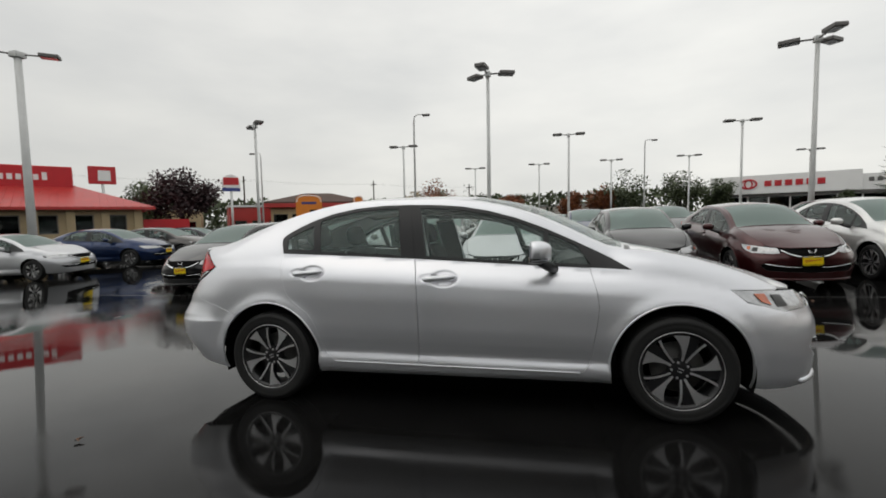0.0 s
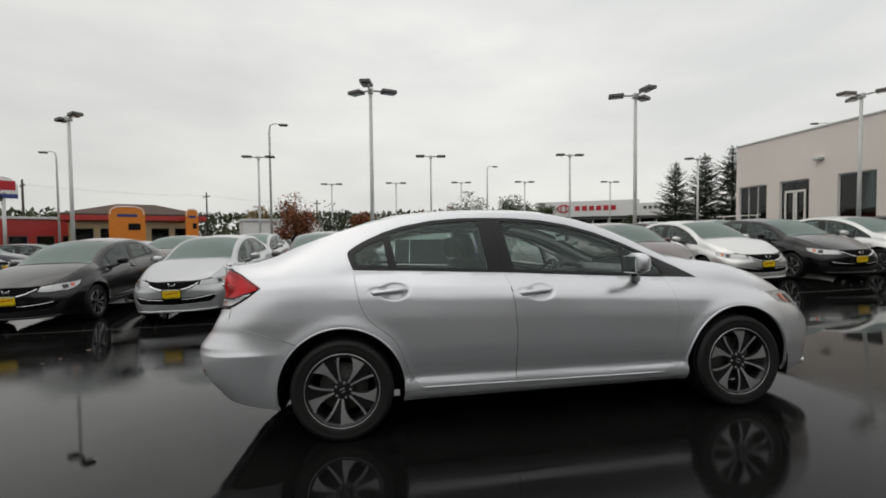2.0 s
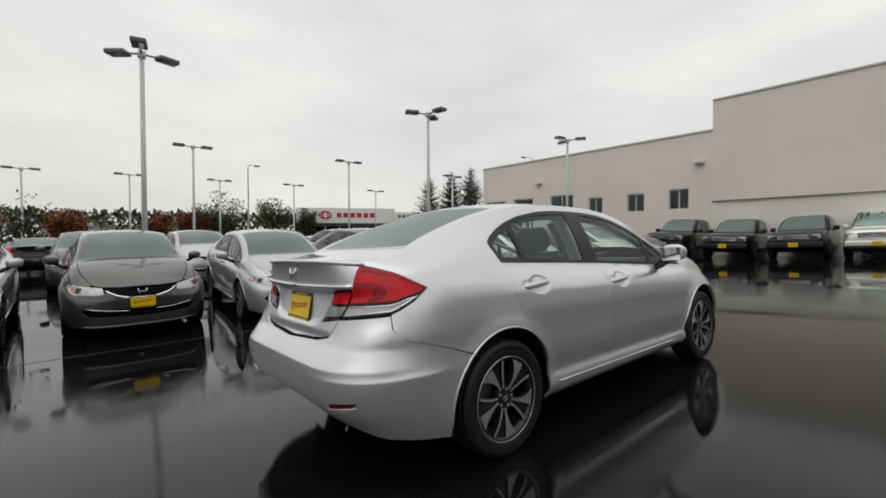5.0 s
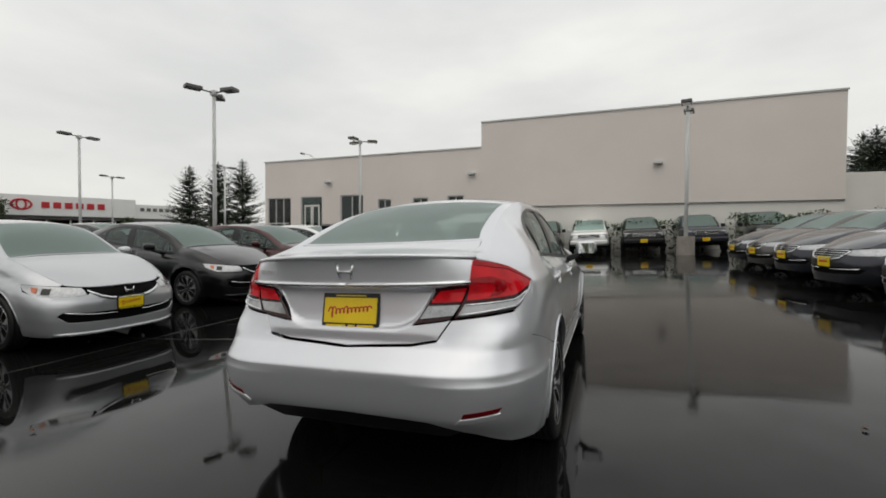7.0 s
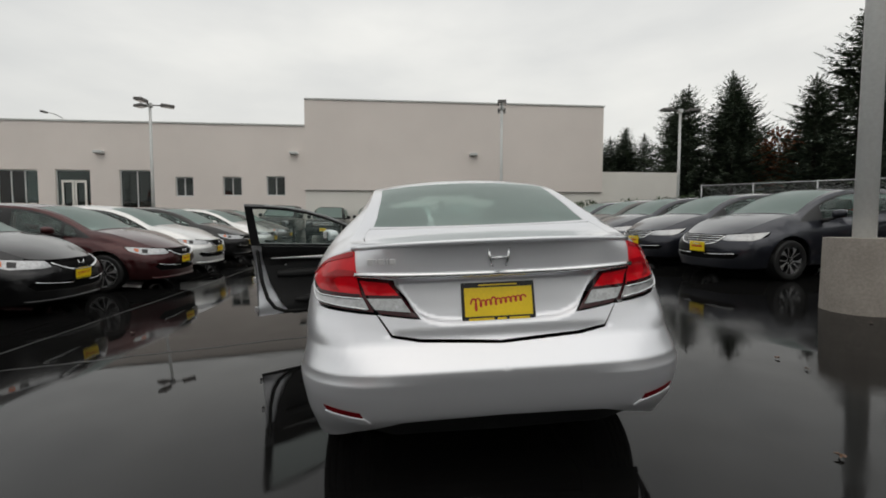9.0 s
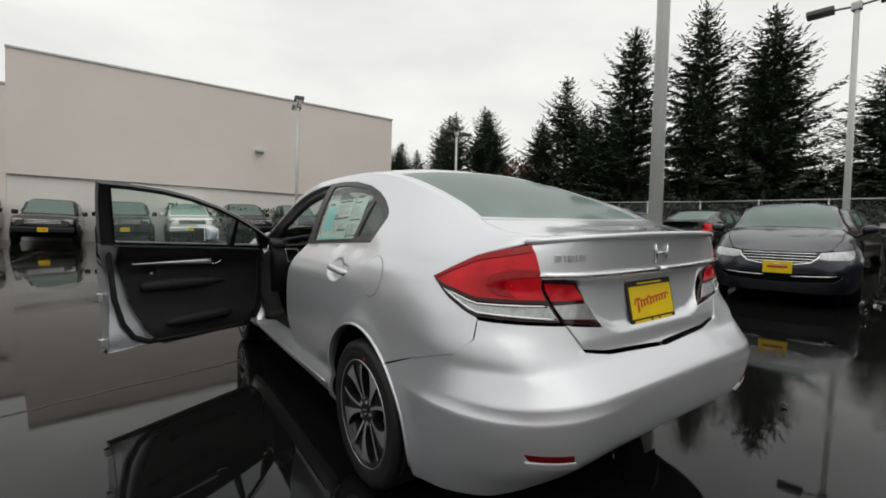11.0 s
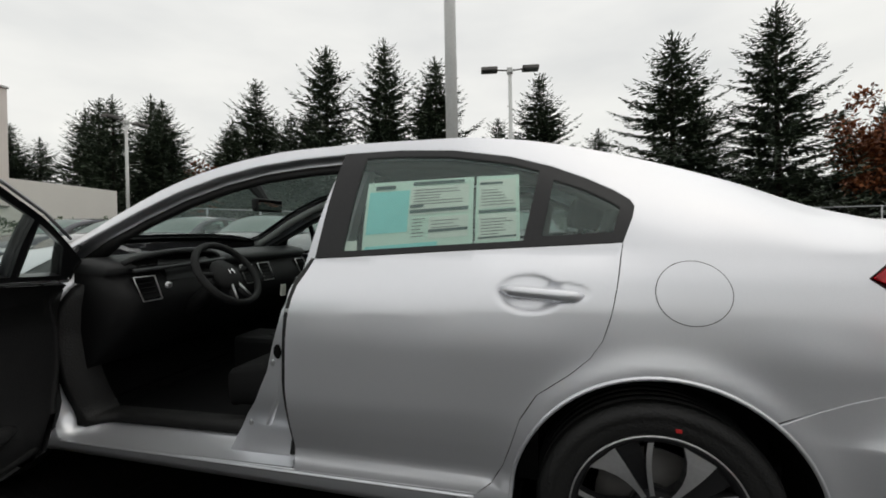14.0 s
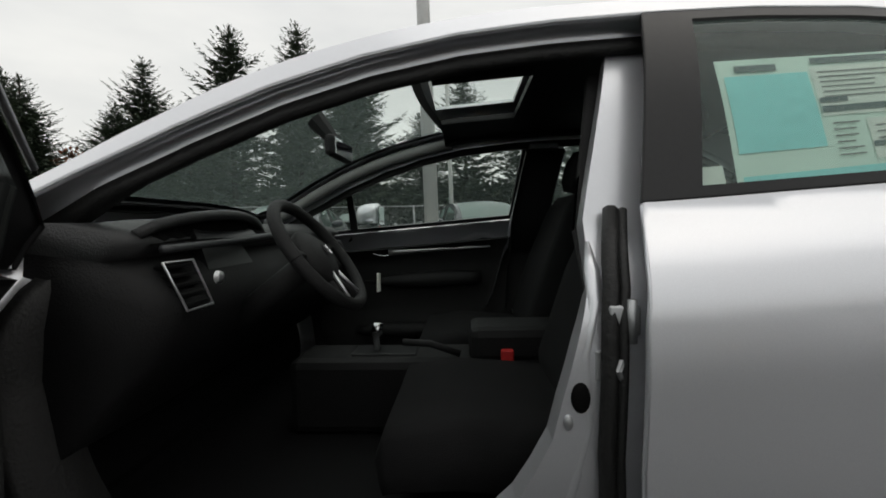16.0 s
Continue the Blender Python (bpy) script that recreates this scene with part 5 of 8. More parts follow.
        for nm, pl, mt in (("red_lens", [("r", 0.570, 0.948), ("r", 0.455, 0.936), ("r", 0.412, 0.885), ("r", 0.548, 0.890)], "red_lens"), ("clear_lens", [("r", 0.542, 0.876), ("r", 0.402, 0.872), ("r", 0.365, 0.816), ("r", 0.512, 0.832)], "clear_lens")):
            z = blank()
            patch(z, S, outline(pl, 0.02), [], 0.03, 0.004, 0.003, sides=(s,))
            sheet_part(nm, z, M[mt], li)
    # nose
    top_z = lambda y: float(SKIN.P(nose_x(y / 0.66), min(1.0, y / 0.66))[2]) - 0.006
    fb = blank()
    grille_low = [("f", 0.0, 0.575), ("f", 0.20, 0.585), ("f", 0.31, 0.62), ("f", 0.39, 0.675)]
    head_low = [("f", 0.41, 0.655), ("f", 0.50, 0.640), (1.915, 0.640), (1.80, 0.675), (1.70, 0.70)]
    intake = [("f", 0.0, 0.455), ("f", 0.40, 0.46), ("f", 0.62, 0.475), ("f", 0.66, 0.43), ("f", 0.58, 0.355), ("f", 0.0, 0.335)]
    nose = outline([("f", 0.0, 0.455)] + grille_low + head_low + [(1.72, 0.60)] + arch(1.335, 0.385, 32, -15)[0:] + [(1.80, 0.20), (1.95, 0.195), ("f", 0.62, 0.20), ("f", 0.0, 0.21), ("f", 0.0, 0.335), ("f", 0.58, 0.355), ("f", 0.66, 0.43), ("f", 0.62, 0.475), ("f", 0.40, 0.46)], 0.03)
    patch(fb, S, nose, [], 0.035, 0.014, sides=(1.0, -1.0))
    fb_ob = sheet_part("front_bumper", fb, M["paint"], car, **C)
    z = blank()
    patch(z, S, outline(intake, 0.03), [], 0.05, 0.02, -0.03, sides=(1.0, -1.0))
    sheet_part("lower_intake", z, M["mesh_black"], fb_ob, "black lower intake")
    for s in (1, -1):
        bm = bmesh.new()
        pts = []
        for i in range(9):
            y = 0.14 + 0.46 * i / 8
            zz = 0.425 + 0.045 * (i / 8) ** 2
            p = S(SKIN.q_front(y, zz), zz)
            pts.append((float(p[0]) - 0.002, s * y, zz))
        tube(bm, pts, 0.008, 6)
        part("intake_chrome", bm, M["chrome"], fb_ob, "chrome intake strip", True)
    bm = bmesh.new()
    pts = []
    for i in range(25):
        y = 0.66 * (2 * i / 24 - 1)
        zz = 0.205
        p = S(SKIN.q_front(abs(y), zz), zz)
        pts.append((float(p[0]) + 0.012, y, zz + 0.02))
    tube(bm, pts, 0.018, 8)
    lipf = part("front_lip", bm, M["paint"], fb_ob, "", True)
    lipf.color = (*color, 1)
    z = blank()
    gr = outline([("f", 0.0, 0.575)] + grille_low[1:] + [("f", 0.395, top_z(0.395)), ("f", 0.2, top_z(0.2)), ("f", 0.0, top_z(0.0))], 0.02)
    patch(z, S, gr, [], 0.03, 0.03, -0.028, sides=(1.0, -1.0))
    grille = sheet_part("grille", z, M["mesh_black"], fb_ob, "black grille with a chrome surround")
    bm = bmesh.new()
    for s in (1, -1):
        pts = []
        path = [("f", 0.0, 0.592), ("f", 0.12, 0.594), ("f", 0.20, 0.602), ("f", 0.29, 0.632), ("f", 0.36, 0.672), ("f", 0.40, 0.705)]
        for _, y, zz in path:
            p = S(SKIN.q_front(y, zz), zz)
            pts.append((float(p[0]) + 0.004, s * y, zz))
        tube(bm, pts, [0.021, 0.021, 0.020, 0.017, 0.013, 0.008], 8)
        for zz, y1 in ((0.655, 0.30), (0.685, 0.34)):
            pts = []
            for i in range(6):
                y = y1 * i / 5
                p = S(SKIN.q_front(y, zz), zz)
                pts.append((float(p[0]) - 0.018, s * y, zz))
    part("grille_surround", bm, M["chrome"], grille, "chrome surround", True)
    chrome_badge(grille, 2.235, 0.672, 1, 0.10, 0.075)
    for s in (1.0, -1.0):
        z = blank()
        hl = [("f", 0.415, 0.66), ("f", 0.50, 0.643), (1.912, 0.643), (1.80, 0.678), (1.70, 0.715), (1.625, 0.772), (1.75, 0.765), (1.87, 0.757), (1.94, 0.747), ("f", 0.43, top_z(0.43))]
        patch(z, S, outline(hl, 0.025), [], 0.03, 0.02, -0.004, sides=(s,))
        h = sheet_part("headlight", z, M["clear_lens"], car, "clear headlight with an amber corner")
        z = blank()
        patch(z, S, outline([(1.755, 0.745), (1.82, 0.742), (1.845, 0.68), (1.79, 0.70)], 0.02), [], 0.03, 0.003, 0.002, sides=(s,))
        sheet_part("turn_signal", z, M["amber"], h)
        z = blank()
        patch(z, S, outline([(1.86, 0.735), (1.93, 0.728), (1.955, 0.668), (1.885, 0.668)], 0.02), [], 0.03, 0.003, 0.001, sides=(s,))
        sheet_part("lamp_bowl", z, M["alloy_black"], h)
    # doors, windows and mirrors
    hollow = lambda x, z: np.clip(S(x, z)[..., 1] - 0.762, 0.035, 0.12)      # the inner face of the open door stands plumb
    hinge = pose(0.90, 0.80, 0, 0, 0, -64)
    for s in (1.0, -1.0):
        opened = hero and s > 0
        for which in ("front", "rear"):
            belt = [b for b in BELT if (b[0] > -0.272) == (which == "front") and -1.254 <= b[0] <= 0.86]
            if which == "front":
                skin = dense([(-0.272, 0.9885)] + belt, 0.03) + dense(FRONT_SEAM, 0.03)[1:] + dense([FRONT_SEAM[-1]] + SPLIT[::-1], 0.03)[1:-1]
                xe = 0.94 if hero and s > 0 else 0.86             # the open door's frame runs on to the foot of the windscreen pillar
                up = [(x, zz) for x, zz in DLO_TOP if -0.30 < x < xe]
                frame_pts = dense([(-0.272, 0.9885)] + belt, 0.03) + dense([(0.86, 0.911), (xe, side_of_belt(xe)), (xe, dlo_top(xe))] + up + [(-0.325, dlo_top(-0.325)), (-0.272, 0.9885)], 0.03)[1:-1]
                panes = [PANES["front"], PANES["vent"]]
            else:
                skin = dense(belt + [(-0.272, 0.9885)] + SPLIT[1:], 0.03) + dense([SPLIT[-1]] + REAR_SEAM, 0.03)[1:-1]
                up = [(x, zz) for x, zz in DLO_TOP if x < -0.325]
                frame_pts = dense(belt + [(-0.272, 0.9885), (-0.325, dlo_top(-0.325))] + up + [(-1.254, 1.045)], 0.03)[:-1]
                panes = [PANES["rear"], PANES["quarter"]]
            d = blank()
            wide = opened and which == "front"
            bowls = [(cx, cz, 0.16, 0.075) for cx, cz in (((-0.09, 0.86),) if which == "front" else ((-1.035, 0.905),))]
            patch(d, S, skin, [], 0.022 if hero else step, hollow if wide else 0.02, sides=(s,), gap=0.003, fine=bowls if hero else ())
            door = sheet_part(which + "_door", d, M["paint"], car, "open driver's door" if wide else "", **C)
            f = blank()
            patch(f, S, frame_pts, panes, step, 0.03 if wide else 0.014, -0.002, sides=(s,), gap=0.001)
            sheet_part("window_frame", f, M["trim"], door, "black window frame")
            for pn in panes:
                g = blank()
                patch(g, S, pn, [], 0.07, 0.004, -0.008, sides=(s,), gap=-0.004)
                sheet_part("window_pane", g, M[("door_glass" if which == "front" else "rear_door_glass") if hero else "glass"], door)
            if which == "front":
                door_handle(door, s, -0.09, 0.86, color)
                side_mirror(door, s, color)
            else:
                door_handle(door, s, -1.035, 0.905, color)
            lin = blank()
            if wide:
                patch(lin, S, skin, [], 0.06, 0.01, lambda x, z: -hollow(x, z) - 0.001, sides=(s,), gap=0.004)
                sheet_part("inner_shell", lin, M["paint"], door, **C)
                lin = blank()
                patch(lin, S, frame_pts, panes, 0.05, 0.01, -0.032, sides=(s,), gap=0.001)
                sheet_part("inner_frame", lin, M["trim"], door)
                lin = blank()
                inner = [(-0.185, 0.985), (0.84, 0.907), (0.83, 0.60), (0.80, 0.36), (0.74, 0.305), (0.08, 0.325), (-0.03, 0.38), (-0.12, 0.60)]
                patch(lin, S, dense(inner + inner[:1], 0.04)[:-1], [], 0.05, 0.02, lambda x, z: -hollow(x, z) - 0.024, sides=(s,))
                panel = sheet_part("door_panel", lin, M["lining"], door, "black door panel with a silver grip")
            else:
                patch(lin, S, skin, [], 0.08, 0.01, -0.09, sides=(s,), gap=0.02)
                panel = sheet_part("door_panel", lin, M["lining"], door, "black inner door panel")
            if hero:
                x0 = -0.10 if which == "front" else -0.95
                bm = bmesh.new()
                yy = lambda x, zz, inset: s * (float(S(x, zz)[1]) - inset)
                n = 12
                pts = [(x0 + 0.52 * i / n, yy(x0 + 0.52 * i / n, 0.84, 0.122 if wide else 0.108), 0.845 - 0.02 * i / n) for i in range(n + 1)]
                tube(bm, pts, [0.004 + 0.018 * i / n for i in range(n + 1)], 8)
                part("grip_trim", bm, M["alloy"], panel, "silver door grip", True)
                bm = bmesh.new()
                pts = [(x0 + 0.55 + 0.06 * math.cos(a), yy(x0 + 0.58, 0.83, 0.122 if wide else 0.108), 0.83 + 0.025 * math.sin(a)) for a in (math.pi * (1 + k / 10) for k in range(11))]
                tube(bm, pts, 0.007, 6)
                part("inner_handle", bm, M["chrome"], panel, "chrome inner handle", True)
                bm = bmesh.new()
                pts = [(x0 + 0.05 + 0.6 * i / n, yy(x0 + 0.05 + 0.6 * i / n, 0.68, 0.135), 0.69 - 0.02 * i / n) for i in range(n + 1)]
                tube(bm, pts, [0.010 + 0.034 * math.sin(math.pi * min(1, i / n + 0.12)) ** 0.5 for i in range(n + 1)], 8)
                part("armrest", bm, M["lining"], panel, "", True)
                bm = bmesh.new()
                pts = [(x0 + 0.20 + 0.5 * i / n, yy(x0 + 0.2 + 0.5 * i / n, 0.42, 0.12), 0.42) for i in range(n + 1)]
                tube(bm, pts, [0.012 + 0.03 * math.sin(math.pi * i / n) ** 0.5 for i in range(n + 1)], 8)
                part("door_pocket", bm, M["lining"], panel, "", True)
            if wide:
                bm = bmesh.new()                                 # the rubber seal along the foot of the open door
                pts = [(0.76 - 1.0 * i / 20, s * (float(S(0.76 - i / 20, 0.30)[1]) - 0.06), 0.29 + 0.012 * i / 20) for i in range(21)]
                tube(bm, pts, 0.016, 6)
                part("door_seal", bm, M["rubber"], door, "black rubber strip", True)
                for zz in (0.33, 0.62):
                    bm = bmesh.new()
                    box(bm, -0.262, -0.235, 0.785, 0.82, zz, zz + 0.05, 0.004)
                    part("door_latch", bm, M["alloy"], door, "steel latch")
                bm = bmesh.new()                                 # the thick rubber seal round the door card
                run = dense([(-0.215, 0.97), (-0.205, 0.80), (-0.19, 0.62), (-0.15, 0.46), (-0.09, 0.36), (0.0, 0.312), (0.3, 0.296), (0.72, 0.286)], 0.03)
                tube(bm, [(x, s * 0.752, zz) for x, zz in run], 0.017, 8)
                part("door_seal", bm, M["rubber"], door, "black rubber strip", True)
                bm = bmesh.new()
                run = [(x, zz - 0.012) for x, zz in DLO_TOP if -0.30 < x < 0.86]
                tube(bm, [(x, s * (float(S(x, zz)[1]) - 0.047), zz) for x, zz in run], 0.006, 6)
                part("frame_strip", bm, M["galvanised"], door, "bright strip along the window frame", True)
                bm = bmesh.new()                                 # added block: carries the door's hinge side over the bright jamb
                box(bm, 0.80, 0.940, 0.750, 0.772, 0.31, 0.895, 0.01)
                part("leading_edge", bm, M["rubber"], door, "black filler block on the door's hinge side")
                m = hinge @ pose(-0.90, -0.80, 0)
                door.matrix_basis = m
        # the fixed black corner ahead of the door
        tri = dense([(0.86, 0.911), (1.098, 0.896), (0.981, 0.972), (0.86, dlo_top(0.86)), (0.86, 0.911)], 0.03)[:-1]
        f = blank()
        patch(f, S, tri, [], 0.05, 0.014, -0.002, sides=(s,))
        sheet_part("corner_trim", f, M["trim"], car)
        bm = bmesh.new()                                         # bright sill line
        pts = [(-0.84 + 1.62 * i / 30, s * (float(S(-0.84 + 1.62 * i / 30, 0.285)[1]) + 0.001), 0.296 - 0.018 * i / 30) for i in range(31)]
        tube(bm, pts, 0.0055, 6)
        sl = part("sill_edge", bm, M["paint"], car, "", True)
        sl.color = (*color, 1)
        # the aperture behind the doors: painted returns, then black seal
        base = shrunk(opening, 0.004)
        mid = shrunk(opening, 0.030)
        inn = shrunk(opening, 0.062)

        def at_depth(poly, dpt):
            lean = lambda x, zz: 1 - 0.55 * min(1, max(0, (zz - 0.9) / 0.15)) - (0.55 * min(1, max(0, (x - 0.70) / 0.08)) if zz < 0.9 and dpt < 0.2 else 0)
            return [tuple(S(np.array(x), np.array(zz), s) - np.array([0, s * dpt * lean(x, zz), 0])) for x, zz in poly]

        bm = bmesh.new()
        ring_band(bm, at_depth(base, 0.012), at_depth(base, 0.125))
        ring_band(bm, at_depth(base, 0.125), at_depth(mid, 0.15))
        bmesh.ops.remove_doubles(bm, verts=bm.verts, dist=1e-5)
        ob = part("door_aperture", bm, M["paint"], car, "", True)
        ob.color = (*color, 1)
        bm = bmesh.new()
        ring_band(bm, at_depth(mid, 0.15), at_depth(mid, 0.135))
        ring_band(bm, at_depth(mid, 0.135), at_depth(inn, 0.155))
        ring_band(bm, at_depth(inn, 0.155), at_depth(inn, 0.21))
        bmesh.ops.remove_doubles(bm, verts=bm.verts, dist=1e-5)
        part("aperture_seal", bm, M["rubber"], car, "black rubber door seal", True)
        # centre pillar
        cen = [(0.07, 0.30), (0.02, 0.37), (-0.05, 0.47), (-0.11, 0.60), (-0.155, 0.78), (-0.19, 0.98), (-0.275, 1.36), (-0.40, 1.36), (-0.34, 0.98), (-0.32, 0.30)]
        pl = blank()
        patch(pl, S, dense(cen + cen[:1], 0.05)[:-1], [], 0.06, 0.05, -0.075, sides=(s,))
        sheet_part("centre_pillar", pl, M["paint"], car, **C)
        tr = blank()
        cen2 = [(-0.17, 0.50), (-0.19, 0.98), (-0.25, 1.36), (-0.42, 1.36), (-0.36, 0.98), (-0.34, 0.50)]
        patch(tr, S, dense(cen2 + cen2[:1], 0.05)[:-1], [], 0.08, 0.03, -0.135, sides=(s,))
        sheet_part("pillar_trim", tr, M["lining"], car)
        if hero and s > 0:
            for nm, zz, h, mt in (("pillar_plug", 0.672, 0.026, "mesh_black"), ("pillar_bolt", 0.632, 0.013, "galvanised"), ("pillar_bolt", 0.40, 0.012, "galvanised")):
                bm = bmesh.new()
                xx = -0.155 + 0.5 * (0.672 - zz)
                lathe(bm, [(0.0, 0.004), (h * 0.7, 0.004), (h * 0.95, 0.001), (h, -0.006)], 18)
                ob = part(nm, bm, M[mt], car, "", True)
                ob.matrix_basis = pose(xx, float(S(xx, zz)[1]) - 0.073, zz) @ Matrix.Diagonal((0.62, 1, 1, 1))
            bm = bmesh.new()                                     # striker: a plate with a bent loop
            yy0 = float(S(-0.20, 0.725)[1]) - 0.072
            box(bm, -0.222, -0.178, yy0 - 0.004, yy0 + 0.002, 0.70, 0.75, 0.003)
            tube(bm, [(-0.212, yy0, 0.738), (-0.212, yy0 + 0.022, 0.738), (-0.206, yy0 + 0.026, 0.725), (-0.212, yy0 + 0.022, 0.712), (-0.212, yy0, 0.712)], 0.005, 6)
            part("striker", bm, M["galvanised"], car, "steel door striker")
            bm = bmesh.new()                                     # a pressed ridge down the pillar
            run = dense([(-0.188, 0.92), (-0.185, 0.82), (-0.165, 0.74), (-0.170, 0.62), (-0.140, 0.50), (-0.10, 0.42), (-0.05, 0.34)], 0.04)
            tube(bm, [(x, float(S(x, zz)[1]) - 0.087, zz) for x, zz in run], [0.004] + [0.014] * (len(run) - 1), 8)
            ob = part("pillar_ridge", bm, M["paint"], car, "", True)
            ob.color = (*color, 1)
            for off, rad, nm in ((0.034, 0.015, "rear_door_seal"), (0.016, 0.008, "rear_door_seal")):
                bm = bmesh.new()                                 # black tubes draw the shaded gap ahead of the rear door
                run = dense([(SPLIT[0][0] + off, 0.975)] + [(x + off, zz) for x, zz in SPLIT[1:-1]] + [(-0.235 + off, 0.315)], 0.04)
                tube(bm, [(x, float(S(x, zz)[1]) - 0.045 - off * 0.5, zz) for x, zz in run], rad, 8)
                part(nm, bm, M["rubber"], car, "black rubber strip", True)
            for zz in (0.44, 0.80):
                bm = bmesh.new()                                 # rear door hinges
                yy0 = float(S(-0.21, zz)[1]) - 0.055
                box(bm, -0.245, -0.196, yy0 - 0.012, yy0 + 0.004, zz - 0.024, zz + 0.024, 0.004)
                tube(bm, [(-0.230, yy0 + 0.006, zz - 0.034), (-0.230, yy0 + 0.006, zz + 0.034)], 0.008, 8)
                part("rear_door_hinge", bm, M["galvanised"], car, "steel hinge", True)
            bm = bmesh.new()
            box(bm, 0.872, 0.876, 0.705, 0.738, 0.545, 0.60)
            jamb = part("jamb_label", bm, M["paper_white"], car, "white and yellow door jamb label")
            bm = bmesh.new()
            box(bm, 0.8695, 0.8718, 0.707, 0.736, 0.585, 0.599)
            part("label_band", bm, M["yellow"], jamb)
        for x in (-1.335, 1.335):
            put_wheel(car, x, s)
            bm = bmesh.new()                                     # the rolled edge of the wheel arch
            tube(bm, [tuple(S(q, zz, s) + np.array([0, s * 0.001, 0])) for q, zz in arch(x, 0.386, -8, 188, 40)], 0.006, 6)
            ob = part("arch_lip", bm, M["paint"], car, "", True)
            ob.color = (*color, 1)
    interior(car, hero)
    chrome_badge(lid_ob, -2.148, 1.03, -1, 0.085, 0.075)
    if hero:
        bm = bmesh.new()
        box(bm, -1.386, -1.371, 0.8640, 0.8672, 0.558, 0.568, 0.0008)
        part("tyre_mark", bm, M["red_ink"], car, "red paint mark on the tyre")
        dealer_plate(lid_ob, -2.113, 0.84, -1, tilt=12)
        bm = bmesh.new()                                         # a thin bright model word, as bars
        for i, (a, b) in enumerate(((0.535, 0.51), (0.503, 0.497), (0.49, 0.465), (0.458, 0.452), (0.443, 0.42))):
            y = (a + b) / 2
            p = S(SKIN.q_rear(y, 1.025), 1.025)
            box(bm, float(p[0]) - 0.005, float(p[0]) + 0.004, b, a, 1.015, 1.037, 0.001)
        part("model_word", bm, M["alloy"], lid_ob, "chrome model lettering")
        sun_pane = blank()
        patch(sun_pane, top_sheet, dense(SUNROOF + SUNROOF[:1], 0.05)[:-1], [], 0.06, 0.004, -0.006)
        sheet_part("sunroof", sun_pane, M["door_glass"], car, "tinted glass sunroof")
        # fuel flap, a hair proud of the left flank
        fl = blank()
        disc = [(-1.412 + 0.088 * math.cos(2 * math.pi * k / 40), 0.915 + 0.080 * math.sin(2 * math.pi * k / 40)) for k in range(40)]
        patch(fl, S, disc, [], 0.03, 0.004, 0.0015, sides=(1.0,))
        sheet_part("fuel_flap", fl, M["paint"], car, **C)
        rg = blank()
        patch(rg, S, shrunk(disc, -0.002), [shrunk(disc, 0.001)], 0.01, 0.0, 0.0008, sides=(1.0,))
        sheet_part("flap_gap", rg, M["trim"], car)
    else:
        dealer_plate(fb_ob, 2.262, 0.535, 1)
    return car


SILVER = (0.73, 0.74, 0.775)
hero_car = build_sedan("sedan", SILVER, "silver metallic four-door sedan with the driver's door open, wet with rain", True, 0.028)
hero_car.matrix_basis = on_lot(0, 0, 0)


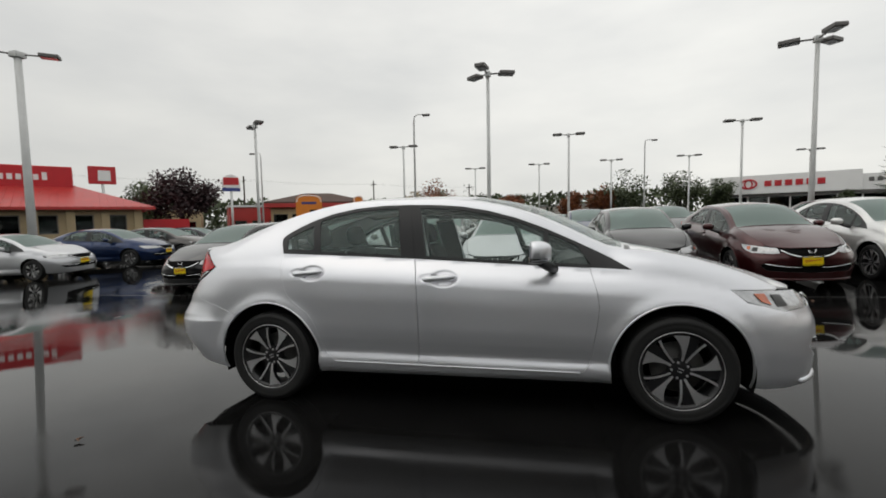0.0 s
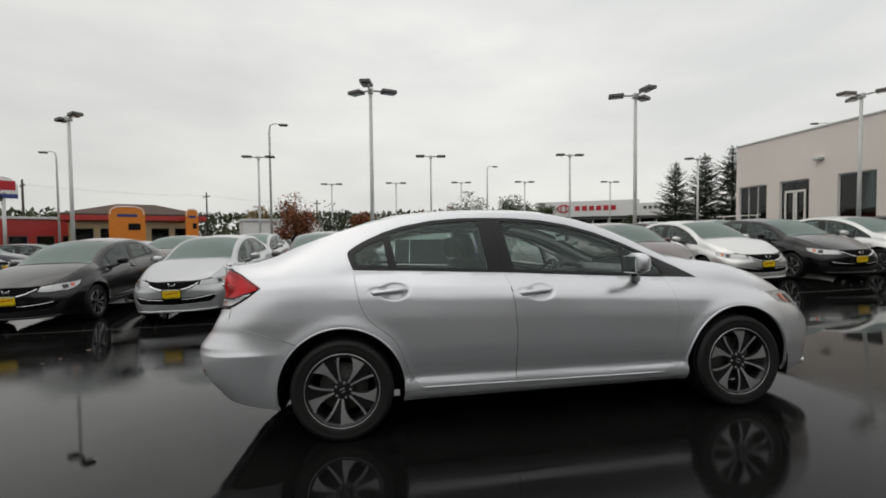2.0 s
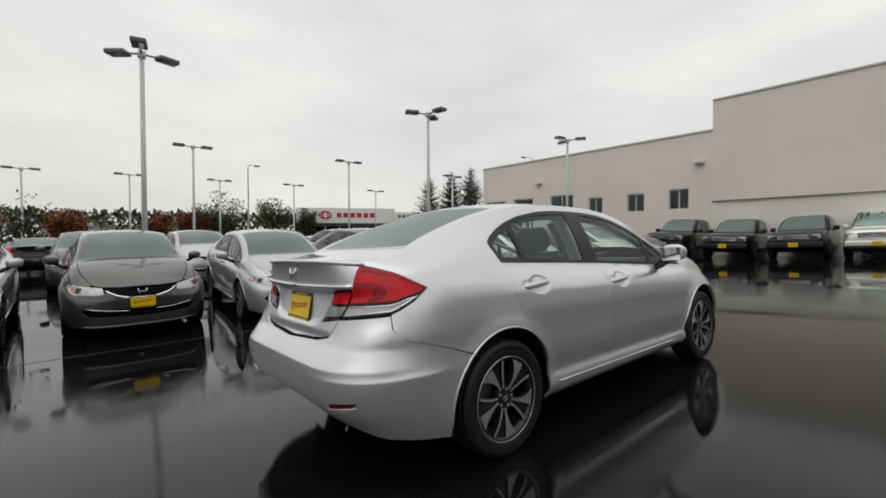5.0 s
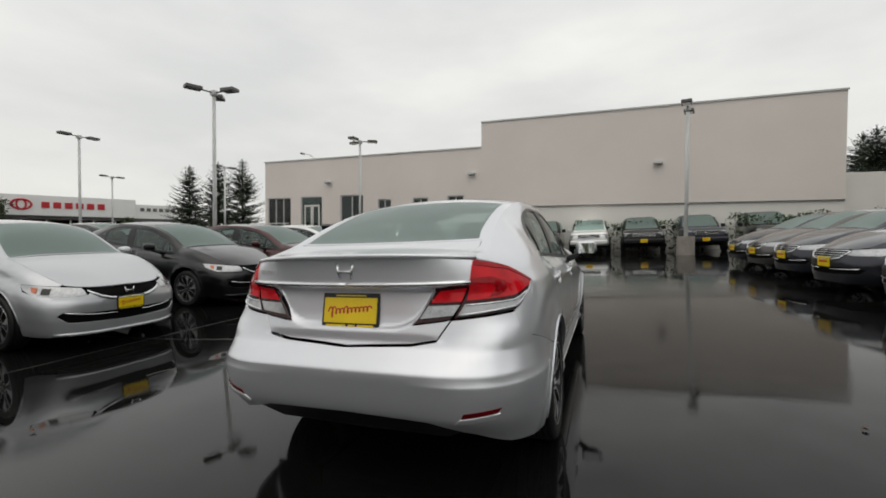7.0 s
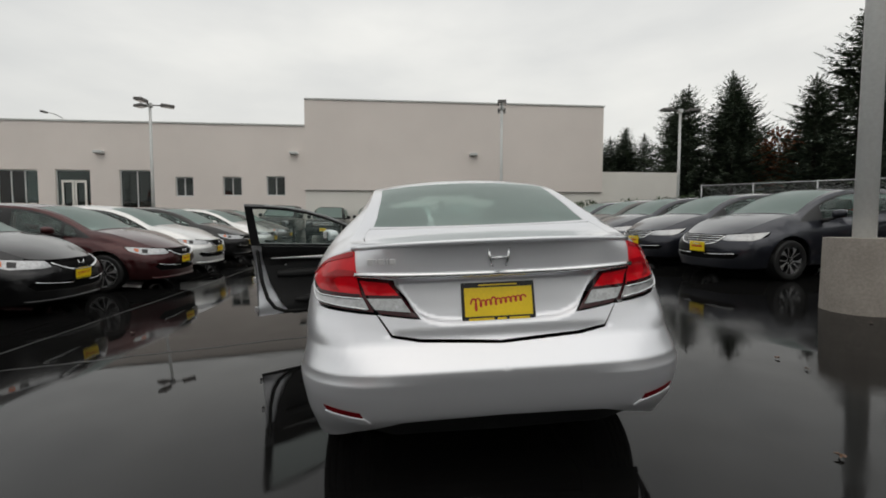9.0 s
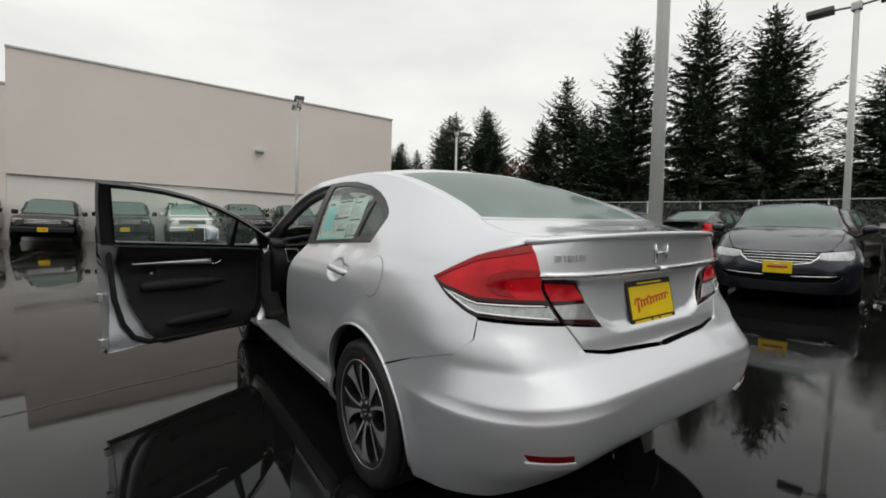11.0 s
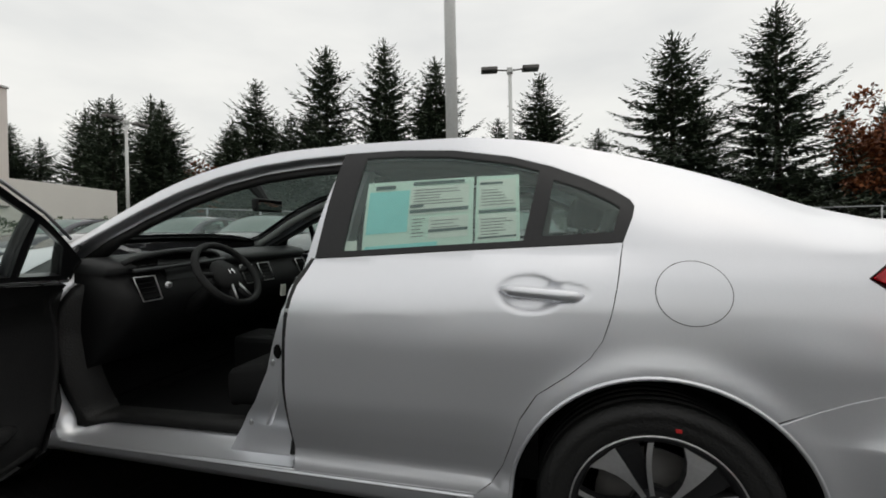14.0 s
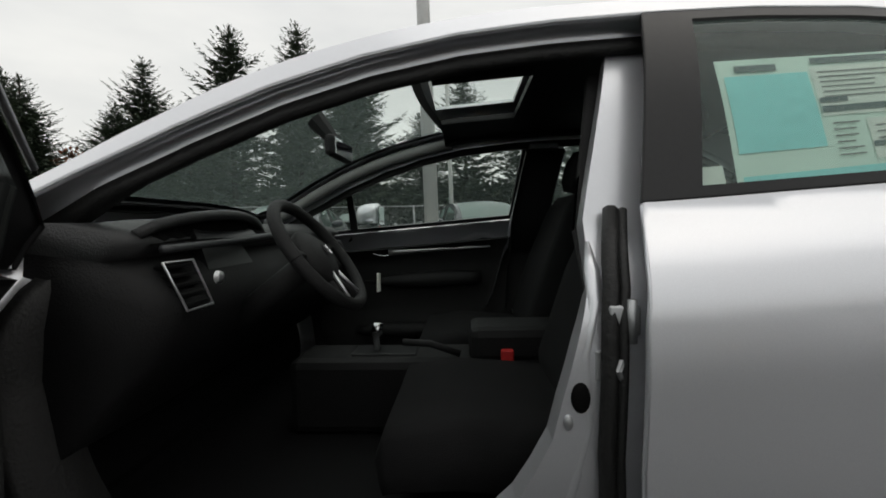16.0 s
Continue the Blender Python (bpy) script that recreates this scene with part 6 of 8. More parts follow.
# ---- more cars ----
def build_lite_sedan(name, color, label, bars=False, group=""):
    """The same saloon with closed doors and a simple cabin, for rows further off."""
    car = thing(name, label, "car", group)
    S = SKIN.S
    st = 0.09

    def add(nm, regions, mat, paint=False, parent=None, lbl="", sides=(1.0, -1.0), step=st, thick=0.012, lift=0.0):
        p = blank()
        for fn, poly, holes in regions:
            patch(p, fn, poly, holes, step, thick, lift, sides=sides if fn is not top_sheet else (1.0,))
        return sheet_part(nm, p, mat, parent or car, lbl, color if paint else None)

    wind_in = [(min(x, 1.118 - 0.06 * (w / 0.7) ** 2), w) for x, w in WIND]
    roof = strip_v((lambda v: 1.13 - 0.06 * v * v, 1.0)) + strip_v((lambda v: -1.80 + 0.07 * v * v, 1.0))[::-1]
    dlo = dense(BELT[:-1] + [BELT[-1]] + DLO_TOP[1:] + [BELT[0]], 0.06)[:-1]
    panes = [PANES["front"], PANES["rear"], PANES["quarter"]]
    deck = strip_v((deck_x, 0.985), 24) + strip_v((lambda v: -1.815 + 0.07 * v * v, 0.985))[::-1]
    hood_line = strip_v((nose_x, 0.985), 24) + strip_v((lambda v: 1.165 - 0.06 * v * v, 0.985))[::-1]
    add("body", [(S, flank_outline(), [dlo]), (top_sheet, dense(roof + roof[:1], 0.08)[:-1], [wind_in, REARG]), (top_sheet, dense(deck + deck[:1], 0.08)[:-1], [])], M["paint"], True)
    add("hood", [(top_sheet, dense(hood_line + hood_line[:1], 0.08)[:-1], [])], M["paint"], True)
    add("windshield", [(top_sheet, wind_in, [])], M["wet_glass"], lift=-0.004)
    add("rear_window", [(top_sheet, REARG, [])], M["wet_glass"], lift=-0.004)
    add("window_frame", [(S, dlo, panes)], M["trim"], lift=-0.002)
    for s in (1.0, -1.0):
        for pn in panes:
            add("side_window", [(S, pn, [])], M["glass"], sides=(s,), lift=-0.008)
    face = outline([("r", 0.0, 0.69), ("r", 0.331, 0.707), ("r", 0.445, 0.728), ("r", 0.503, 0.812), ("r", 0.596, 0.95), ("r", 0.596, 1.074), ("r", 0.0, 1.098)], 0.06)
    add("trunk_lid", [(S, face, [])], M["paint"], True)
    bump = outline([("r", 0.0, 0.28), ("r", 0.60, 0.28), (-1.83, 0.237), (-1.707, SILL)] + arch(-1.335, 0.385, 195, 131, 8) + [(-1.743, 0.668), (-1.944, 0.728), (-1.985, 0.78), (-1.982, 0.838), ("r", 0.505, 0.812), ("r", 0.445, 0.724), ("r", 0.331, 0.703), ("r", 0.0, 0.686)], 0.06)
    add("rear_bumper", [(S, bump, [])], M["paint"], True)
    gl = [("f", 0.0, 0.575), ("f", 0.20, 0.585), ("f", 0.31, 0.62), ("f", 0.39, 0.675)]
    nose = outline([("f", 0.0, 0.455)] + gl + [("f", 0.41, 0.655), ("f", 0.50, 0.640), (1.915, 0.640), (1.80, 0.675), (1.70, 0.70), (1.72, 0.60)] + arch(1.335, 0.385, 32, -15, 8) + [(1.95, 0.195), ("f", 0.62, 0.20), ("f", 0.0, 0.21), ("f", 0.0, 0.335), ("f", 0.58, 0.355), ("f", 0.66, 0.43), ("f", 0.40, 0.46)], 0.06)
    fb = add("front_bumper", [(S, nose, [])], M["paint"], True)
    add("lower_intake", [(S, outline([("f", 0.0, 0.455), ("f", 0.62, 0.475), ("f", 0.66, 0.43), ("f", 0.58, 0.355), ("f", 0.0, 0.335)], 0.06), [])], M["mesh_black"], parent=fb, lift=-0.03)
    add("grille", [(S, outline(gl + [("f", 0.395, 0.72), ("f", 0.0, 0.735)], 0.05), [])], M["mesh_black"], parent=fb, lift=-0.02)
    bm = bmesh.new()
    front_chrome(bm, bars)
    part("grille_surround", bm, M["chrome"], fb, "chrome grille surround", True)
    for s in (1.0, -1.0):
        add("headlight", [(S, outline([("f", 0.415, 0.66), ("f", 0.50, 0.643), (1.912, 0.643), (1.80, 0.678), (1.625, 0.772), (1.94, 0.747), ("f", 0.43, 0.735)], 0.05), [])], M["clear_lens"], sides=(s,), lift=-0.003)
        add("tail_light", [(S, outline([("r", 0.594, 1.070), (-1.93, 1.032), (-1.806, 0.956), (-1.978, 0.848), ("r", 0.40, 0.80), ("r", 0.585, 0.955)], 0.05), [])], M["red_lens"], sides=(s,), lift=-0.002)
        side_mirror(car, s, color)
        for x in (-1.335, 1.335):
            tyre = new("wheel", WHEEL["tyre"])
            tyre.parent = car
            tyre.matrix_basis = pose(x, s * 0.762, 0.315, 0, 0, 180 if s > 0 else 0) @ pose(0, 0, 0, 0, 31 * x, 0)
            for k in ("rim", "spoke_finish"):
                o = new(k, WHEEL[k])
                o.parent = tyre
    bm = bmesh.new()
    box(bm, -2.05, 2.05, -0.60, 0.60, 0.24, 0.55)
    box(bm, -0.93, 0.93, -0.80, 0.80, 0.24, 0.60)
    box(bm, 0.62, 1.0, -0.68, 0.68, 0.60, 0.96)
    for y in (-0.37, 0.37):
        for x in (-0.30, -1.05):
            box(bm, x - 0.08, x + 0.06, y - 0.24, y + 0.24, 0.5, 1.05, 0.04)
            box(bm, x - 0.08, x + 0.02, y - 0.12, y + 0.12, 1.06, 1.24, 0.03)
    part("cabin", bm, M["lining"], car, "dark cabin with seats")
    dealer_plate_plain(fb, 2.262, 0.535)
    return car


def front_chrome(bm, bars):
    S = SKIN.S
    for s in (1, -1):
        path = [(0.0, 0.592), (0.12, 0.594), (0.20, 0.602), (0.29, 0.632), (0.36, 0.672), (0.40, 0.705)]
        if bars:
            path = [(0.0, 0.575), (0.2, 0.578), (0.33, 0.60), (0.40, 0.66), (0.43, 0.715)]
        pts = [(float(S(SKIN.q_front(y, z), z)[0]) + 0.004, s * y, z) for y, z in path]
        tube(bm, pts, 0.019 if not bars else 0.013, 6)
        if bars:
            for z, y1 in ((0.612, 0.33), (0.648, 0.37), (0.684, 0.39), (0.718, 0.40)):
                pts = [(float(S(SKIN.q_front(y1 * i / 5, z), z)[0]) + 0.002, s * y1 * i / 5, z) for i in range(6)]
                tube(bm, pts, 0.009, 6)
        pts = [(float(S(SKIN.q_front(y, 0.43), 0.43)[0]), s * y, 0.42 + 0.05 * y * y) for y in (0.14, 0.26, 0.38, 0.5, 0.6)]
        tube(bm, pts, 0.009, 6)


def dealer_plate_plain(parent, x, z):
    bm = bmesh.new()
    box(bm, x - 0.006, x + 0.004, -0.155, 0.155, z - 0.08, z + 0.08, 0.003)
    p = part("plate", bm, M["yellow"], parent, "yellow dealer plate")
    bm = bmesh.new()
    box(bm, x + 0.004, x + 0.0065, -0.11, 0.11, z - 0.012, z + 0.016, 0, None)
    part("script", bm, M["red_ink"], p)


def build_suv(name, color, label, pickup=False, group=""):
    """A tall truck or wagon: bonnet, cabin and box or bed, with its grille, lamps, glass and wheels."""
    car = thing(name, label, "truck" if pickup else "car", group)
    W = 0.97

    def loft(bm, rows, n=20):
        rings = []
        for x, zb, zt, wb, wt in rows:
            ring = []
            for k in range(n):
                a = 2 * math.pi * (k + 0.5) / n
                c, sn = math.cos(a), math.sin(a)
                yy = math.copysign(abs(c) ** 0.28, c)
                zz = math.copysign(abs(sn) ** 0.28, sn)
                f = (zz + 1) / 2
                ring.append(bm.verts.new((x, yy * (wb + (wt - wb) * f), zb + (zt - zb) * f)))
            rings.append(ring)
        for a, b in zip(rings, rings[1:]):
            for k in range(n):
                bm.faces.new((a[k], a[(k + 1) % n], b[(k + 1) % n], b[k]))
        bm.faces.new(rings[0][::-1])
        bm.faces.new(rings[-1])
        bmesh.ops.recalc_face_normals(bm, faces=bm.faces)

    bm = bmesh.new()
    loft(bm, [(2.5, 0.50, 0.95, 0.80, 0.74), (2.42, 0.42, 1.08, 0.93, 0.84), (2.2, 0.40, 1.14, W, 0.9), (1.1, 0.38, 1.18, W, 0.93), (0.9, 0.38, 1.18, W, 0.93), (-2.3, 0.38, 1.16, W, 0.95), (-2.45, 0.48, 1.10, 0.93, 0.9)])
    body = part("body", bm, M["paint"], car, "", True)
    body.color = (*color, 1)
    bm = bmesh.new()
    end = -0.75 if pickup else -2.30
    loft(bm, [(1.15, 1.12, 1.17, 0.88, 0.80), (0.35, 1.12, 1.74, 0.90, 0.70), (0.1, 1.12, 1.80, 0.90, 0.72), (end + 0.5, 1.12, 1.80, 0.90, 0.72), (end + 0.1, 1.12, 1.74, 0.90, 0.72), (end, 1.12, 1.60, 0.88, 0.74)])
    cab = part("cabin", bm, M["paint"], car, "", True)
    cab.color = (*color, 1)

    def slab(nm, pts, mat, lbl="", par=None, off=0.006):
        bmx = bmesh.new()
        p = [Vector(q) for q in pts]
        n = (p[1] - p[0]).cross(p[2] - p[0]).normalized()
        a, b = [bmx.verts.new(q + n * off) for q in p], [bmx.verts.new(q - n * 0.02) for q in p]
        bmx.faces.new(a)
        bmx.faces.new(b[::-1])
        for k in range(len(p)):
            bmx.faces.new((a[k], b[k], b[(k + 1) % len(p)], a[(k + 1) % len(p)]))
        return part(nm, bmx, mat, par or car, lbl)

    slab("windshield", [(1.09, -0.76, 1.20), (1.09, 0.76, 1.20), (0.37, 0.64, 1.72), (0.37, -0.64, 1.72)], M["wet_glass"], off=0.03)
    for s in (1, -1):
        xs = [(0.75, -0.02), (-0.08, end + 0.25 if pickup else -0.95)] + ([] if pickup else [(-1.02, -2.0)])
        for a, b in xs:
            q = [(a, s * 0.888, 1.24), (b, s * 0.888, 1.24), (b, s * 0.775, 1.66), (min(a, 0.30) if a > 0.3 else a, s * 0.775, 1.66)]
            slab("side_window", q if s < 0 else q[::-1], M["glass"], off=0.022)
        bm = bmesh.new()
        box(bm, 2.34, 2.485, min(s * 0.55, s * 0.86), max(s * 0.55, s * 0.86), 0.82, 1.0, 0.03)
        part("headlight", bm, M["clear_lens"], car, "clear headlight")
        bm = bmesh.new()
        box(bm, 0.62, 0.80, min(s * 0.97, s * 1.16), max(s * 0.97, s * 1.16), 1.14, 1.32, 0.04)
        mm = part("mirror", bm, M["paint"], car)
        mm.color = (*color, 1)
        for x in (1.55, -1.45):
            bm = bmesh.new()
            pa = [[bm.verts.new((x + 0.43 * math.cos(radians(a)), s * yy, 0.37 + 0.43 * math.sin(radians(a)))) for a in range(-10, 191, 10)] for yy in (0.985, 0.5)]
            bm.faces.new(pa[0])
            for i in range(len(pa[0]) - 1):
                bm.faces.new((pa[0][i], pa[0][i + 1], pa[1][i + 1], pa[1][i]))
            part("wheel_arch", bm, M["dark"], car)
            tyre = new("wheel", WHEEL["tyre"])
            tyre.parent = car
            tyre.matrix_basis = pose(x, s * 0.90, 0.37, 0, 0, 180 if s > 0 else 0) @ Matrix.Diagonal((1.18, 1.1, 1.18, 1))
            for k in ("rim", "spoke_finish"):
                o = new(k, WHEEL[k])
                o.parent = tyre
    bm = bmesh.new()
    box(bm, 2.44, 2.505, -0.53, 0.53, 0.80, 1.0, 0.02)
    gr = part("grille", bm, M["trim"], car, "dark grille with bright bars")
    for z in (0.84, 0.90, 0.96):
        bm = bmesh.new()
        box(bm, 2.50, 2.52, -0.52, 0.52, z - 0.014, z + 0.014, 0.005)
        part("grille_bar", bm, M["chrome"], gr)
    bm = bmesh.new()
    box(bm, 2.40, 2.56, -0.90, 0.90, 0.48, 0.70, 0.05)
    bp = part("front_bumper", bm, M["trim"] if pickup else M["paint"], car)
    bp.color = (*color, 1)
    dealer_plate_plain(bp, 2.568, 0.60)
    if pickup:
        bm = bmesh.new()
        box(bm, -2.35, -0.85, -0.84, 0.84, 1.165, 1.18)
        part("bed_liner", bm, M["dark"], car, "black bed liner")
    bm = bmesh.new()
    box(bm, -2.2, 2.2, -0.6, 0.6, 0.3, 0.5)
    part("chassis", bm, M["dark"], car)
    return car


def painted(car, color, label):
    """Gives a copied car its own paint and label."""
    car["label"] = label
    for o in car.children_recursive:
        if o.type == "MESH" and o.data.materials and o.data.materials[0] == M["paint"]:
            o.color = (*color, 1)
    return car


BLACK, GREY, WHITE, MAROON, BLUE, NAVY, LIGHT = (0.012, 0.012, 0.013), (0.085, 0.08, 0.076), (0.75, 0.75, 0.74), (0.05, 0.008, 0.009), (0.007, 0.022, 0.075), (0.03, 0.032, 0.042), (0.52, 0.53, 0.55)
WORDS = {BLACK: "black", GREY: "warm grey", WHITE: "white", MAROON: "maroon", BLUE: "dark blue", NAVY: "slate grey", LIGHT: "silver"}
near_sedan = build_sedan("sedan", LIGHT, "silver sedan with closed doors parked in a row", group="sedans in the front row")
ROW = [(-7.42, 6.75, BLACK), (-4.79, 6.74, LIGHT), (-2.50, 7.0, GREY), (-0.20, 6.55, LIGHT), (2.53, 7.15, BLACK), (4.75, 6.85, MAROON), (7.15, 7.2, WHITE), (9.6, 7.3, BLACK), (12.1, 7.3, WHITE), (14.6, 7.4, GREY)]
for k, (x, y, c) in enumerate(ROW):
    m = on_lot(x, y, (-86.5, -88.3, -89, -92.5)[k] if k < 4 else -90)
    car = near_sedan if k == 0 else copy_thing(near_sedan, m)
    car.matrix_basis = m
    painted(car, c, WORDS[c] + " sedan with a yellow dealer plate parked on wet asphalt")
lite = build_lite_sedan("sedan", LIGHT, "silver sedan parked further back on the lot", group="sedans parked behind")
first_lite = True


def put_lite(x, y, turn, c, src=None, where="parked further back on the lot"):
    global first_lite
    m = on_lot(x, y, turn)
    if src is None and first_lite:
        car, first_lite = lite, False
        car.matrix_basis = m
    else:
        car = copy_thing(src or lite, m)
    return painted(car, c, WORDS[c] + " sedan " + where)


rnd = random.Random(4)
SHADES = [GREY, BLACK, WHITE, LIGHT, GREY, MAROON, BLUE, LIGHT, WHITE, BLACK]
for k, x in enumerate([-10.5 + 2.5 * i for i in range(11)]):
    put_lite(x + rnd.uniform(-0.1, 0.1), 12.4 + rnd.uniform(-0.2, 0.2), -89, SHADES[(k * 3 + 1) % 10])
for k, (x, y, c) in enumerate([(-16.0, 7.0, LIGHT), (-15.9, 10.1, BLUE), (-16.5, 13.1, GREY), (-17.4, 15.9, NAVY), (-17.3, 19.0, BLACK), (-17.0, 22.0, GREY), (-23.0, 17.5, BLACK), (-22.6, 20.6, LIGHT), (-22.4, 23.6, GREY), (-21.8, 26.6, NAVY), (-28.5, 20.0, MAROON), (-28.0, 24.0, BLACK)]):
    put_lite(x, y, 11, c, None, "parked askew at the edge of the lot")
for r, (y0, turn) in enumerate(((20.5, 91), (25.8, -89), (35.0, -89), (46.0, -90))):
    for k, x in enumerate([-16 + 2.9 * i for i in range(11 + r)]):
        if rnd.random() < 0.86:
            put_lite(x + rnd.uniform(-0.2, 0.2) + r * 2, y0 + rnd.uniform(-0.4, 0.4), turn, SHADES[rnd.randrange(10)])
dark_sedan = build_lite_sedan("sedan", NAVY, "slate grey sedan with a barred chrome grille", True, group="dark sedans facing the lane")
for k, (x, y, c) in enumerate([(-3.12, -5.43, NAVY), (-0.84, -5.3, NAVY), (3.08, -4.52, NAVY), (5.08, -4.48, NAVY), (7.28, -4.58, NAVY), (9.28, -4.58, GREY), (11.38, -4.63, NAVY)]):
    turn = (90, 104, 97, 98, 98, 98, 98)[k]                                # nose points; the cars stand back from them
    m = on_lot(x - 2.27 * math.cos(radians(turn)), y - 2.27 * math.sin(radians(turn)), turn)
    car = dark_sedan if k == 0 else copy_thing(dark_sedan, m)
    car.matrix_basis = m
    painted(car, c, WORDS[c] + " sedan with a barred chrome grille facing the lane")
for k, (x, c) in enumerate([(-5.5, LIGHT), (-2.6, WHITE), (0.6, GREY), (3.4, BLACK), (6.3, NAVY), (9.0, LIGHT)]):
    put_lite(x, -13.2, -88, c, None, "parked behind the dark sedans")
truck = build_suv("pickup_truck", BLACK, "black pickup truck with a yellow plate before the building", True, "trucks before the building")
wagon = build_suv("sport_utility_car", WHITE, "white sport utility car parked before the building", False, "trucks before the building")
for k, (x, y, c, src) in enumerate([(21.3, 4.6, BLACK, truck), (21.4, 2.1, BLACK, truck), (21.5, -0.3, WHITE, wagon), (21.6, -2.8, BLACK, wagon), (21.6, -5.4, NAVY, wagon), (21.5, -8.2, BLACK, wagon), (21.3, 7.2, BLACK, wagon)]):
    m = on_lot(x, y, 180)
    car = src if k in (0, 2) else copy_thing(src, m)
    car.matrix_basis = m
    painted(car, c, WORDS[c] + (" pickup truck" if src is truck else " sport utility car") + " parked nose out before the building")


# ---- the large building ----
FX = 22.1


def wall_with_openings(name, x, y0, y1, z0, z1, holes, mat, label, depth=0.3):
    """A wall facing -x from y0 to y1, with rectangular openings (ya, yb, za, zb) right through it."""
    bm = bmesh.new()
    ys = sorted({y0, y1, *[h[0] for h in holes], *[h[1] for h in holes]})
    zs = sorted({z0, z1, *[h[2] for h in holes], *[h[3] for h in holes]})
    for a, b in zip(ys, ys[1:]):
        for c, d in zip(zs, zs[1:]):
            my, mz = (a + b) / 2, (c + d) / 2
            if any(h[0] < my < h[1] and h[2] < mz < h[3] for h in holes):
                continue
            for xx in (x, x + depth):
                bm.faces.new([bm.verts.new((xx, yy, zz)) for yy, zz in ((a, c), (a, d), (b, d), (b, c))])
    for ya, yb, za, zb in holes + [(y0, y1, z0, z1)]:
        for p, q in (((ya, za), (yb, za)), ((yb, za), (yb, zb)), ((yb, zb), (ya, zb)), ((ya, zb), (ya, za))):
            bm.faces.new([bm.verts.new((xx, yy, zz)) for xx, (yy, zz) in ((x, p), (x, q), (x + depth, q), (x + depth, p))])
    bmesh.ops.remove_doubles(bm, verts=bm.verts, dist=1e-4)
    bmesh.ops.recalc_face_normals(bm, faces=bm.faces)
    return bm


WINDOWS = [(20.56, 22.67, 1.55, 4.10), (17.84, 19.66, 1.2, 4.12), (14.49, 16.31, 1.5, 4.14), (12.36, 13.34, 2.69, 3.79), (9.71, 10.76, 2.75, 3.82), (7.29, 8.35, 2.77, 3.88)]
store = thing("building", "beige stucco commercial building with a taller windowless end", "building")
bm = wall_with_openings("wall", FX, 6.15, 22.9, -1.5, 6.75, WINDOWS, M["stucco"], "")
part("wall", bm, M["stucco"], store, "beige stucco wall")
bm = bmesh.new()
box(bm, FX, FX + 0.3, -11.6, 6.146, -1.5, 3.08)
part("lower_wall", bm, M["white_wall"], store, "off-white lower wall")
bm = bmesh.new()
box(bm, FX - 0.10, FX + 0.3, -11.6, 6.146, 3.08, 8.24)
part("upper_wall", bm, M["stucco"], store, "beige stucco upper wall")
bm = bmesh.new()
box(bm, FX - 0.105, FX - 0.10 + 0.0, -11.6, 6.146, 3.08, 3.12)
part("wall_ledge", bm, M["fixture"], store)
bm = bmesh.new()
box(bm, FX + 0.304, 60, 22.6, 22.9, -1.5, 6.75)
box(bm, FX + 0.304, 60, -11.6, -11.3, -1.5, 8.24)
part("side_wall", bm, M["stucco"], store)
bm = bmesh.new()
box(bm, FX + 0.3, 60, 6.15, 22.6, 6.3, 6.4)
box(bm, FX + 0.3, 60, -11.3, 6.15, 7.8, 7.9)
part("roof", bm, M["fixture"], store)
for ya, yb, z in ((6.15, 22.95, 6.75), (-11.65, 6.15, 8.24)):
    bm = bmesh.new()
    box(bm, FX - (0.16 if z > 8 else 0.06), FX + 0.36, ya, yb, z, z + 0.09, 0.01)
    part("parapet_cap", bm, M["pole"], store, "grey metal coping")
for k, (ya, yb, za, zb) in enumerate(WINDOWS):
    bm = bmesh.new()
    t = 0.06
    xs = (FX + 0.08, FX + 0.16)
    for q in ((ya, ya + t, za, zb), (yb - t, yb, za, zb), (ya + t, yb - t, za, za + t), (ya + t, yb - t, zb - t, zb)):
        box(bm, *xs, *q)
    if k != 1:
        for j in range(1, 3 if k == 0 else 2):
            yy = ya + (yb - ya) * j / (3 if k == 0 else 2)
            box(bm, *xs, yy - t / 2, yy + t / 2, za + t, zb - t)
    wf = part("window", bm, M["pole"], store, "grey metal window")
    bm = bmesh.new()
    box(bm, FX + 0.11, FX + 0.125, ya + t, yb - t, za + t, zb - t)
    part("pane", bm, M["pane"], wf)
bm = bmesh.new()
for ya, yb in ((18.08, 18.70), (18.74, 19.38)):
    for q in ((ya, ya + 0.10, 1.25, 3.55), (yb - 0.10, yb, 1.25, 3.55), (ya + 0.1, yb - 0.1, 1.25, 1.5), (ya + 0.1, yb - 0.1, 3.42, 3.55)):
        box(bm, FX + 0.04, FX + 0.079, *q)
part("entrance_door", bm, M["white_wall"], store, "white framed glass double door")
for y, z in ((17.25, 5.1), (6.75, 5.2), (-3.62, 5.27)):
    bm = bmesh.new()
    dx = 0.1 if y < 6 else 0
    box(bm, FX - 0.32 - dx, FX - dx, y - 0.22, y + 0.22, z - 0.08, z + 0.06, 0.02)
    part("wall_lamp", bm, M["pole"], store, "grey wall-mounted lamp")
bm = bmesh.new()
box(bm, FX + 3.2, FX + 3.4, 6.5, 22.3, 0.4, 6.2)
box(bm, FX + 0.4, FX + 3.2, 6.5, 22.3, 0.9, 1.0)
part("inner_room", bm, M["white_wall"], store, "dim pale interior")
bm = bmesh.new()
for i in range(9):
    box(bm, FX + 1.0, FX + 2.4, 7.5 + 1.7 * i, 8.3 + 1.7 * i, 1.0, 1.9 + 0.3 * (i % 3), 0.05)
part("shop_fittings", bm, M["fixture"], store)
bm = bmesh.new()
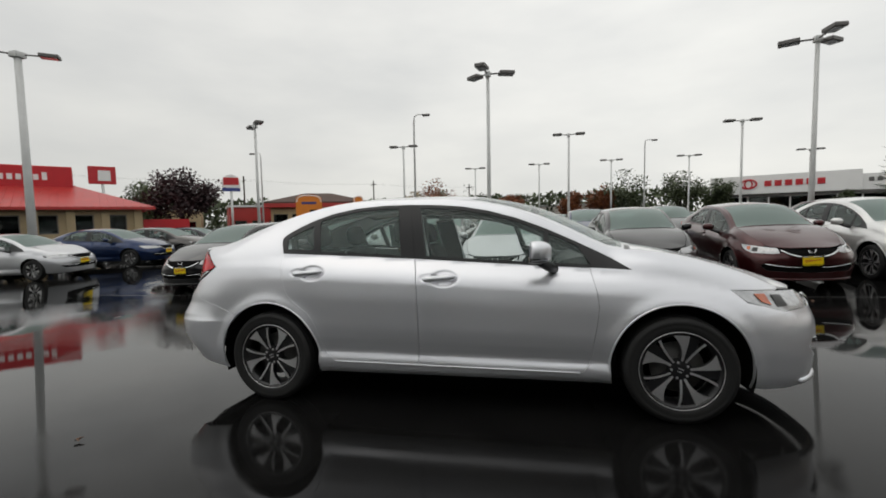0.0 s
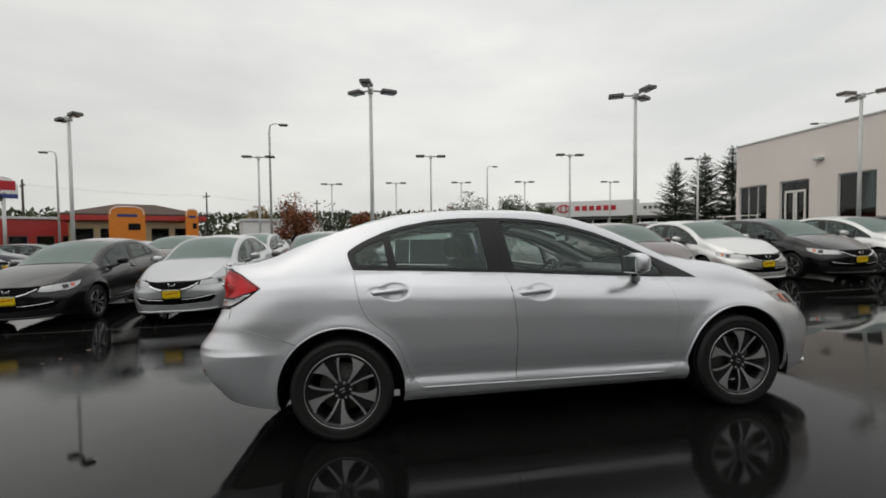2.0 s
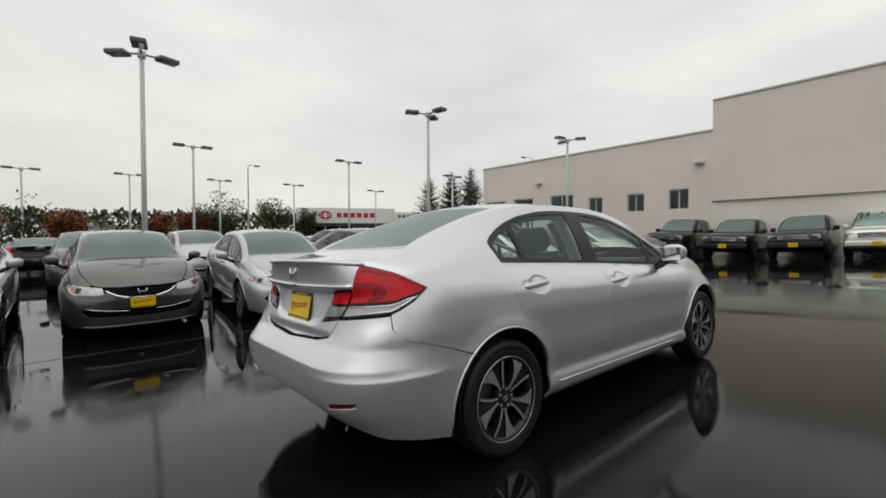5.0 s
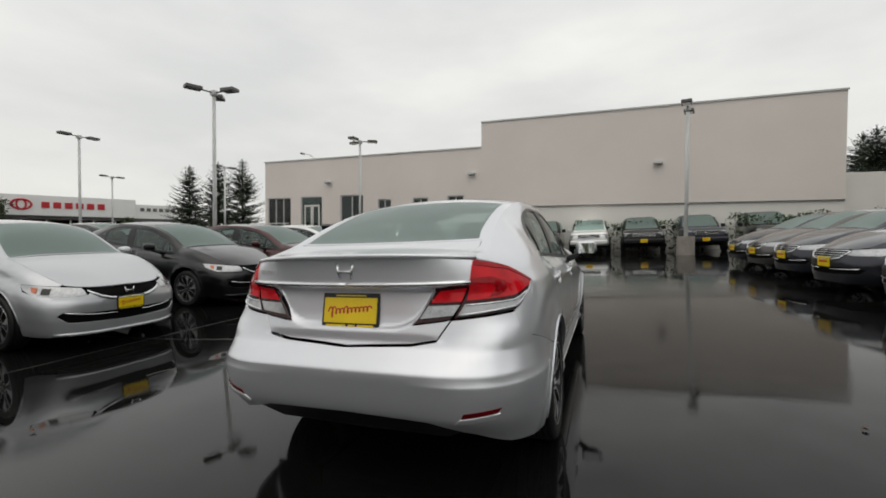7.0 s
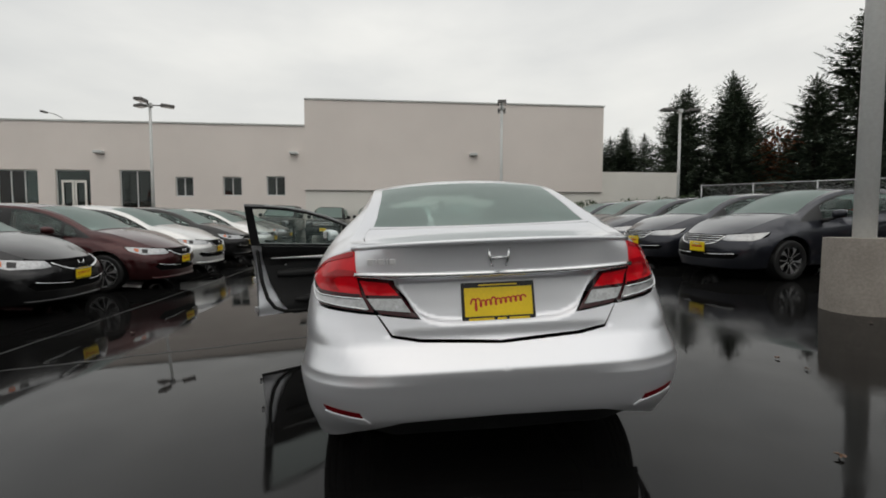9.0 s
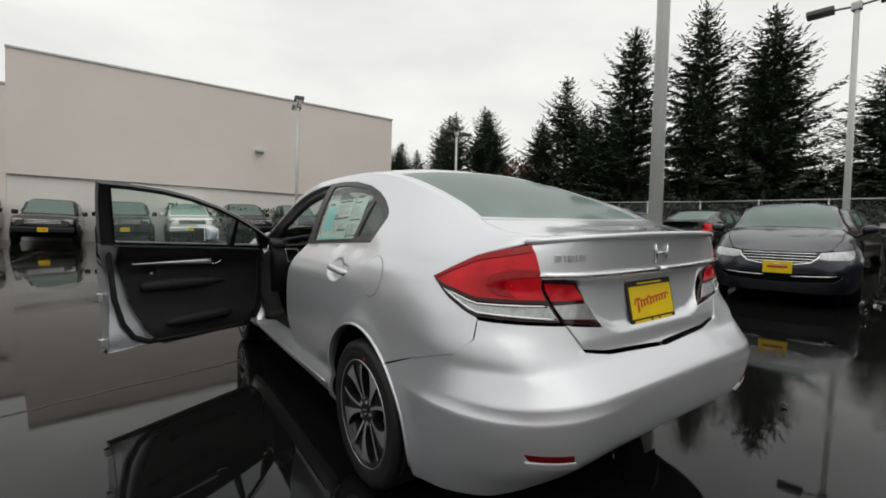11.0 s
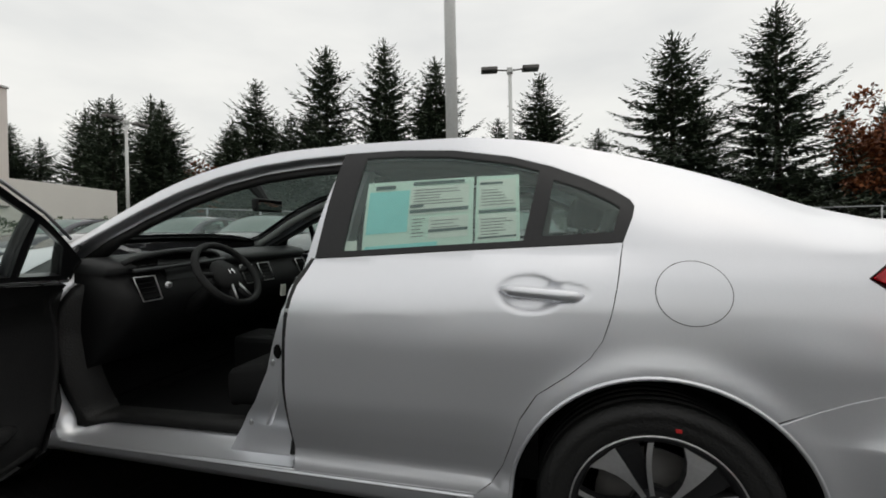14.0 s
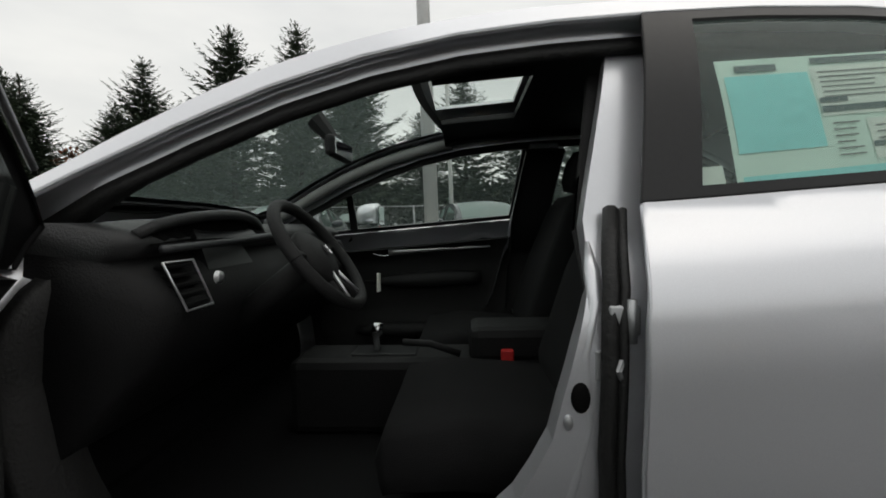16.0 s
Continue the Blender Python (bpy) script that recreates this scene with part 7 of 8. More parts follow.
for y in (20.2, 21.5, 22.8):
    tube(bm, [(FX - 1.0, y, 0.1), (FX - 1.0, y, 2.2)], 0.03, 6)
tube(bm, [(FX - 1.0, 19.9, 2.2), (FX - 1.0, 23.4, 2.2)], 0.03, 6)
tube(bm, [(FX - 1.0, 19.9, 1.8), (FX - 1.0, 23.4, 1.8)], 0.025, 6)
solid("hand_rail", bm, M["white_wall"], "white steel hand rail beside the entrance", "railing")
bm = bmesh.new()
box(bm, FX + 0.6, FX + 0.9, -17.0, -11.604, -1.0, 4.45)
solid("boundary_wall", bm, M["white_wall"], "off-white block wall beside the building", "wall", "structure")


# ---- lamp posts ----
def lamp_post(x, y, top, heads=3, turn=0.0, r=0.085, base=False, arm=0.5):
    g = ground_z(x, y)
    post = thing("lamp_post", "grey steel lamp post with %d box heads on the wet lot" % heads, "lamp post", "lot lamp posts")
    bm = bmesh.new()
    tube(bm, [(x, y, g - 0.2), (x, y, top)], [r, r * 0.75], 10)
    box(bm, x - r * 1.2, x + r * 1.2, y - r * 1.2, y + r * 1.2, top - 0.15, top + 0.05, 0.01)
    part("pole", bm, M["pole"], post, "", True)
    if base:
        bm = bmesh.new()
        bmesh.ops.create_cone(bm, cap_ends=True, segments=20, radius1=0.36, radius2=0.35, depth=0.9, matrix=Matrix.Translation((x, y, g + 0.35)))
        part("concrete_base", bm, M["concrete"], post, "round concrete base")
    for k in range(heads):
        a = radians(turn) + 2 * math.pi * k / heads
        d = Vector((math.cos(a), math.sin(a), 0))
        bm = bmesh.new()
        tube(bm, [(x, y, top - 0.04), (x + d.x * arm, y + d.y * arm, top)], 0.03, 6)
        m = Matrix.Translation((x + d.x * (arm + 0.25), y + d.y * (arm + 0.25), top)) @ Matrix.Rotation(a, 4, "Z")
        box(bm, -0.30, 0.30, -0.20, 0.20, -0.06, 0.08, 0.03, m)
        h = part("lamp_head", bm, M["fixture"], post, "dark box lamp head")
        bm = bmesh.new()
        box(bm, -0.24, 0.24, -0.15, 0.15, -0.066, -0.058, 0.0, m)
        part("lens", bm, M["clear_lens"], h)
    return post


for args in ((-1.6, 13.95, 6.92, 3, 20), (9.3, 13.65, 6.96, 3, 35), (19.5, 13.15, 7.12, 3, 60), (12.7, 28.0, 7.08, 2, 0), (2.15, 27.7, 6.8, 2, 0), (-9.6, 27.6, 6.6, 2, 0), (-14.6, 17.4, 6.45, 2, -40), (23.6, 28.5, 7.0, 2, 0), (13.8, 42.2, 6.75, 2, 0), (7.0, 43.0, 6.75, 2, 0), (0.0, 42.5, 6.6, 2, 0), (24.0, 43.0, 6.9, 2, 0), (-6.5, 42.0, 6.4, 2, 0), (0.45, -14.1, 7.45, 2, 10), (18.8, -14.4, 7.3, 2, 90)):
    lamp_post(*args)
lamp_post(17.4, -4.3, 6.85, 2, -12, base=True)
lamp_post(0.47, -4.62, 8.6, 2, 0, r=0.105, base=True)
lamp_post(-18.0, 8.8, 7.52, 2, 40, r=0.148, arm=0.66)


def street_lamp(x, y, top, d, reach=1.0):
    post = thing("street_lamp", "tall grey street lamp with a curved arm", "street lamp", "street lamps")
    bm = bmesh.new()
    g = ground_z(x, y)
    pts = [(x, y, g - 0.2), (x, y, top - 0.6), (x + 0.05 * d, y, top - 0.1), (x + 0.35 * reach * d, y, top + 0.05), (x + 0.8 * reach * d, y, top)]
    tube(bm, pts, [0.10, 0.07, 0.05, 0.04, 0.035], 8)
    part("pole", bm, M["pole"], post, "", True)
    bm = bmesh.new()
    box(bm, min(x + (0.8 * reach - 0.1) * d, x + (0.8 * reach + 0.5) * d), max(x + (0.8 * reach - 0.1) * d, x + (0.8 * reach + 0.5) * d), y - 0.15, y + 0.15, top - 0.12, top + 0.03, 0.04)
    part("lamp_head", bm, M["fixture"], post)


street_lamp(-9.35, 29.6, 9.3, 1)
street_lamp(11.5, 50.0, 9.6, 1)
street_lamp(-29.0, 38.0, 8.6, -1)
street_lamp(40.0, 32.0, 11.0, -1, 2.4)


# ---- planting ----
def leaf_material(name, dark, light, rough=0.65):
    m = material(name, dark, rough)
    n, l = m.node_tree.nodes, m.node_tree.links
    g = n.new("ShaderNodeNewGeometry")
    r = n.new("ShaderNodeValToRGB")
    r.color_ramp.elements[0].color, r.color_ramp.elements[1].color = (*dark, 1), (*light, 1)
    l.new(g.outputs["Random Per Island"], r.inputs["Fac"])
    l.new(r.outputs["Color"], n["Principled BSDF"].inputs["Base Color"])
    return m


M["needles"] = leaf_material("fir_needles", (0.024, 0.038, 0.026), (0.085, 0.115, 0.070))
M["hedge"] = leaf_material("hedge_leaves", (0.022, 0.045, 0.016), (0.075, 0.125, 0.045))
M["brush"] = leaf_material("dark_leaves", (0.008, 0.013, 0.007), (0.030, 0.042, 0.018))
M["green_leaf"] = leaf_material("green_leaves", (0.030, 0.045, 0.018), (0.085, 0.11, 0.045))
M["rust_leaf"] = leaf_material("autumn_leaves", (0.11, 0.030, 0.012), (0.30, 0.095, 0.025))
M["gold_leaf"] = leaf_material("yellow_leaves", (0.13, 0.085, 0.02), (0.30, 0.20, 0.05))
M["plum_leaf"] = leaf_material("plum_leaves", (0.016, 0.008, 0.010), (0.055, 0.022, 0.026))
M["bark"] = varied(material("bark", (0.045, 0.035, 0.028), 0.9), 2, 25, 0.4, 0.6, 0, (1, 1, 0.3))
M["red_roof"] = varied(material("red_roof_metal", (0.42, 0.035, 0.032), 0.35), 1.5, 20, 0.15)
M["brown_roof"] = varied(material("brown_shingles", (0.075, 0.045, 0.035), 0.85), 2, 30, 0.3, 0.4)
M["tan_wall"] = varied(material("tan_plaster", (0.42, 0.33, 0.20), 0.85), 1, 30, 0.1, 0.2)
M["orange"] = varied(material("orange_sign", (0.75, 0.23, 0.02), 0.45), 2, 40, 0.08)
M["sign_red"] = varied(material("red_sign", (0.48, 0.012, 0.02), 0.4), 2, 40, 0.1)
M["sign_blue"] = varied(material("blue_sign", (0.03, 0.05, 0.22), 0.4), 2, 40, 0.1)
M["fascia"] = varied(material("white_fascia", (0.80, 0.80, 0.79), 0.4), 0.6, 20, 0.05)
M["dead_leaf"] = leaf_material("fallen_leaf", (0.05, 0.025, 0.015), (0.12, 0.06, 0.03), 0.3)


def kites(base, axis, length, width, seed):
    """Vertices and faces of bent leaf blades: base points, unit directions, lengths, widths."""
    rng = np.random.default_rng(seed)
    n = len(base)
    side = np.cross(axis, rng.normal(0, 0.35, (n, 3)) + np.array([0, 0, 1.0]))
    side /= np.linalg.norm(side, axis=1, keepdims=True) + 1e-9
    L, W = length[:, None], width[:, None]
    mid = base + axis * L * 0.5
    v = np.empty((n, 4, 3))
    v[:, 0], v[:, 2] = base, base + axis * L - np.array([0, 0, 1.0]) * L * 0.08
    v[:, 1], v[:, 3] = mid + side * W / 2, mid - side * W / 2
    return v.reshape(-1, 3), np.arange(4 * n).reshape(-1, 4)


def blades(name, v, f, mat):
    me = bpy.data.meshes.new(name)
    me.from_pydata(v.tolist(), [], f.tolist())
    me.materials.append(mat)
    return me


def fir_crown(seed, h=16.0, r=6.3):
    """Tiers of separate boughs with gaps between them: each bough droops, lifts at its tip and carries fans of hanging twigs."""
    rng = np.random.default_rng(seed)
    B, A, L, W = [], [], [], []
    z = 0.05 * h
    up = np.array([0, 0, 1.0])
    while z < h * 0.97:
        f = z / h
        tier = r * ((1 - f) ** 0.86) * rng.uniform(0.78, 1.10) + 0.12
        turn = rng.uniform(0, 2 * np.pi)
        n = int(rng.integers(8, 12))
        for k in range(n):
            if rng.random() < 0.10:
                continue
            az = turn + 2 * np.pi * k / n + rng.normal(0, 0.16)
            ln = tier * rng.uniform(0.58, 1.18)
            slope = 0.62 * f - 0.16 + rng.normal(0, 0.08)
            lift = rng.uniform(0.12, 0.30)
            d = np.array([math.cos(az), math.sin(az), 0])
            t = np.array([-d[1], d[0], 0])
            zz = z + rng.uniform(-0.15, 0.15)
            m = max(4, int(ln / 0.17))
            for i in range(m):
                s = 0.10 + 0.90 * i / (m - 1)
                p = d * ln * s + up * (zz + slope * ln * s + lift * ln * s * s)
                reach = (0.22 + 0.62 * max(0.0, 1 - s) ** 0.8) * min(1.0, 0.30 + ln / 3.0)
                for sg in (-1, 1):
                    a = d * rng.uniform(0.6, 1.0) + t * sg * rng.uniform(0.35, 0.95) + up * (slope * 0.6 + rng.uniform(-0.22, 0.16))
                    B.append(p + rng.normal(0, 0.03, 3))
                    A.append(a / np.linalg.norm(a))
                    L.append(reach * rng.uniform(0.7, 1.35))
                    W.append(reach * rng.uniform(0.28, 0.48))
                if i % 2 == 0:                                   # twigs that hang under the bough
                    a = d * rng.uniform(0.1, 0.5) + t * rng.normal(0, 0.4) - up * rng.uniform(0.4, 0.9)
                    B.append(p)
                    A.append(a / np.linalg.norm(a))
                    L.append(reach * rng.uniform(0.35, 0.7))
                    W.append(reach * rng.uniform(0.16, 0.28))
            tip = d + up * (slope + 2 * lift)
            B.append(p)
            A.append(tip / np.linalg.norm(tip))
            L.append(0.40)
            W.append(0.11)
        z += rng.uniform(0.40, 0.66) * (0.62 + 0.5 * (1 - f))
    for k in range(40):                                          # the leader
        zz = h * rng.uniform(0.93, 1.01)
        a = np.array([rng.normal(0, 0.5), rng.normal(0, 0.5), 0.8])
        B.append(np.array([0, 0, zz]))
        A.append(a / np.linalg.norm(a))
        L.append(rng.uniform(0.2, 0.45))
        W.append(0.08)
    v, f = kites(np.array(B), np.array(A), np.array(L), np.array(W), seed)
    return blades("crown", v, f, M["needles"])


def fir_tree(seed):
    tree = thing("fir_tree", "tall dark green fir with drooping tiers behind the fence", "tree", "firs along the edge")
    bm = bmesh.new()
    tube(bm, [(0, 0, -0.4), (0.04, 0.0, 5), (-0.05, 0.05, 10), (0, 0, 16.3)], [0.27, 0.20, 0.12, 0.02], 9)
    part("trunk", bm, M["bark"], tree, "", True)
    crown = new("crown", fir_crown(seed))
    crown.parent = tree
    return tree


FIRS = [(16.7, -29.8, 17.5, 1.05), (12.0, -30.6, 17.8, 1.0), (24.4, -31.2, 16.1, 1.0), (32.3, -27.9, 14.5, 0.9), (31.7, -23.0, 12.6, 0.8), (7.5, -29.5, 15.3, 1.0), (-0.2, -27.5, 12.3, 0.85), (-8.8, -30.0, 15.1, 1.1), (-14.4, -29.1, 15.7, 1.0), (-24.5, -37.0, 11.0, 0.8), (26.1, -23.2, 11.9, 0.75), (27.8, -20.9, 11.7, 0.7), (20.4, -33.5, 14.0, 1.0), (9.6, -34.5, 14.5, 1.0), (3.4, -34.0, 11.5, 0.9), (-4.6, -36.0, 10.5, 0.8), (14.4, -36.0, 13.0, 1.1), (29.5, -33.5, 12.5, 0.9), (-26.5, -36.0, 11.0, 0.8), (-34.0, -34.0, 13.0, 1.0), (30.6, 41.0, 9.0, 0.62), (32.5, 39.0, 9.6, 0.66), (34.6, 37.7, 10.1, 0.7), (36.5, -25.5, 13.0, 0.8), (22.5, -26.0, 11.0, 0.7), (29.0, -25.5, 12.2, 0.75), (20.5, -30.5, 12.4, 0.8), (34.5, -31.0, 13.0, 0.8), (-11.5, -34.5, 12.0, 0.9), (40.6, -21.0, 10.4, 0.7), (39.8, -22.3, 11.2, 0.75), (39.3, -24.0, 10.5, 0.7), (43.5, -24.0, 11.6, 0.8), (46.0, -22.5, 11.0, 0.8), (23.5, -38.0, 13.6, 0.8), (26.5, -36.5, 13.8, 0.8)]
kinds = [fir_tree(s) for s in (3, 8, 21, 34)]
for k, (x, y, top, wide) in enumerate(FIRS):
    g = ground_z(x, y)
    m = pose(x, y, g, 0, 0, 77 * k) @ Matrix.Diagonal((wide, wide, (top - g) / 16.3, 1))
    tree = kinds[k] if k < 4 else copy_thing(kinds[k % 4], m)
    tree.matrix_basis = m


def leafy_tree(name, label, x, y, top, half, mat, seed, clear=0.35, n=1500, leaf=0.24, group=""):
    """A branching tree: tapered trunk, limbs, and leaves gathered round the limb ends."""
    rng = np.random.default_rng(seed)
    g = ground_z(x, y)
    h = top - g
    tree = thing(name, label, "tree", group, at=Matrix.Translation((x, y, g)))
    bm = bmesh.new()
    fork = h * clear
    tube(bm, [(0, 0, -0.3), (0.05, 0, fork * 0.6), (0, 0.03, fork * 1.15)], [0.045 * h * 0.55, 0.034 * h * 0.55, 0.026 * h * 0.55], 8)
    part("trunk", bm, M["bark"], tree, "", True)
    tips = []
    for k in range(9):
        az = 2 * math.pi * (k + rng.uniform(-0.3, 0.3)) / 9
        ln = half * rng.uniform(0.55, 1.0)
        up = rng.uniform(0.25, 0.95) * (h - fork)
        pts = [(0, 0, fork * rng.uniform(0.85, 1.1)), (math.cos(az) * ln * 0.45, math.sin(az) * ln * 0.45, fork + up * 0.55), (math.cos(az) * ln * 0.85, math.sin(az) * ln * 0.85, fork + up * 0.92)]
        bm = bmesh.new()
        tube(bm, pts, [0.012 * h, 0.007 * h, 0.002 * h], 6)
        part("limb", bm, M["bark"], tree, "", True)
        for s in (0.55, 0.8, 1.0):
            a, b = np.array(pts[1]), np.array(pts[2])
            tips.append(a + (b - a) * (s - 0.45) / 0.55)
    tips.append(np.array([0, 0, h * 0.93]))
    tips = np.array(tips)
    c = tips[rng.integers(0, len(tips), n)]
    d = rng.normal(0, 1, (n, 3))
    d /= np.linalg.norm(d, axis=1, keepdims=True)
    base = c + d * (rng.random((n, 1)) ** 0.6) * half * 0.42 * np.array([1, 1, 0.75])
    base[:, 2] = np.clip(base[:, 2], fork * 0.8, h)
    a = d + rng.normal(0, 0.6, (n, 3))
    a /= np.linalg.norm(a, axis=1, keepdims=True)
    v, f = kites(base, a, leaf * rng.uniform(0.7, 1.4, n), leaf * rng.uniform(0.5, 0.9, n), seed)
    ob = new("crown", blades("crown", v, f, mat))
    ob.parent = tree
    return tree


leafy_tree("plum_tree", "round purple-leaved plum tree beside the car lot", -27.1, 25.3, 5.4, 2.6, M["plum_leaf"], 5, 0.36, 6500, 0.24)
leafy_tree("tree", "orange-brown autumn tree at the edge of the lot", -8.0, 31.0, 4.4, 1.9, M["rust_leaf"], 6, 0.2, 3200, 0.18)
leafy_tree("tree", "thin brown half-bare autumn tree", -5.6, 32.5, 3.9, 1.3, M["brush"], 7, 0.2, 500, 0.18)
for k, (x, y, top, half, mt, lb) in enumerate([(12, 66, 7.8, 3.6, "green_leaf", "green"), (20.5, 68, 7.4, 3.4, "green_leaf", "green"), (24.5, 66, 6.0, 2.2, "green_leaf", "green"), (-14, 58, 5.2, 2.6, "green_leaf", "green"), (-4.5, 64, 4.6, 2.2, "rust_leaf", "rust-red"), (4.3, 62, 4.6, 1.8, "rust_leaf", "rust-red"), (9.0, 66, 5.6, 2.2, "rust_leaf", "rust-red"), (-19, 62, 5.4, 2.4, "gold_leaf", "yellow"), (-40, 34, 5.6, 2.3, "green_leaf", "green"), (-44, 38, 5.0, 1.6, "gold_leaf", "yellow"), (35.5, 58, 3.6, 1.4, "green_leaf", "green"), (-20.0, -31.0, 10.4, 2.4, "rust_leaf", "orange"), (-24.0, -32, 9.8, 3.0, "rust_leaf", "orange"), (27.5, -28.0, 8.4, 1.9, "rust_leaf", "orange"), (-33, -27, 6.5, 3.0, "gold_leaf", "yellow"), (-52, 4, 8.0, 4.0, "green_leaf", "green"), (-48, -14, 9.0, 4.0, "green_leaf", "green")]):
    leafy_tree("tree", lb + " leafy tree beyond the parked cars", x, y, top, half, M[mt], 20 + k, 0.22, 3600, 0.30, "trees beyond the lot")


def hedge(name, label, a, b, width, top, mat, seed, density=330, leaf=0.14, kind=""):
    """A clipped or wild mass of leaves from a to b: a dark twiggy heart in a coat of blades."""
    rng = np.random.default_rng(seed)
    a, b = np.array(a, float), np.array(b, float)
    ln = float(np.linalg.norm(b - a))
    d = (b - a) / ln
    t = np.array([-d[1], d[0]])
    n = int(density * ln)
    u, w = rng.uniform(0, ln, n), rng.uniform(-1, 1, n)
    xy = a + d * u[:, None] + t * (w * width / 2)[:, None]
    g = np.array([ground_z(*p) for p in xy])
    tp = top + 0.10 * top * (np.sin(u * 1.7 + seed) + 0.6 * np.sin(u * 4.1)) * 0.35
    hh = (tp - g) * (1 - 0.25 * np.abs(w) ** 4)
    f = np.where(rng.random(n) < 0.4, rng.uniform(0.9, 1.04, n), rng.uniform(0.05, 1.0, n))
    base = np.column_stack([xy, g + hh * f])
    ax = np.column_stack([t[0] * w, t[1] * w, rng.uniform(-0.3, 1.0, n)]) + rng.normal(0, 0.6, (n, 3))
    ax /= np.linalg.norm(ax, axis=1, keepdims=True)
    v, fc = kites(base, ax, leaf * rng.uniform(0.7, 1.6, n), leaf * rng.uniform(0.4, 0.8, n), seed)
    ob = new(name, blades(name, v, fc, mat))
    tagged(ob, label, "hedge" if not kind else "undergrowth", "", kind)
    return ob


hedge("hedge", "green leafy hedge along the foot of the building", (20.6, -6.6), (20.6, -12.0), 1.4, 2.3, M["hedge"], 2)
hedge("hedge", "green leafy hedge running back beside the wall", (20.4, -12.2), (15.5, -16.4), 1.4, 2.5, M["hedge"], 3)
hedge("hedge", "low green hedge behind the parked trucks", (22.0 - 0.9, -5.8), (22.0 - 0.9, 0.6), 0.7, 2.0, M["hedge"], 4)
# two belts of near-black blades fill the dark zone below and behind the firs
hedge("undergrowth", "dark leaf mass beneath the firs", (38, -27), (-40, -33), 6.0, 3.6, M["brush"], 5, 330, 0.42, "stuff")
hedge("undergrowth", "dark leaf mass behind the first trees", (40, -36), (-44, -40), 4.0, 5.6, M["brush"], 6, 220, 0.6, "stuff")


def far_woods():
    rng = np.random.default_rng(9)
    n = 26000
    az = rng.uniform(0, 2 * np.pi, n)
    r = rng.uniform(112, 150, n)
    top = 3.2 + 1.6 * np.sin(az * 9) + 1.3 * np.sin(az * 23 + 1) + 0.9 * np.sin(az * 61)
    top = np.where(np.sin(az) < -0.2, top + 5.0, top)
    base = np.column_stack([r * np.cos(az), r * np.sin(az), -1.6 + (top + 2.0) * rng.random(n) ** 0.8])
    ax = rng.normal(0, 0.7, (n, 3)) + np.array([0, 0, 0.5])
    ax /= np.linalg.norm(ax, axis=1, keepdims=True)
    v, f = kites(base, ax, rng.uniform(0.8, 2.0, n), rng.uniform(0.6, 1.3, n), 9)
    ob = new("far_woods", blades("far_woods", v, f, M["green_leaf"]))
    tagged(ob, "hazy line of distant green trees around the lot", "woods", "", "stuff")


far_woods()
hedge("far_trees", "belt of green and brown trees beyond the far rows", (46, 78), (-40, 92), 8.0, 5.2, M["green_leaf"], 14, 70, 0.9, "stuff")
hedge("far_trees", "belt of green and brown trees beyond the street", (-40, 90), (-78, 20), 8.0, 4.6, M["green_leaf"], 15, 70, 0.9, "stuff")


# ---- fence behind the last cars ----
def chain_fence(pts):
    fence = thing("chain_link_fence", "grey chain-link fence with a top rail before the firs", "fence")
    wires = [[], []]
    for (x0, y0, z0), (x1, y1, z1) in zip(pts, pts[1:]):
        ln = math.hypot(x1 - x0, y1 - y0)
        n = max(1, round(ln / 2.6))
        at = lambda f: (x0 + (x1 - x0) * f, y0 + (y1 - y0) * f)
        bm = bmesh.new()
        tube(bm, [(x0, y0, z0), (x1, y1, z1)], 0.028, 6)
        part("top_rail", bm, M["galvanised"], fence, "", True)
        for k in range(n):
            x, y = at(k / n)
            bm = bmesh.new()
            tube(bm, [(x, y, ground_z(x, y) - 0.2), (x, y, z0 + (z1 - z0) * k / n + 0.05)], 0.036, 6)
            part("post", bm, M["galvanised"], fence, "", True)
        step = 0.13
        hgt = 1.9
        cols = int(ln / step)
        for sg in (1, -1):
            for k in range(cols):
                f0 = k / cols
                f1 = min(1, max(0, f0 + sg * hgt / ln))
                a, b = at(f0), at(f1)
                ga = z0 + (z1 - z0) * f0
                gb = z0 + (z1 - z0) * f1 - abs(f1 - f0) * ln
                d = Vector((0.0025, 0.0025, 0))
                p, q = Vector((*a, ga)), Vector((*b, gb))
                o = len(wires[0])
                wires[0] += [tuple(p - d), tuple(p + d), tuple(q + d), tuple(q - d)]
                wires[1].append((o, o + 1, o + 2, o + 3))
    me = bpy.data.meshes.new("wire_mesh")
    me.from_pydata(wires[0], [], wires[1])
    me.materials.append(M["galvanised"])
    ob = new("wire_mesh", me)
    ob.parent = fence


chain_fence([(19.0, -15.9, 3.3), (11.5, -18.7, 2.97), (7.4, -21.0, 2.95), (-2.0, -22.5, 2.8), (-14.0, -24.0, 2.6), (-30.0, -25.0, 2.5)])


# ---- neighbours across the street ----
def facing(p, q):
    """A frame at p with y towards q and -x outwards."""
    yv = Vector((q[0] - p[0], q[1] - p[1], 0)).normalized()
    xv = yv.cross(Vector((0, 0, 1)))
    m = Matrix.Identity(4)
    for i, c in enumerate((xv, yv, Vector((0, 0, 1)))):
        m.col[i][:3] = c
    m.col[3][:3] = (p[0], p[1], 0)
    return m


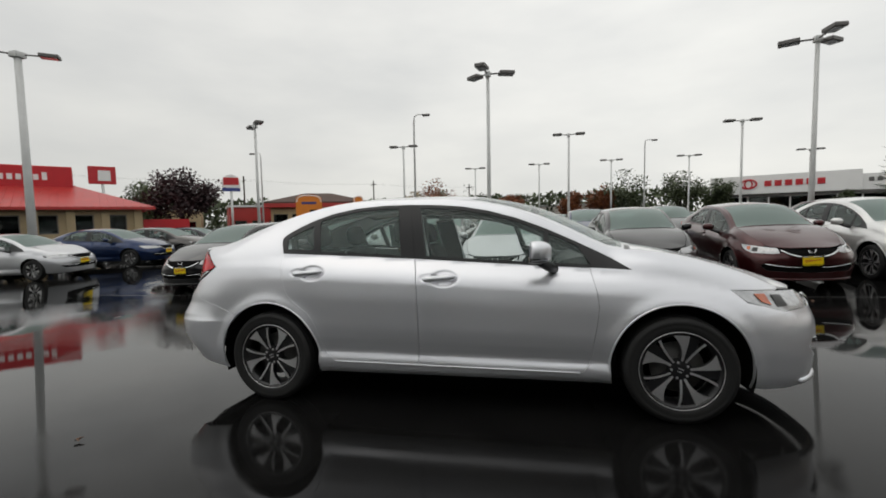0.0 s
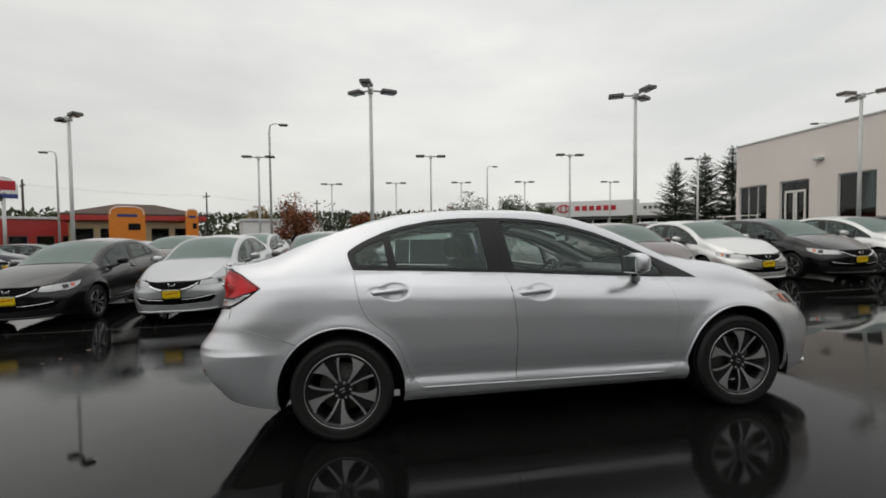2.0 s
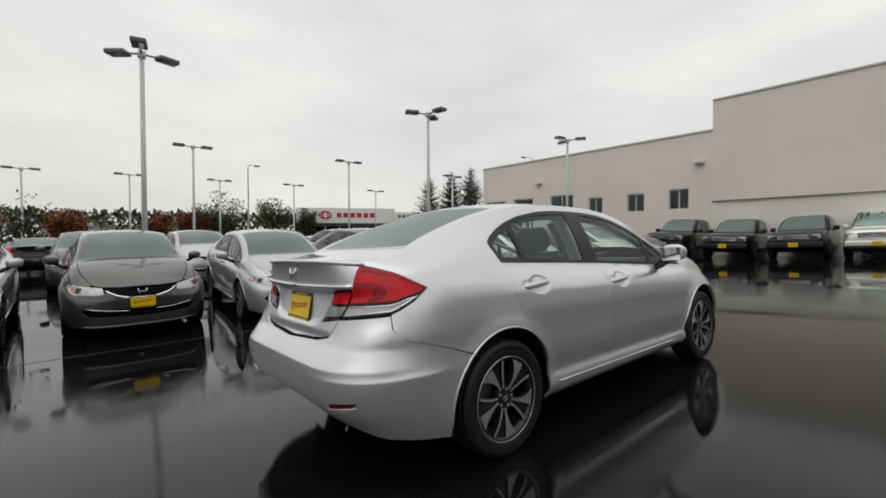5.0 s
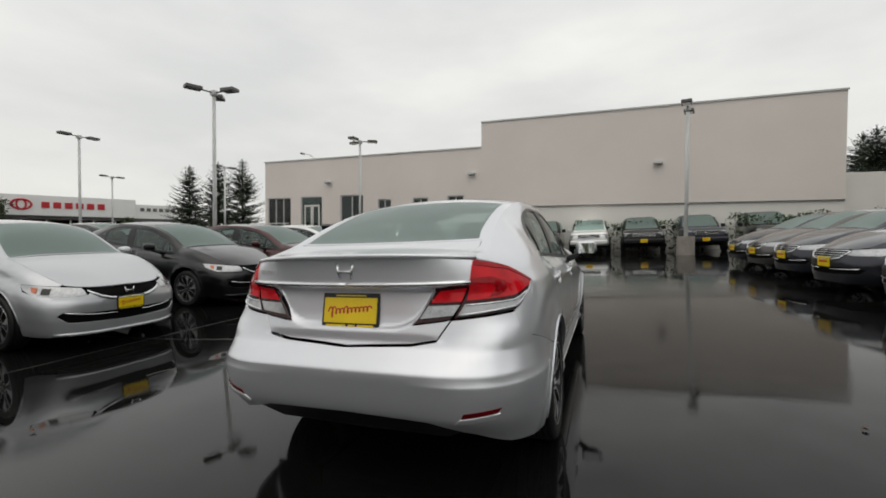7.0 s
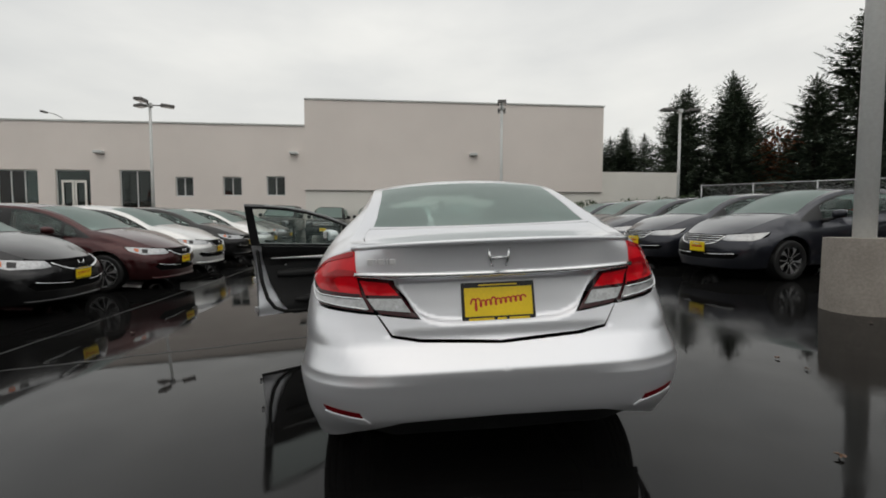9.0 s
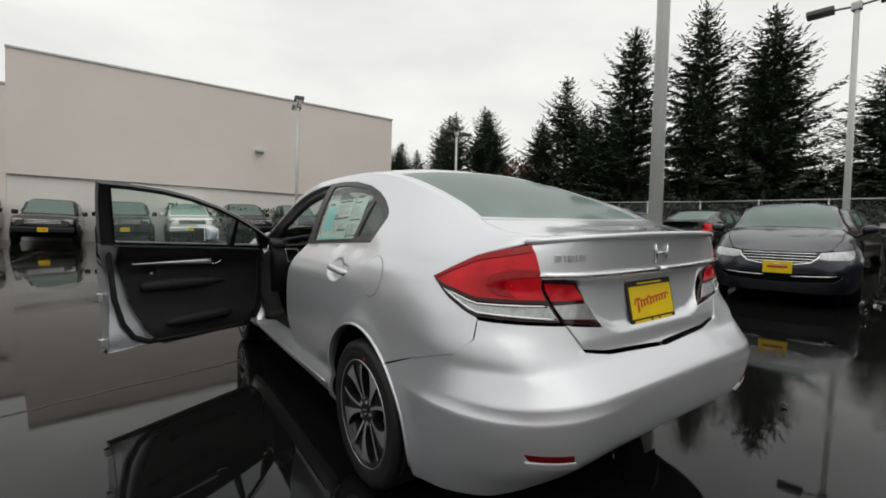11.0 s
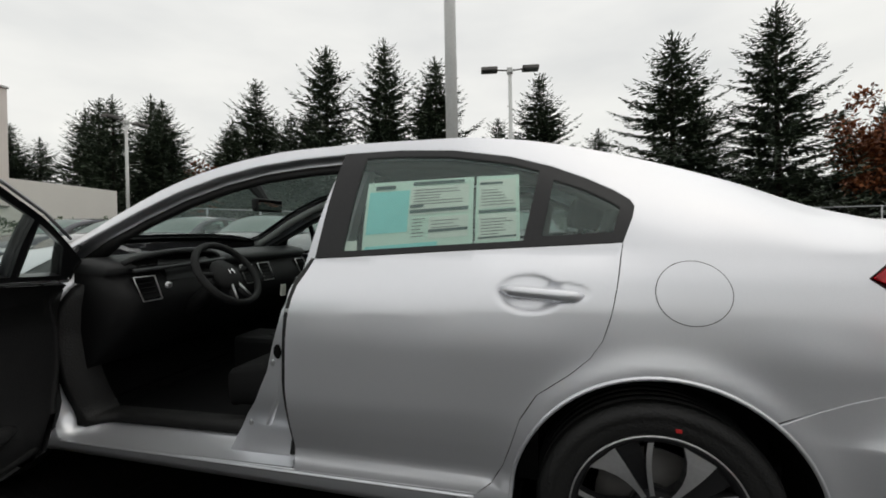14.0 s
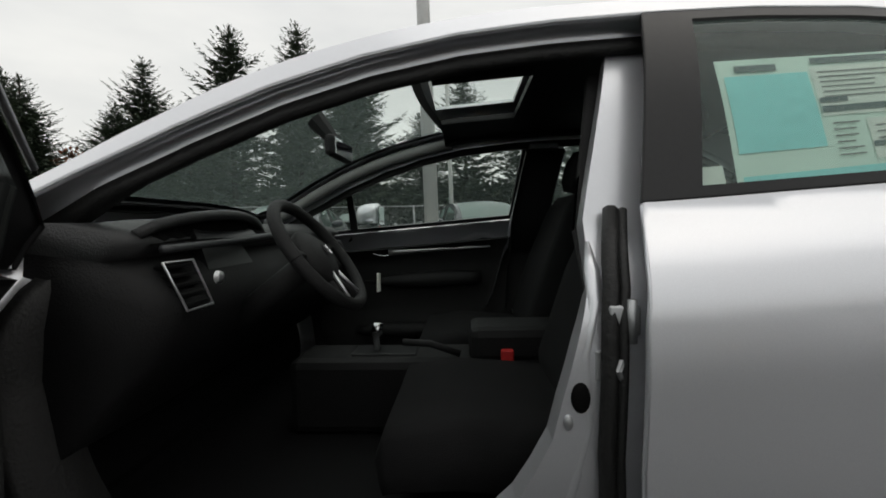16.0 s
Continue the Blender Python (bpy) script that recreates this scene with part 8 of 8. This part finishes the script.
def shop(name, label, p, q, depth, z0, z1, holes, mat, setback=0.0):
    ob = thing(name, label, "building", at=facing(p, q))
    ln = math.hypot(q[0] - p[0], q[1] - p[1])
    s = setback
    bm = wall_with_openings("wall", s, s, ln - s, z0, z1, holes, mat, "")
    part("front_wall", bm, mat, ob)
    for nm, q4 in (("side_wall", (s + 0.304, depth - s, s, s + 0.3)), ("side_wall", (s + 0.304, depth - s, ln - s - 0.3, ln - s)), ("back_wall", (depth - s - 0.3, depth - s - 0.004, s + 0.304, ln - s - 0.304))):
        bm = bmesh.new()
        box(bm, *q4, z0, z1)
        part(nm, bm, mat, ob)
    for ya, yb, za, zb in holes:
        bm = bmesh.new()
        t = 0.07
        for h4 in ((ya, ya + t, za, zb), (yb - t, yb, za, zb), (ya + t, yb - t, za, za + t), (ya + t, yb - t, zb - t, zb)):
            box(bm, s + 0.06, s + 0.16, *h4)
        w = part("window", bm, M["fixture"], ob)
        bm = bmesh.new()
        box(bm, s + 0.10, s + 0.115, ya + t, yb - t, za + t, zb - t)
        part("pane", bm, M["pane"], w)
    bm = bmesh.new()
    box(bm, s + 2.0, s + 2.1, s + 0.4, ln - s - 0.4, z0, z1 - 0.05)
    part("inner_room", bm, M["lining"], ob)
    return ob, ln


def hip_roof(ob, ln, depth, eave, ridge, mat, seams=0.0, over=0.0, label=""):
    bm = bmesh.new()
    a, b = -over, depth + over
    lo = [(a, a), (b, a), (b, ln + over), (a, ln + over)]
    v = [bm.verts.new((x, y, eave)) for x, y in lo]
    u = [bm.verts.new((x, y, eave - 0.18)) for x, y in lo]
    mid = depth / 2
    r = [bm.verts.new((mid, mid, ridge)), bm.verts.new((mid, ln - mid, ridge))]
    for q in ((v[0], v[1], r[0]), (v[2], v[3], r[1]), (v[3], v[0], r[0], r[1]), (v[1], v[2], r[1], r[0])):
        bm.faces.new(q)
    for k in range(4):
        bm.faces.new((u[k], u[(k + 1) % 4], v[(k + 1) % 4], v[k]))
    bm.faces.new(u)
    bmesh.ops.recalc_face_normals(bm, faces=bm.faces)
    roof = part("roof", bm, mat, ob, label)
    if seams:
        k = int((ln + 2 * over) / seams)
        for i in range(1, k):
            y = -over + (ln + 2 * over) * i / k
            f = min(1.0, (y + over) / (mid + over), (ln + over - y) / (mid + over))
            bm = bmesh.new()
            d = Vector(((mid + over) * f, 0, (ridge - eave) * f))
            tube(bm, [(-over, y, eave + 0.02), tuple(Vector((-over, y, eave + 0.02)) + d)], 0.03, 4)
            part("seam", bm, mat, roof)
    return roof


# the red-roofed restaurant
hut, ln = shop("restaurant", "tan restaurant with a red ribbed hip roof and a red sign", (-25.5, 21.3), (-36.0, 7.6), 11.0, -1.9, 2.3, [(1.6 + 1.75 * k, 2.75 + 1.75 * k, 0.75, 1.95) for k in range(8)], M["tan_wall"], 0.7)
hip_roof(hut, ln, 11.0, 2.45, 4.5, M["red_roof"], 0.42, 0.0, "red ribbed metal roof")
bm = bmesh.new()
box(bm, 3.9, 6.4, 4.3, ln - 4.3, 3.6, 5.3, 0.06)
box(bm, 3.7, 6.6, 4.1, ln - 4.1, 3.3, 3.75, 0.05)
sign = part("roof_sign", bm, M["sign_red"], hut, "red roof sign box")
for k in range(8):
    bm = bmesh.new()
    y = 5.6 + 0.42 * k
    box(bm, 3.85, 3.897, y, y + 0.26, 4.35, 4.72 + 0.14 * (k in (0, 7)))
    part("lettering_bar", bm, M["fascia"], sign)
for k in range(9):
    bm = bmesh.new()
    y = 1.0 + 1.75 * k
    box(bm, 0.45, 0.695, y - 0.22, y + 0.22, -1.9, 2.28, 0.02)
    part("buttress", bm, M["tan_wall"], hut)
bm = bmesh.new()
box(bm, 1.2, 9.0, -2.2, 0.65, -1.9, 1.6)
part("side_annex", bm, M["sign_red"], hut, "red side wing")

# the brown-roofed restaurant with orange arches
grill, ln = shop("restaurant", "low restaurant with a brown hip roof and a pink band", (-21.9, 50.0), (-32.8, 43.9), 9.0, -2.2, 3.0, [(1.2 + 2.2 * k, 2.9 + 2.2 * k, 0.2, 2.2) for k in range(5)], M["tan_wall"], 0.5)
hip_roof(grill, ln, 9.0, 3.7, 5.0, M["brown_roof"], 0, 0.2, "brown shingle roof")
bm = bmesh.new()
box(bm, -0.25, 9.2, -0.2, ln + 0.2, 3.0, 3.52, 0.03)
part("eave_band", bm, M["red_roof"], grill, "red and pink eave band")


def arch_panel(x, y, z0, z1, w, turn):
    """A free-standing orange panel with a round top and a drive-through opening."""
    ob = thing("arch_panel", "orange round-topped sign panel beside the drive-through", "sign", "orange panels", at=pose(x, y, 0, 0, 0, turn))
    n = 16
    face = [(-w / 2, z0), (w / 2, z0)] + [(w / 2 * math.copysign(abs(math.cos(a)) ** 0.6, math.cos(a)), z1 - 0.7 + 0.7 * math.sin(a) ** 0.8) for a in (math.pi * k / n for k in range(n + 1))]
    bm = bmesh.new()
    f, b = [[bm.verts.new((u, yy, z)) for u, z in face] for yy in (-0.25, 0.25)]
    bm.faces.new(f)
    bm.faces.new(b[::-1])
    for k in range(len(face)):
        bm.faces.new((f[k], b[k], b[(k + 1) % len(face)], f[(k + 1) % len(face)]))
    bmesh.ops.recalc_face_normals(bm, faces=bm.faces)
    part("panel", bm, M["orange"], ob)
    bm = bmesh.new()
    tube(bm, [(u * 0.93, -0.27, z - 0.08) for u, z in face[2:]], 0.05, 6)
    part("rim_light", bm, M["fascia"], ob)
    bm = bmesh.new()
    box(bm, -w * 0.28, w * 0.28, -0.29, -0.25, z1 - 1.0, z1 - 0.75, 0.02)
    part("emblem", bm, M["sign_blue"], ob)
    bm = bmesh.new()
    box(bm, w * 0.02, w * 0.36, -0.29, -0.25, z1 - 2.2, z1 - 1.6, 0.02)
    part("window_panel", bm, M["dark"], ob)


arch_panel(-24.5, 39.7, -2.0, 4.1, 2.7, 32)
arch_panel(-22.4, 48.0, -2.0, 4.3, 1.2, 32)
bm = bmesh.new()
for k in range(4):
    x, y = -21.5 + 0.9 * k, 38.6 + 0.5 * k
    tube(bm, [(x, y, ground_z(x, y) - 0.1), (x, y, ground_z(x, y) + 1.1)], 0.09, 8)
    if k == 1:
        tube(bm, [(x, y, 0.4), (x + 1.8, y + 1.0, 0.4)], 0.06, 6)
solid("bollard_rail", bm, M["yellow"], "yellow steel guard rail by the drive-through", "railing")


def pole_sign(name, label, x, y, z0, z1, w, turn, color, rounded):
    ob = thing(name, label, "sign", at=pose(x, y, 0, 0, 0, turn))
    bm = bmesh.new()
    tube(bm, [(0, 0, ground_z(x, y) - 0.2), (0, 0, z0 + 0.1)], 0.16, 8)
    part("pole", bm, M["pole"], ob, "", True)
    bm = bmesh.new()
    if rounded:
        n = 14
        face = [(-w / 2, z0 + 0.5), (w / 2, z0 + 0.5)] + [(w / 2 * math.cos(a), z1 - w / 2 + w / 2 * math.sin(a)) for a in (math.pi * k / n for k in range(n + 1))]
        f, b = [[bm.verts.new((u, yy, z)) for u, z in face] for yy in (-0.2, 0.2)]
        bm.faces.new(f)
        bm.faces.new(b[::-1])
        for k in range(len(face)):
            bm.faces.new((f[k], b[k], b[(k + 1) % len(face)], f[(k + 1) % len(face)]))
        bmesh.ops.recalc_face_normals(bm, faces=bm.faces)
    else:
        box(bm, -w / 2, w / 2, -0.2, 0.2, z0, z1, 0.05)
    pan = part("panel", bm, M["fascia"] if rounded else M["sign_red"], ob)
    if rounded:
        bm = bmesh.new()
        box(bm, -w * 0.42, w * 0.42, -0.23, -0.2, z1 - w * 0.62, z1 - w * 0.18, 0.01)
        part("emblem", bm, M["sign_red"], pan)
        bm = bmesh.new()
        box(bm, -w / 2, w / 2, -0.22, 0.22, z0, z0 + 0.46, 0.02)
        part("lower_panel", bm, M["sign_blue"], ob)
    else:
        bm = bmesh.new()
        box(bm, -w * 0.15, w * 0.3, -0.23, -0.2, z0 + 0.4, z1 - 0.5, 0.01)
        part("emblem", bm, M["fascia"], pan)


pole_sign("pole_sign", "round-topped red and white sign on a pole", -42.0, 49.4, 5.6, 7.9, 2.3, 40, "sign_red", True)
pole_sign("pole_sign", "red box sign on a tall pole", -53.7, 40.7, 6.4, 8.6, 2.8, 52, "sign_red", False)

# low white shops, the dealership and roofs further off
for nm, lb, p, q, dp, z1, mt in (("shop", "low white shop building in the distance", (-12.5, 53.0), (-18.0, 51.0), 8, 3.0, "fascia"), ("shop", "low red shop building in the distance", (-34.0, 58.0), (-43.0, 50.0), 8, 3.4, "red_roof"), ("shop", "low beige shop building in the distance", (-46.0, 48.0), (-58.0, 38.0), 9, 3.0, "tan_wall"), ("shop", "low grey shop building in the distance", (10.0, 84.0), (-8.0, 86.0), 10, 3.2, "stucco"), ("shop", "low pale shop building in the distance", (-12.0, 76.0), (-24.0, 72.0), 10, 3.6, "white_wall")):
    n = int(math.hypot(q[0] - p[0], q[1] - p[1]) / 2.4)
    ob, ln = shop(nm, lb, p, q, dp, -2.2, z1, [(0.6 + 2.3 * k, 2.2 + 2.3 * k, -0.6, 1.5) for k in range(n)], M[mt], 0.0)
    bm = bmesh.new()
    box(bm, -0.2, dp + 0.2, -0.2, ln + 0.2, z1 + 0.004, z1 + 0.3, 0.03)
    part("roof", bm, M["pole"], ob)

deal, ln = shop("showroom", "white car showroom with a red emblem and dark glazing", (47.4, 59.7), (25.5, 71.9), 16.0, -1.6, 3.9, [(0.8 + 2.45 * k, 3.1 + 2.45 * k, -0.8, 3.5) for k in range(10)], M["fascia"], 0.3)
bm = bmesh.new()
box(bm, -0.6, 16.0, 8.2, ln, 3.95, 6.6, 0.03)
part("tall_fascia", bm, M["fascia"], deal, "white fascia panel")
bm = bmesh.new()
box(bm, -0.2, 16.0, -0.3, 8.19, 3.95, 6.0, 0.03)
part("low_fascia", bm, M["fascia"], deal, "white fascia panel")
bm = bmesh.new()
n = 24
for rr, ry in ((0.62, 0.95),):
    pts = [(-0.66, 20.2 + ry * math.cos(2 * math.pi * k / n), 5.35 + rr * math.sin(2 * math.pi * k / n)) for k in range(n + 1)]
    tube(bm, pts, 0.12, 6)
    tube(bm, [(-0.66, 20.2 + 0.45 * math.cos(2 * math.pi * k / n), 5.35 + 0.6 * math.sin(2 * math.pi * k / n)) for k in range(n + 1)], 0.09, 6)
part("emblem", bm, M["sign_red"], deal, "red oval emblem")
for k in range(6):
    bm = bmesh.new()
    y = 18.3 - 1.15 * k
    box(bm, -0.68, -0.6, y - 0.8, y, 4.95, 5.75, 0.02)
    part("lettering_bar", bm, M["sign_red"], deal)
for k in range(9):
    bm = bmesh.new()
    y = 7.6 - 0.78 * k
    box(bm, -0.27, -0.2, y - 0.5, y, 5.0, 5.5, 0.02)
    part("lettering_bar", bm, M["fixture"], deal)
bm = bmesh.new()
box(bm, -0.3, 0.29, 0.0, ln, 3.6, 3.94, 0.02)
part("soffit", bm, M["fixture"], deal)

# a house beyond the firs
home, ln = shop("house", "grey gabled house beyond the trees", (-12.0, -56.0), (-2.0, -59.0), 9.0, -1.0, 6.2, [(1.5, 2.8, 3.6, 5.0), (5.0, 6.3, 3.6, 5.0), (7.6, 8.9, 3.6, 5.0)], M["stucco"], 0.3)
hip_roof(home, ln, 9.0, 6.2, 8.9, M["brown_roof"], 0, 0.4)


# ---- overhead lines along the street ----
for x, y in ((-60, 40), (-45, 56), (-30, 72), (-15, 88)):
    ob = thing("utility_pole", "brown timber utility pole with a crossarm", "utility pole", "utility poles")
    bm = bmesh.new()
    tube(bm, [(x, y, -2.5), (x, y, 8.4)], [0.16, 0.11], 8)
    part("pole", bm, M["bark"], ob, "", True)
    bm = bmesh.new()
    box(bm, -1.1, 1.1, -0.06, 0.06, 7.6, 7.75, 0, pose(x, y, 0, 0, 0, -43))
    part("crossarm", bm, M["bark"], ob)
for off in (-0.9, 0.9):
    bm = bmesh.new()
    pts = []
    for k in range(37):
        f = k / 36
        sag = 0.35 * (1 - (2 * ((f * 3) % 1) - 1) ** 2)
        pts.append((-60 + 45 * f + off * 0.73, 40 + 48 * f - off * 0.68, 7.85 - sag))
    tube(bm, pts, 0.007, 4)
    solid("overhead_cable", bm, M["dark"], "thin black cable strung between the poles", "cable")


# ---- the price sheet inside the left rear window ----
def window_sticker(car):
    F0, R0, R1, F1 = (-0.438, 0.998), (-0.965, 1.044), (-0.956, 1.268), (-0.436, 1.252)

    def at(u, v):
        lo = (F0[0] + (R0[0] - F0[0]) * u, F0[1] + (R0[1] - F0[1]) * u)
        hi = (F1[0] + (R1[0] - F1[0]) * u, F1[1] + (R1[1] - F1[1]) * u)
        return lo[0] + (hi[0] - lo[0]) * v, lo[1] + (hi[1] - lo[1]) * v

    def sheet(name, u0, u1, v0, v1, mat, parent, lift, label=""):
        q = [at(u0, v0), at(u1, v0), at(u1, v1), at(u0, v1)]
        z = blank()
        patch(z, SKIN.S, dense(q + q[:1], 0.05)[:-1], [], 0.03, 0.0, lift, sides=(1.0,))
        return sheet_part(name, z, mat, parent, label)

    main = sheet("price_sheet", 0.0, 0.72, 0.0, 1.0, M["paper"], car, -0.0155, "pale green window price sheet")
    side = sheet("price_sheet", 0.735, 1.0, 0.02, 1.0, M["paper"], car, -0.0155, "narrow pale green window sheet")
    sheet("teal_block", 0.02, 0.30, 0.28, 0.86, M["paper_blue"], main, -0.0138)
    sheet("teal_block", 0.02, 0.50, 0.04, 0.12, M["paper_blue"], main, -0.0138)
    sheet("white_block", 0.31, 0.69, 0.50, 0.90, M["paper_white"], main, -0.0138)
    sheet("white_block", 0.44, 0.69, 0.16, 0.46, M["paper_white"], main, -0.0138)
    sheet("white_block", 0.755, 0.98, 0.52, 0.94, M["paper_white"], side, -0.0138)
    sheet("white_block", 0.755, 0.98, 0.08, 0.44, M["paper_white"], side, -0.0138)
    for u0, u1, v0, v1, par in ((0.32, 0.66, 0.92, 0.97, main), (0.31, 0.69, 0.525, 0.575, main), (0.44, 0.69, 0.245, 0.285, main), (0.31, 0.40, 0.60, 0.64, main), (0.06, 0.20, 0.885, 0.94, main), (0.755, 0.98, 0.455, 0.495, side), (0.755, 0.98, 0.10, 0.125, side), (0.76, 0.90, 0.865, 0.90, side)):
        sheet("print_bar", u0, u1, v0, v1, M["ink"], par, -0.0126)
    rng = random.Random(2)
    for u0, u1, v0, v1, par in ((0.33, 0.66, 0.64, 0.88, main), (0.46, 0.67, 0.30, 0.44, main), (0.33, 0.43, 0.20, 0.48, main), (0.77, 0.97, 0.56, 0.82, side), (0.77, 0.97, 0.15, 0.40, side)):
        n = int((v1 - v0) / 0.04)
        for k in range(n):
            v = v0 + (v1 - v0) * k / n
            sheet("print_line", u0, u0 + (u1 - u0) * rng.uniform(0.5, 1.0), v, v + 0.012, M["soft_grey"], par, -0.0126)
    q = [(-0.345, 1.0), (-0.42, 1.006), (-0.418, 1.052), (-0.345, 1.046)]
    z = blank()
    patch(z, SKIN.S, q, [], 0.08, 0.0, -0.0155, sides=(1.0,))
    sheet_part("tag", z, M["paper_white"], car, "small white window tag")


window_sticker(hero_car)


# ---- fallen leaves on the wet ground ----
def fallen_leaves(spots):
    rng = np.random.default_rng(12)
    v, f = [], []
    for x, y, s in spots:
        z = ground_z(x, y) + 0.006
        o = len(v)
        n = 9
        a0 = rng.uniform(0, 6.28)
        v.append((x, y, z + 0.012 * s / 0.08))
        for k in range(n):
            a = a0 + 2 * math.pi * k / n
            r = s * (1.0 if k % 2 else 0.5) * rng.uniform(0.7, 1.1)
            v.append((x + r * math.cos(a), y + r * math.sin(a), z + rng.uniform(0, 0.02)))
        f += [(o, o + 1 + k, o + 1 + (k + 1) % n) for k in range(n)]
    me = bpy.data.meshes.new("fallen_leaves")
    me.from_pydata(v, [], f)
    me.materials.append(M["dead_leaf"])
    tagged(new("fallen_leaves", me), "scattered brown fallen leaves on wet asphalt", "leaves", "", "stuff")


lr = random.Random(8)
fallen_leaves([(lr.uniform(-9, 9), lr.choice([-1, 1]) * lr.uniform(1.6, 6.0), lr.uniform(0.018, 0.04)) for _ in range(46)] + [(-6.0, 1.9, 0.08), (-4.9, 2.6, 0.05)])
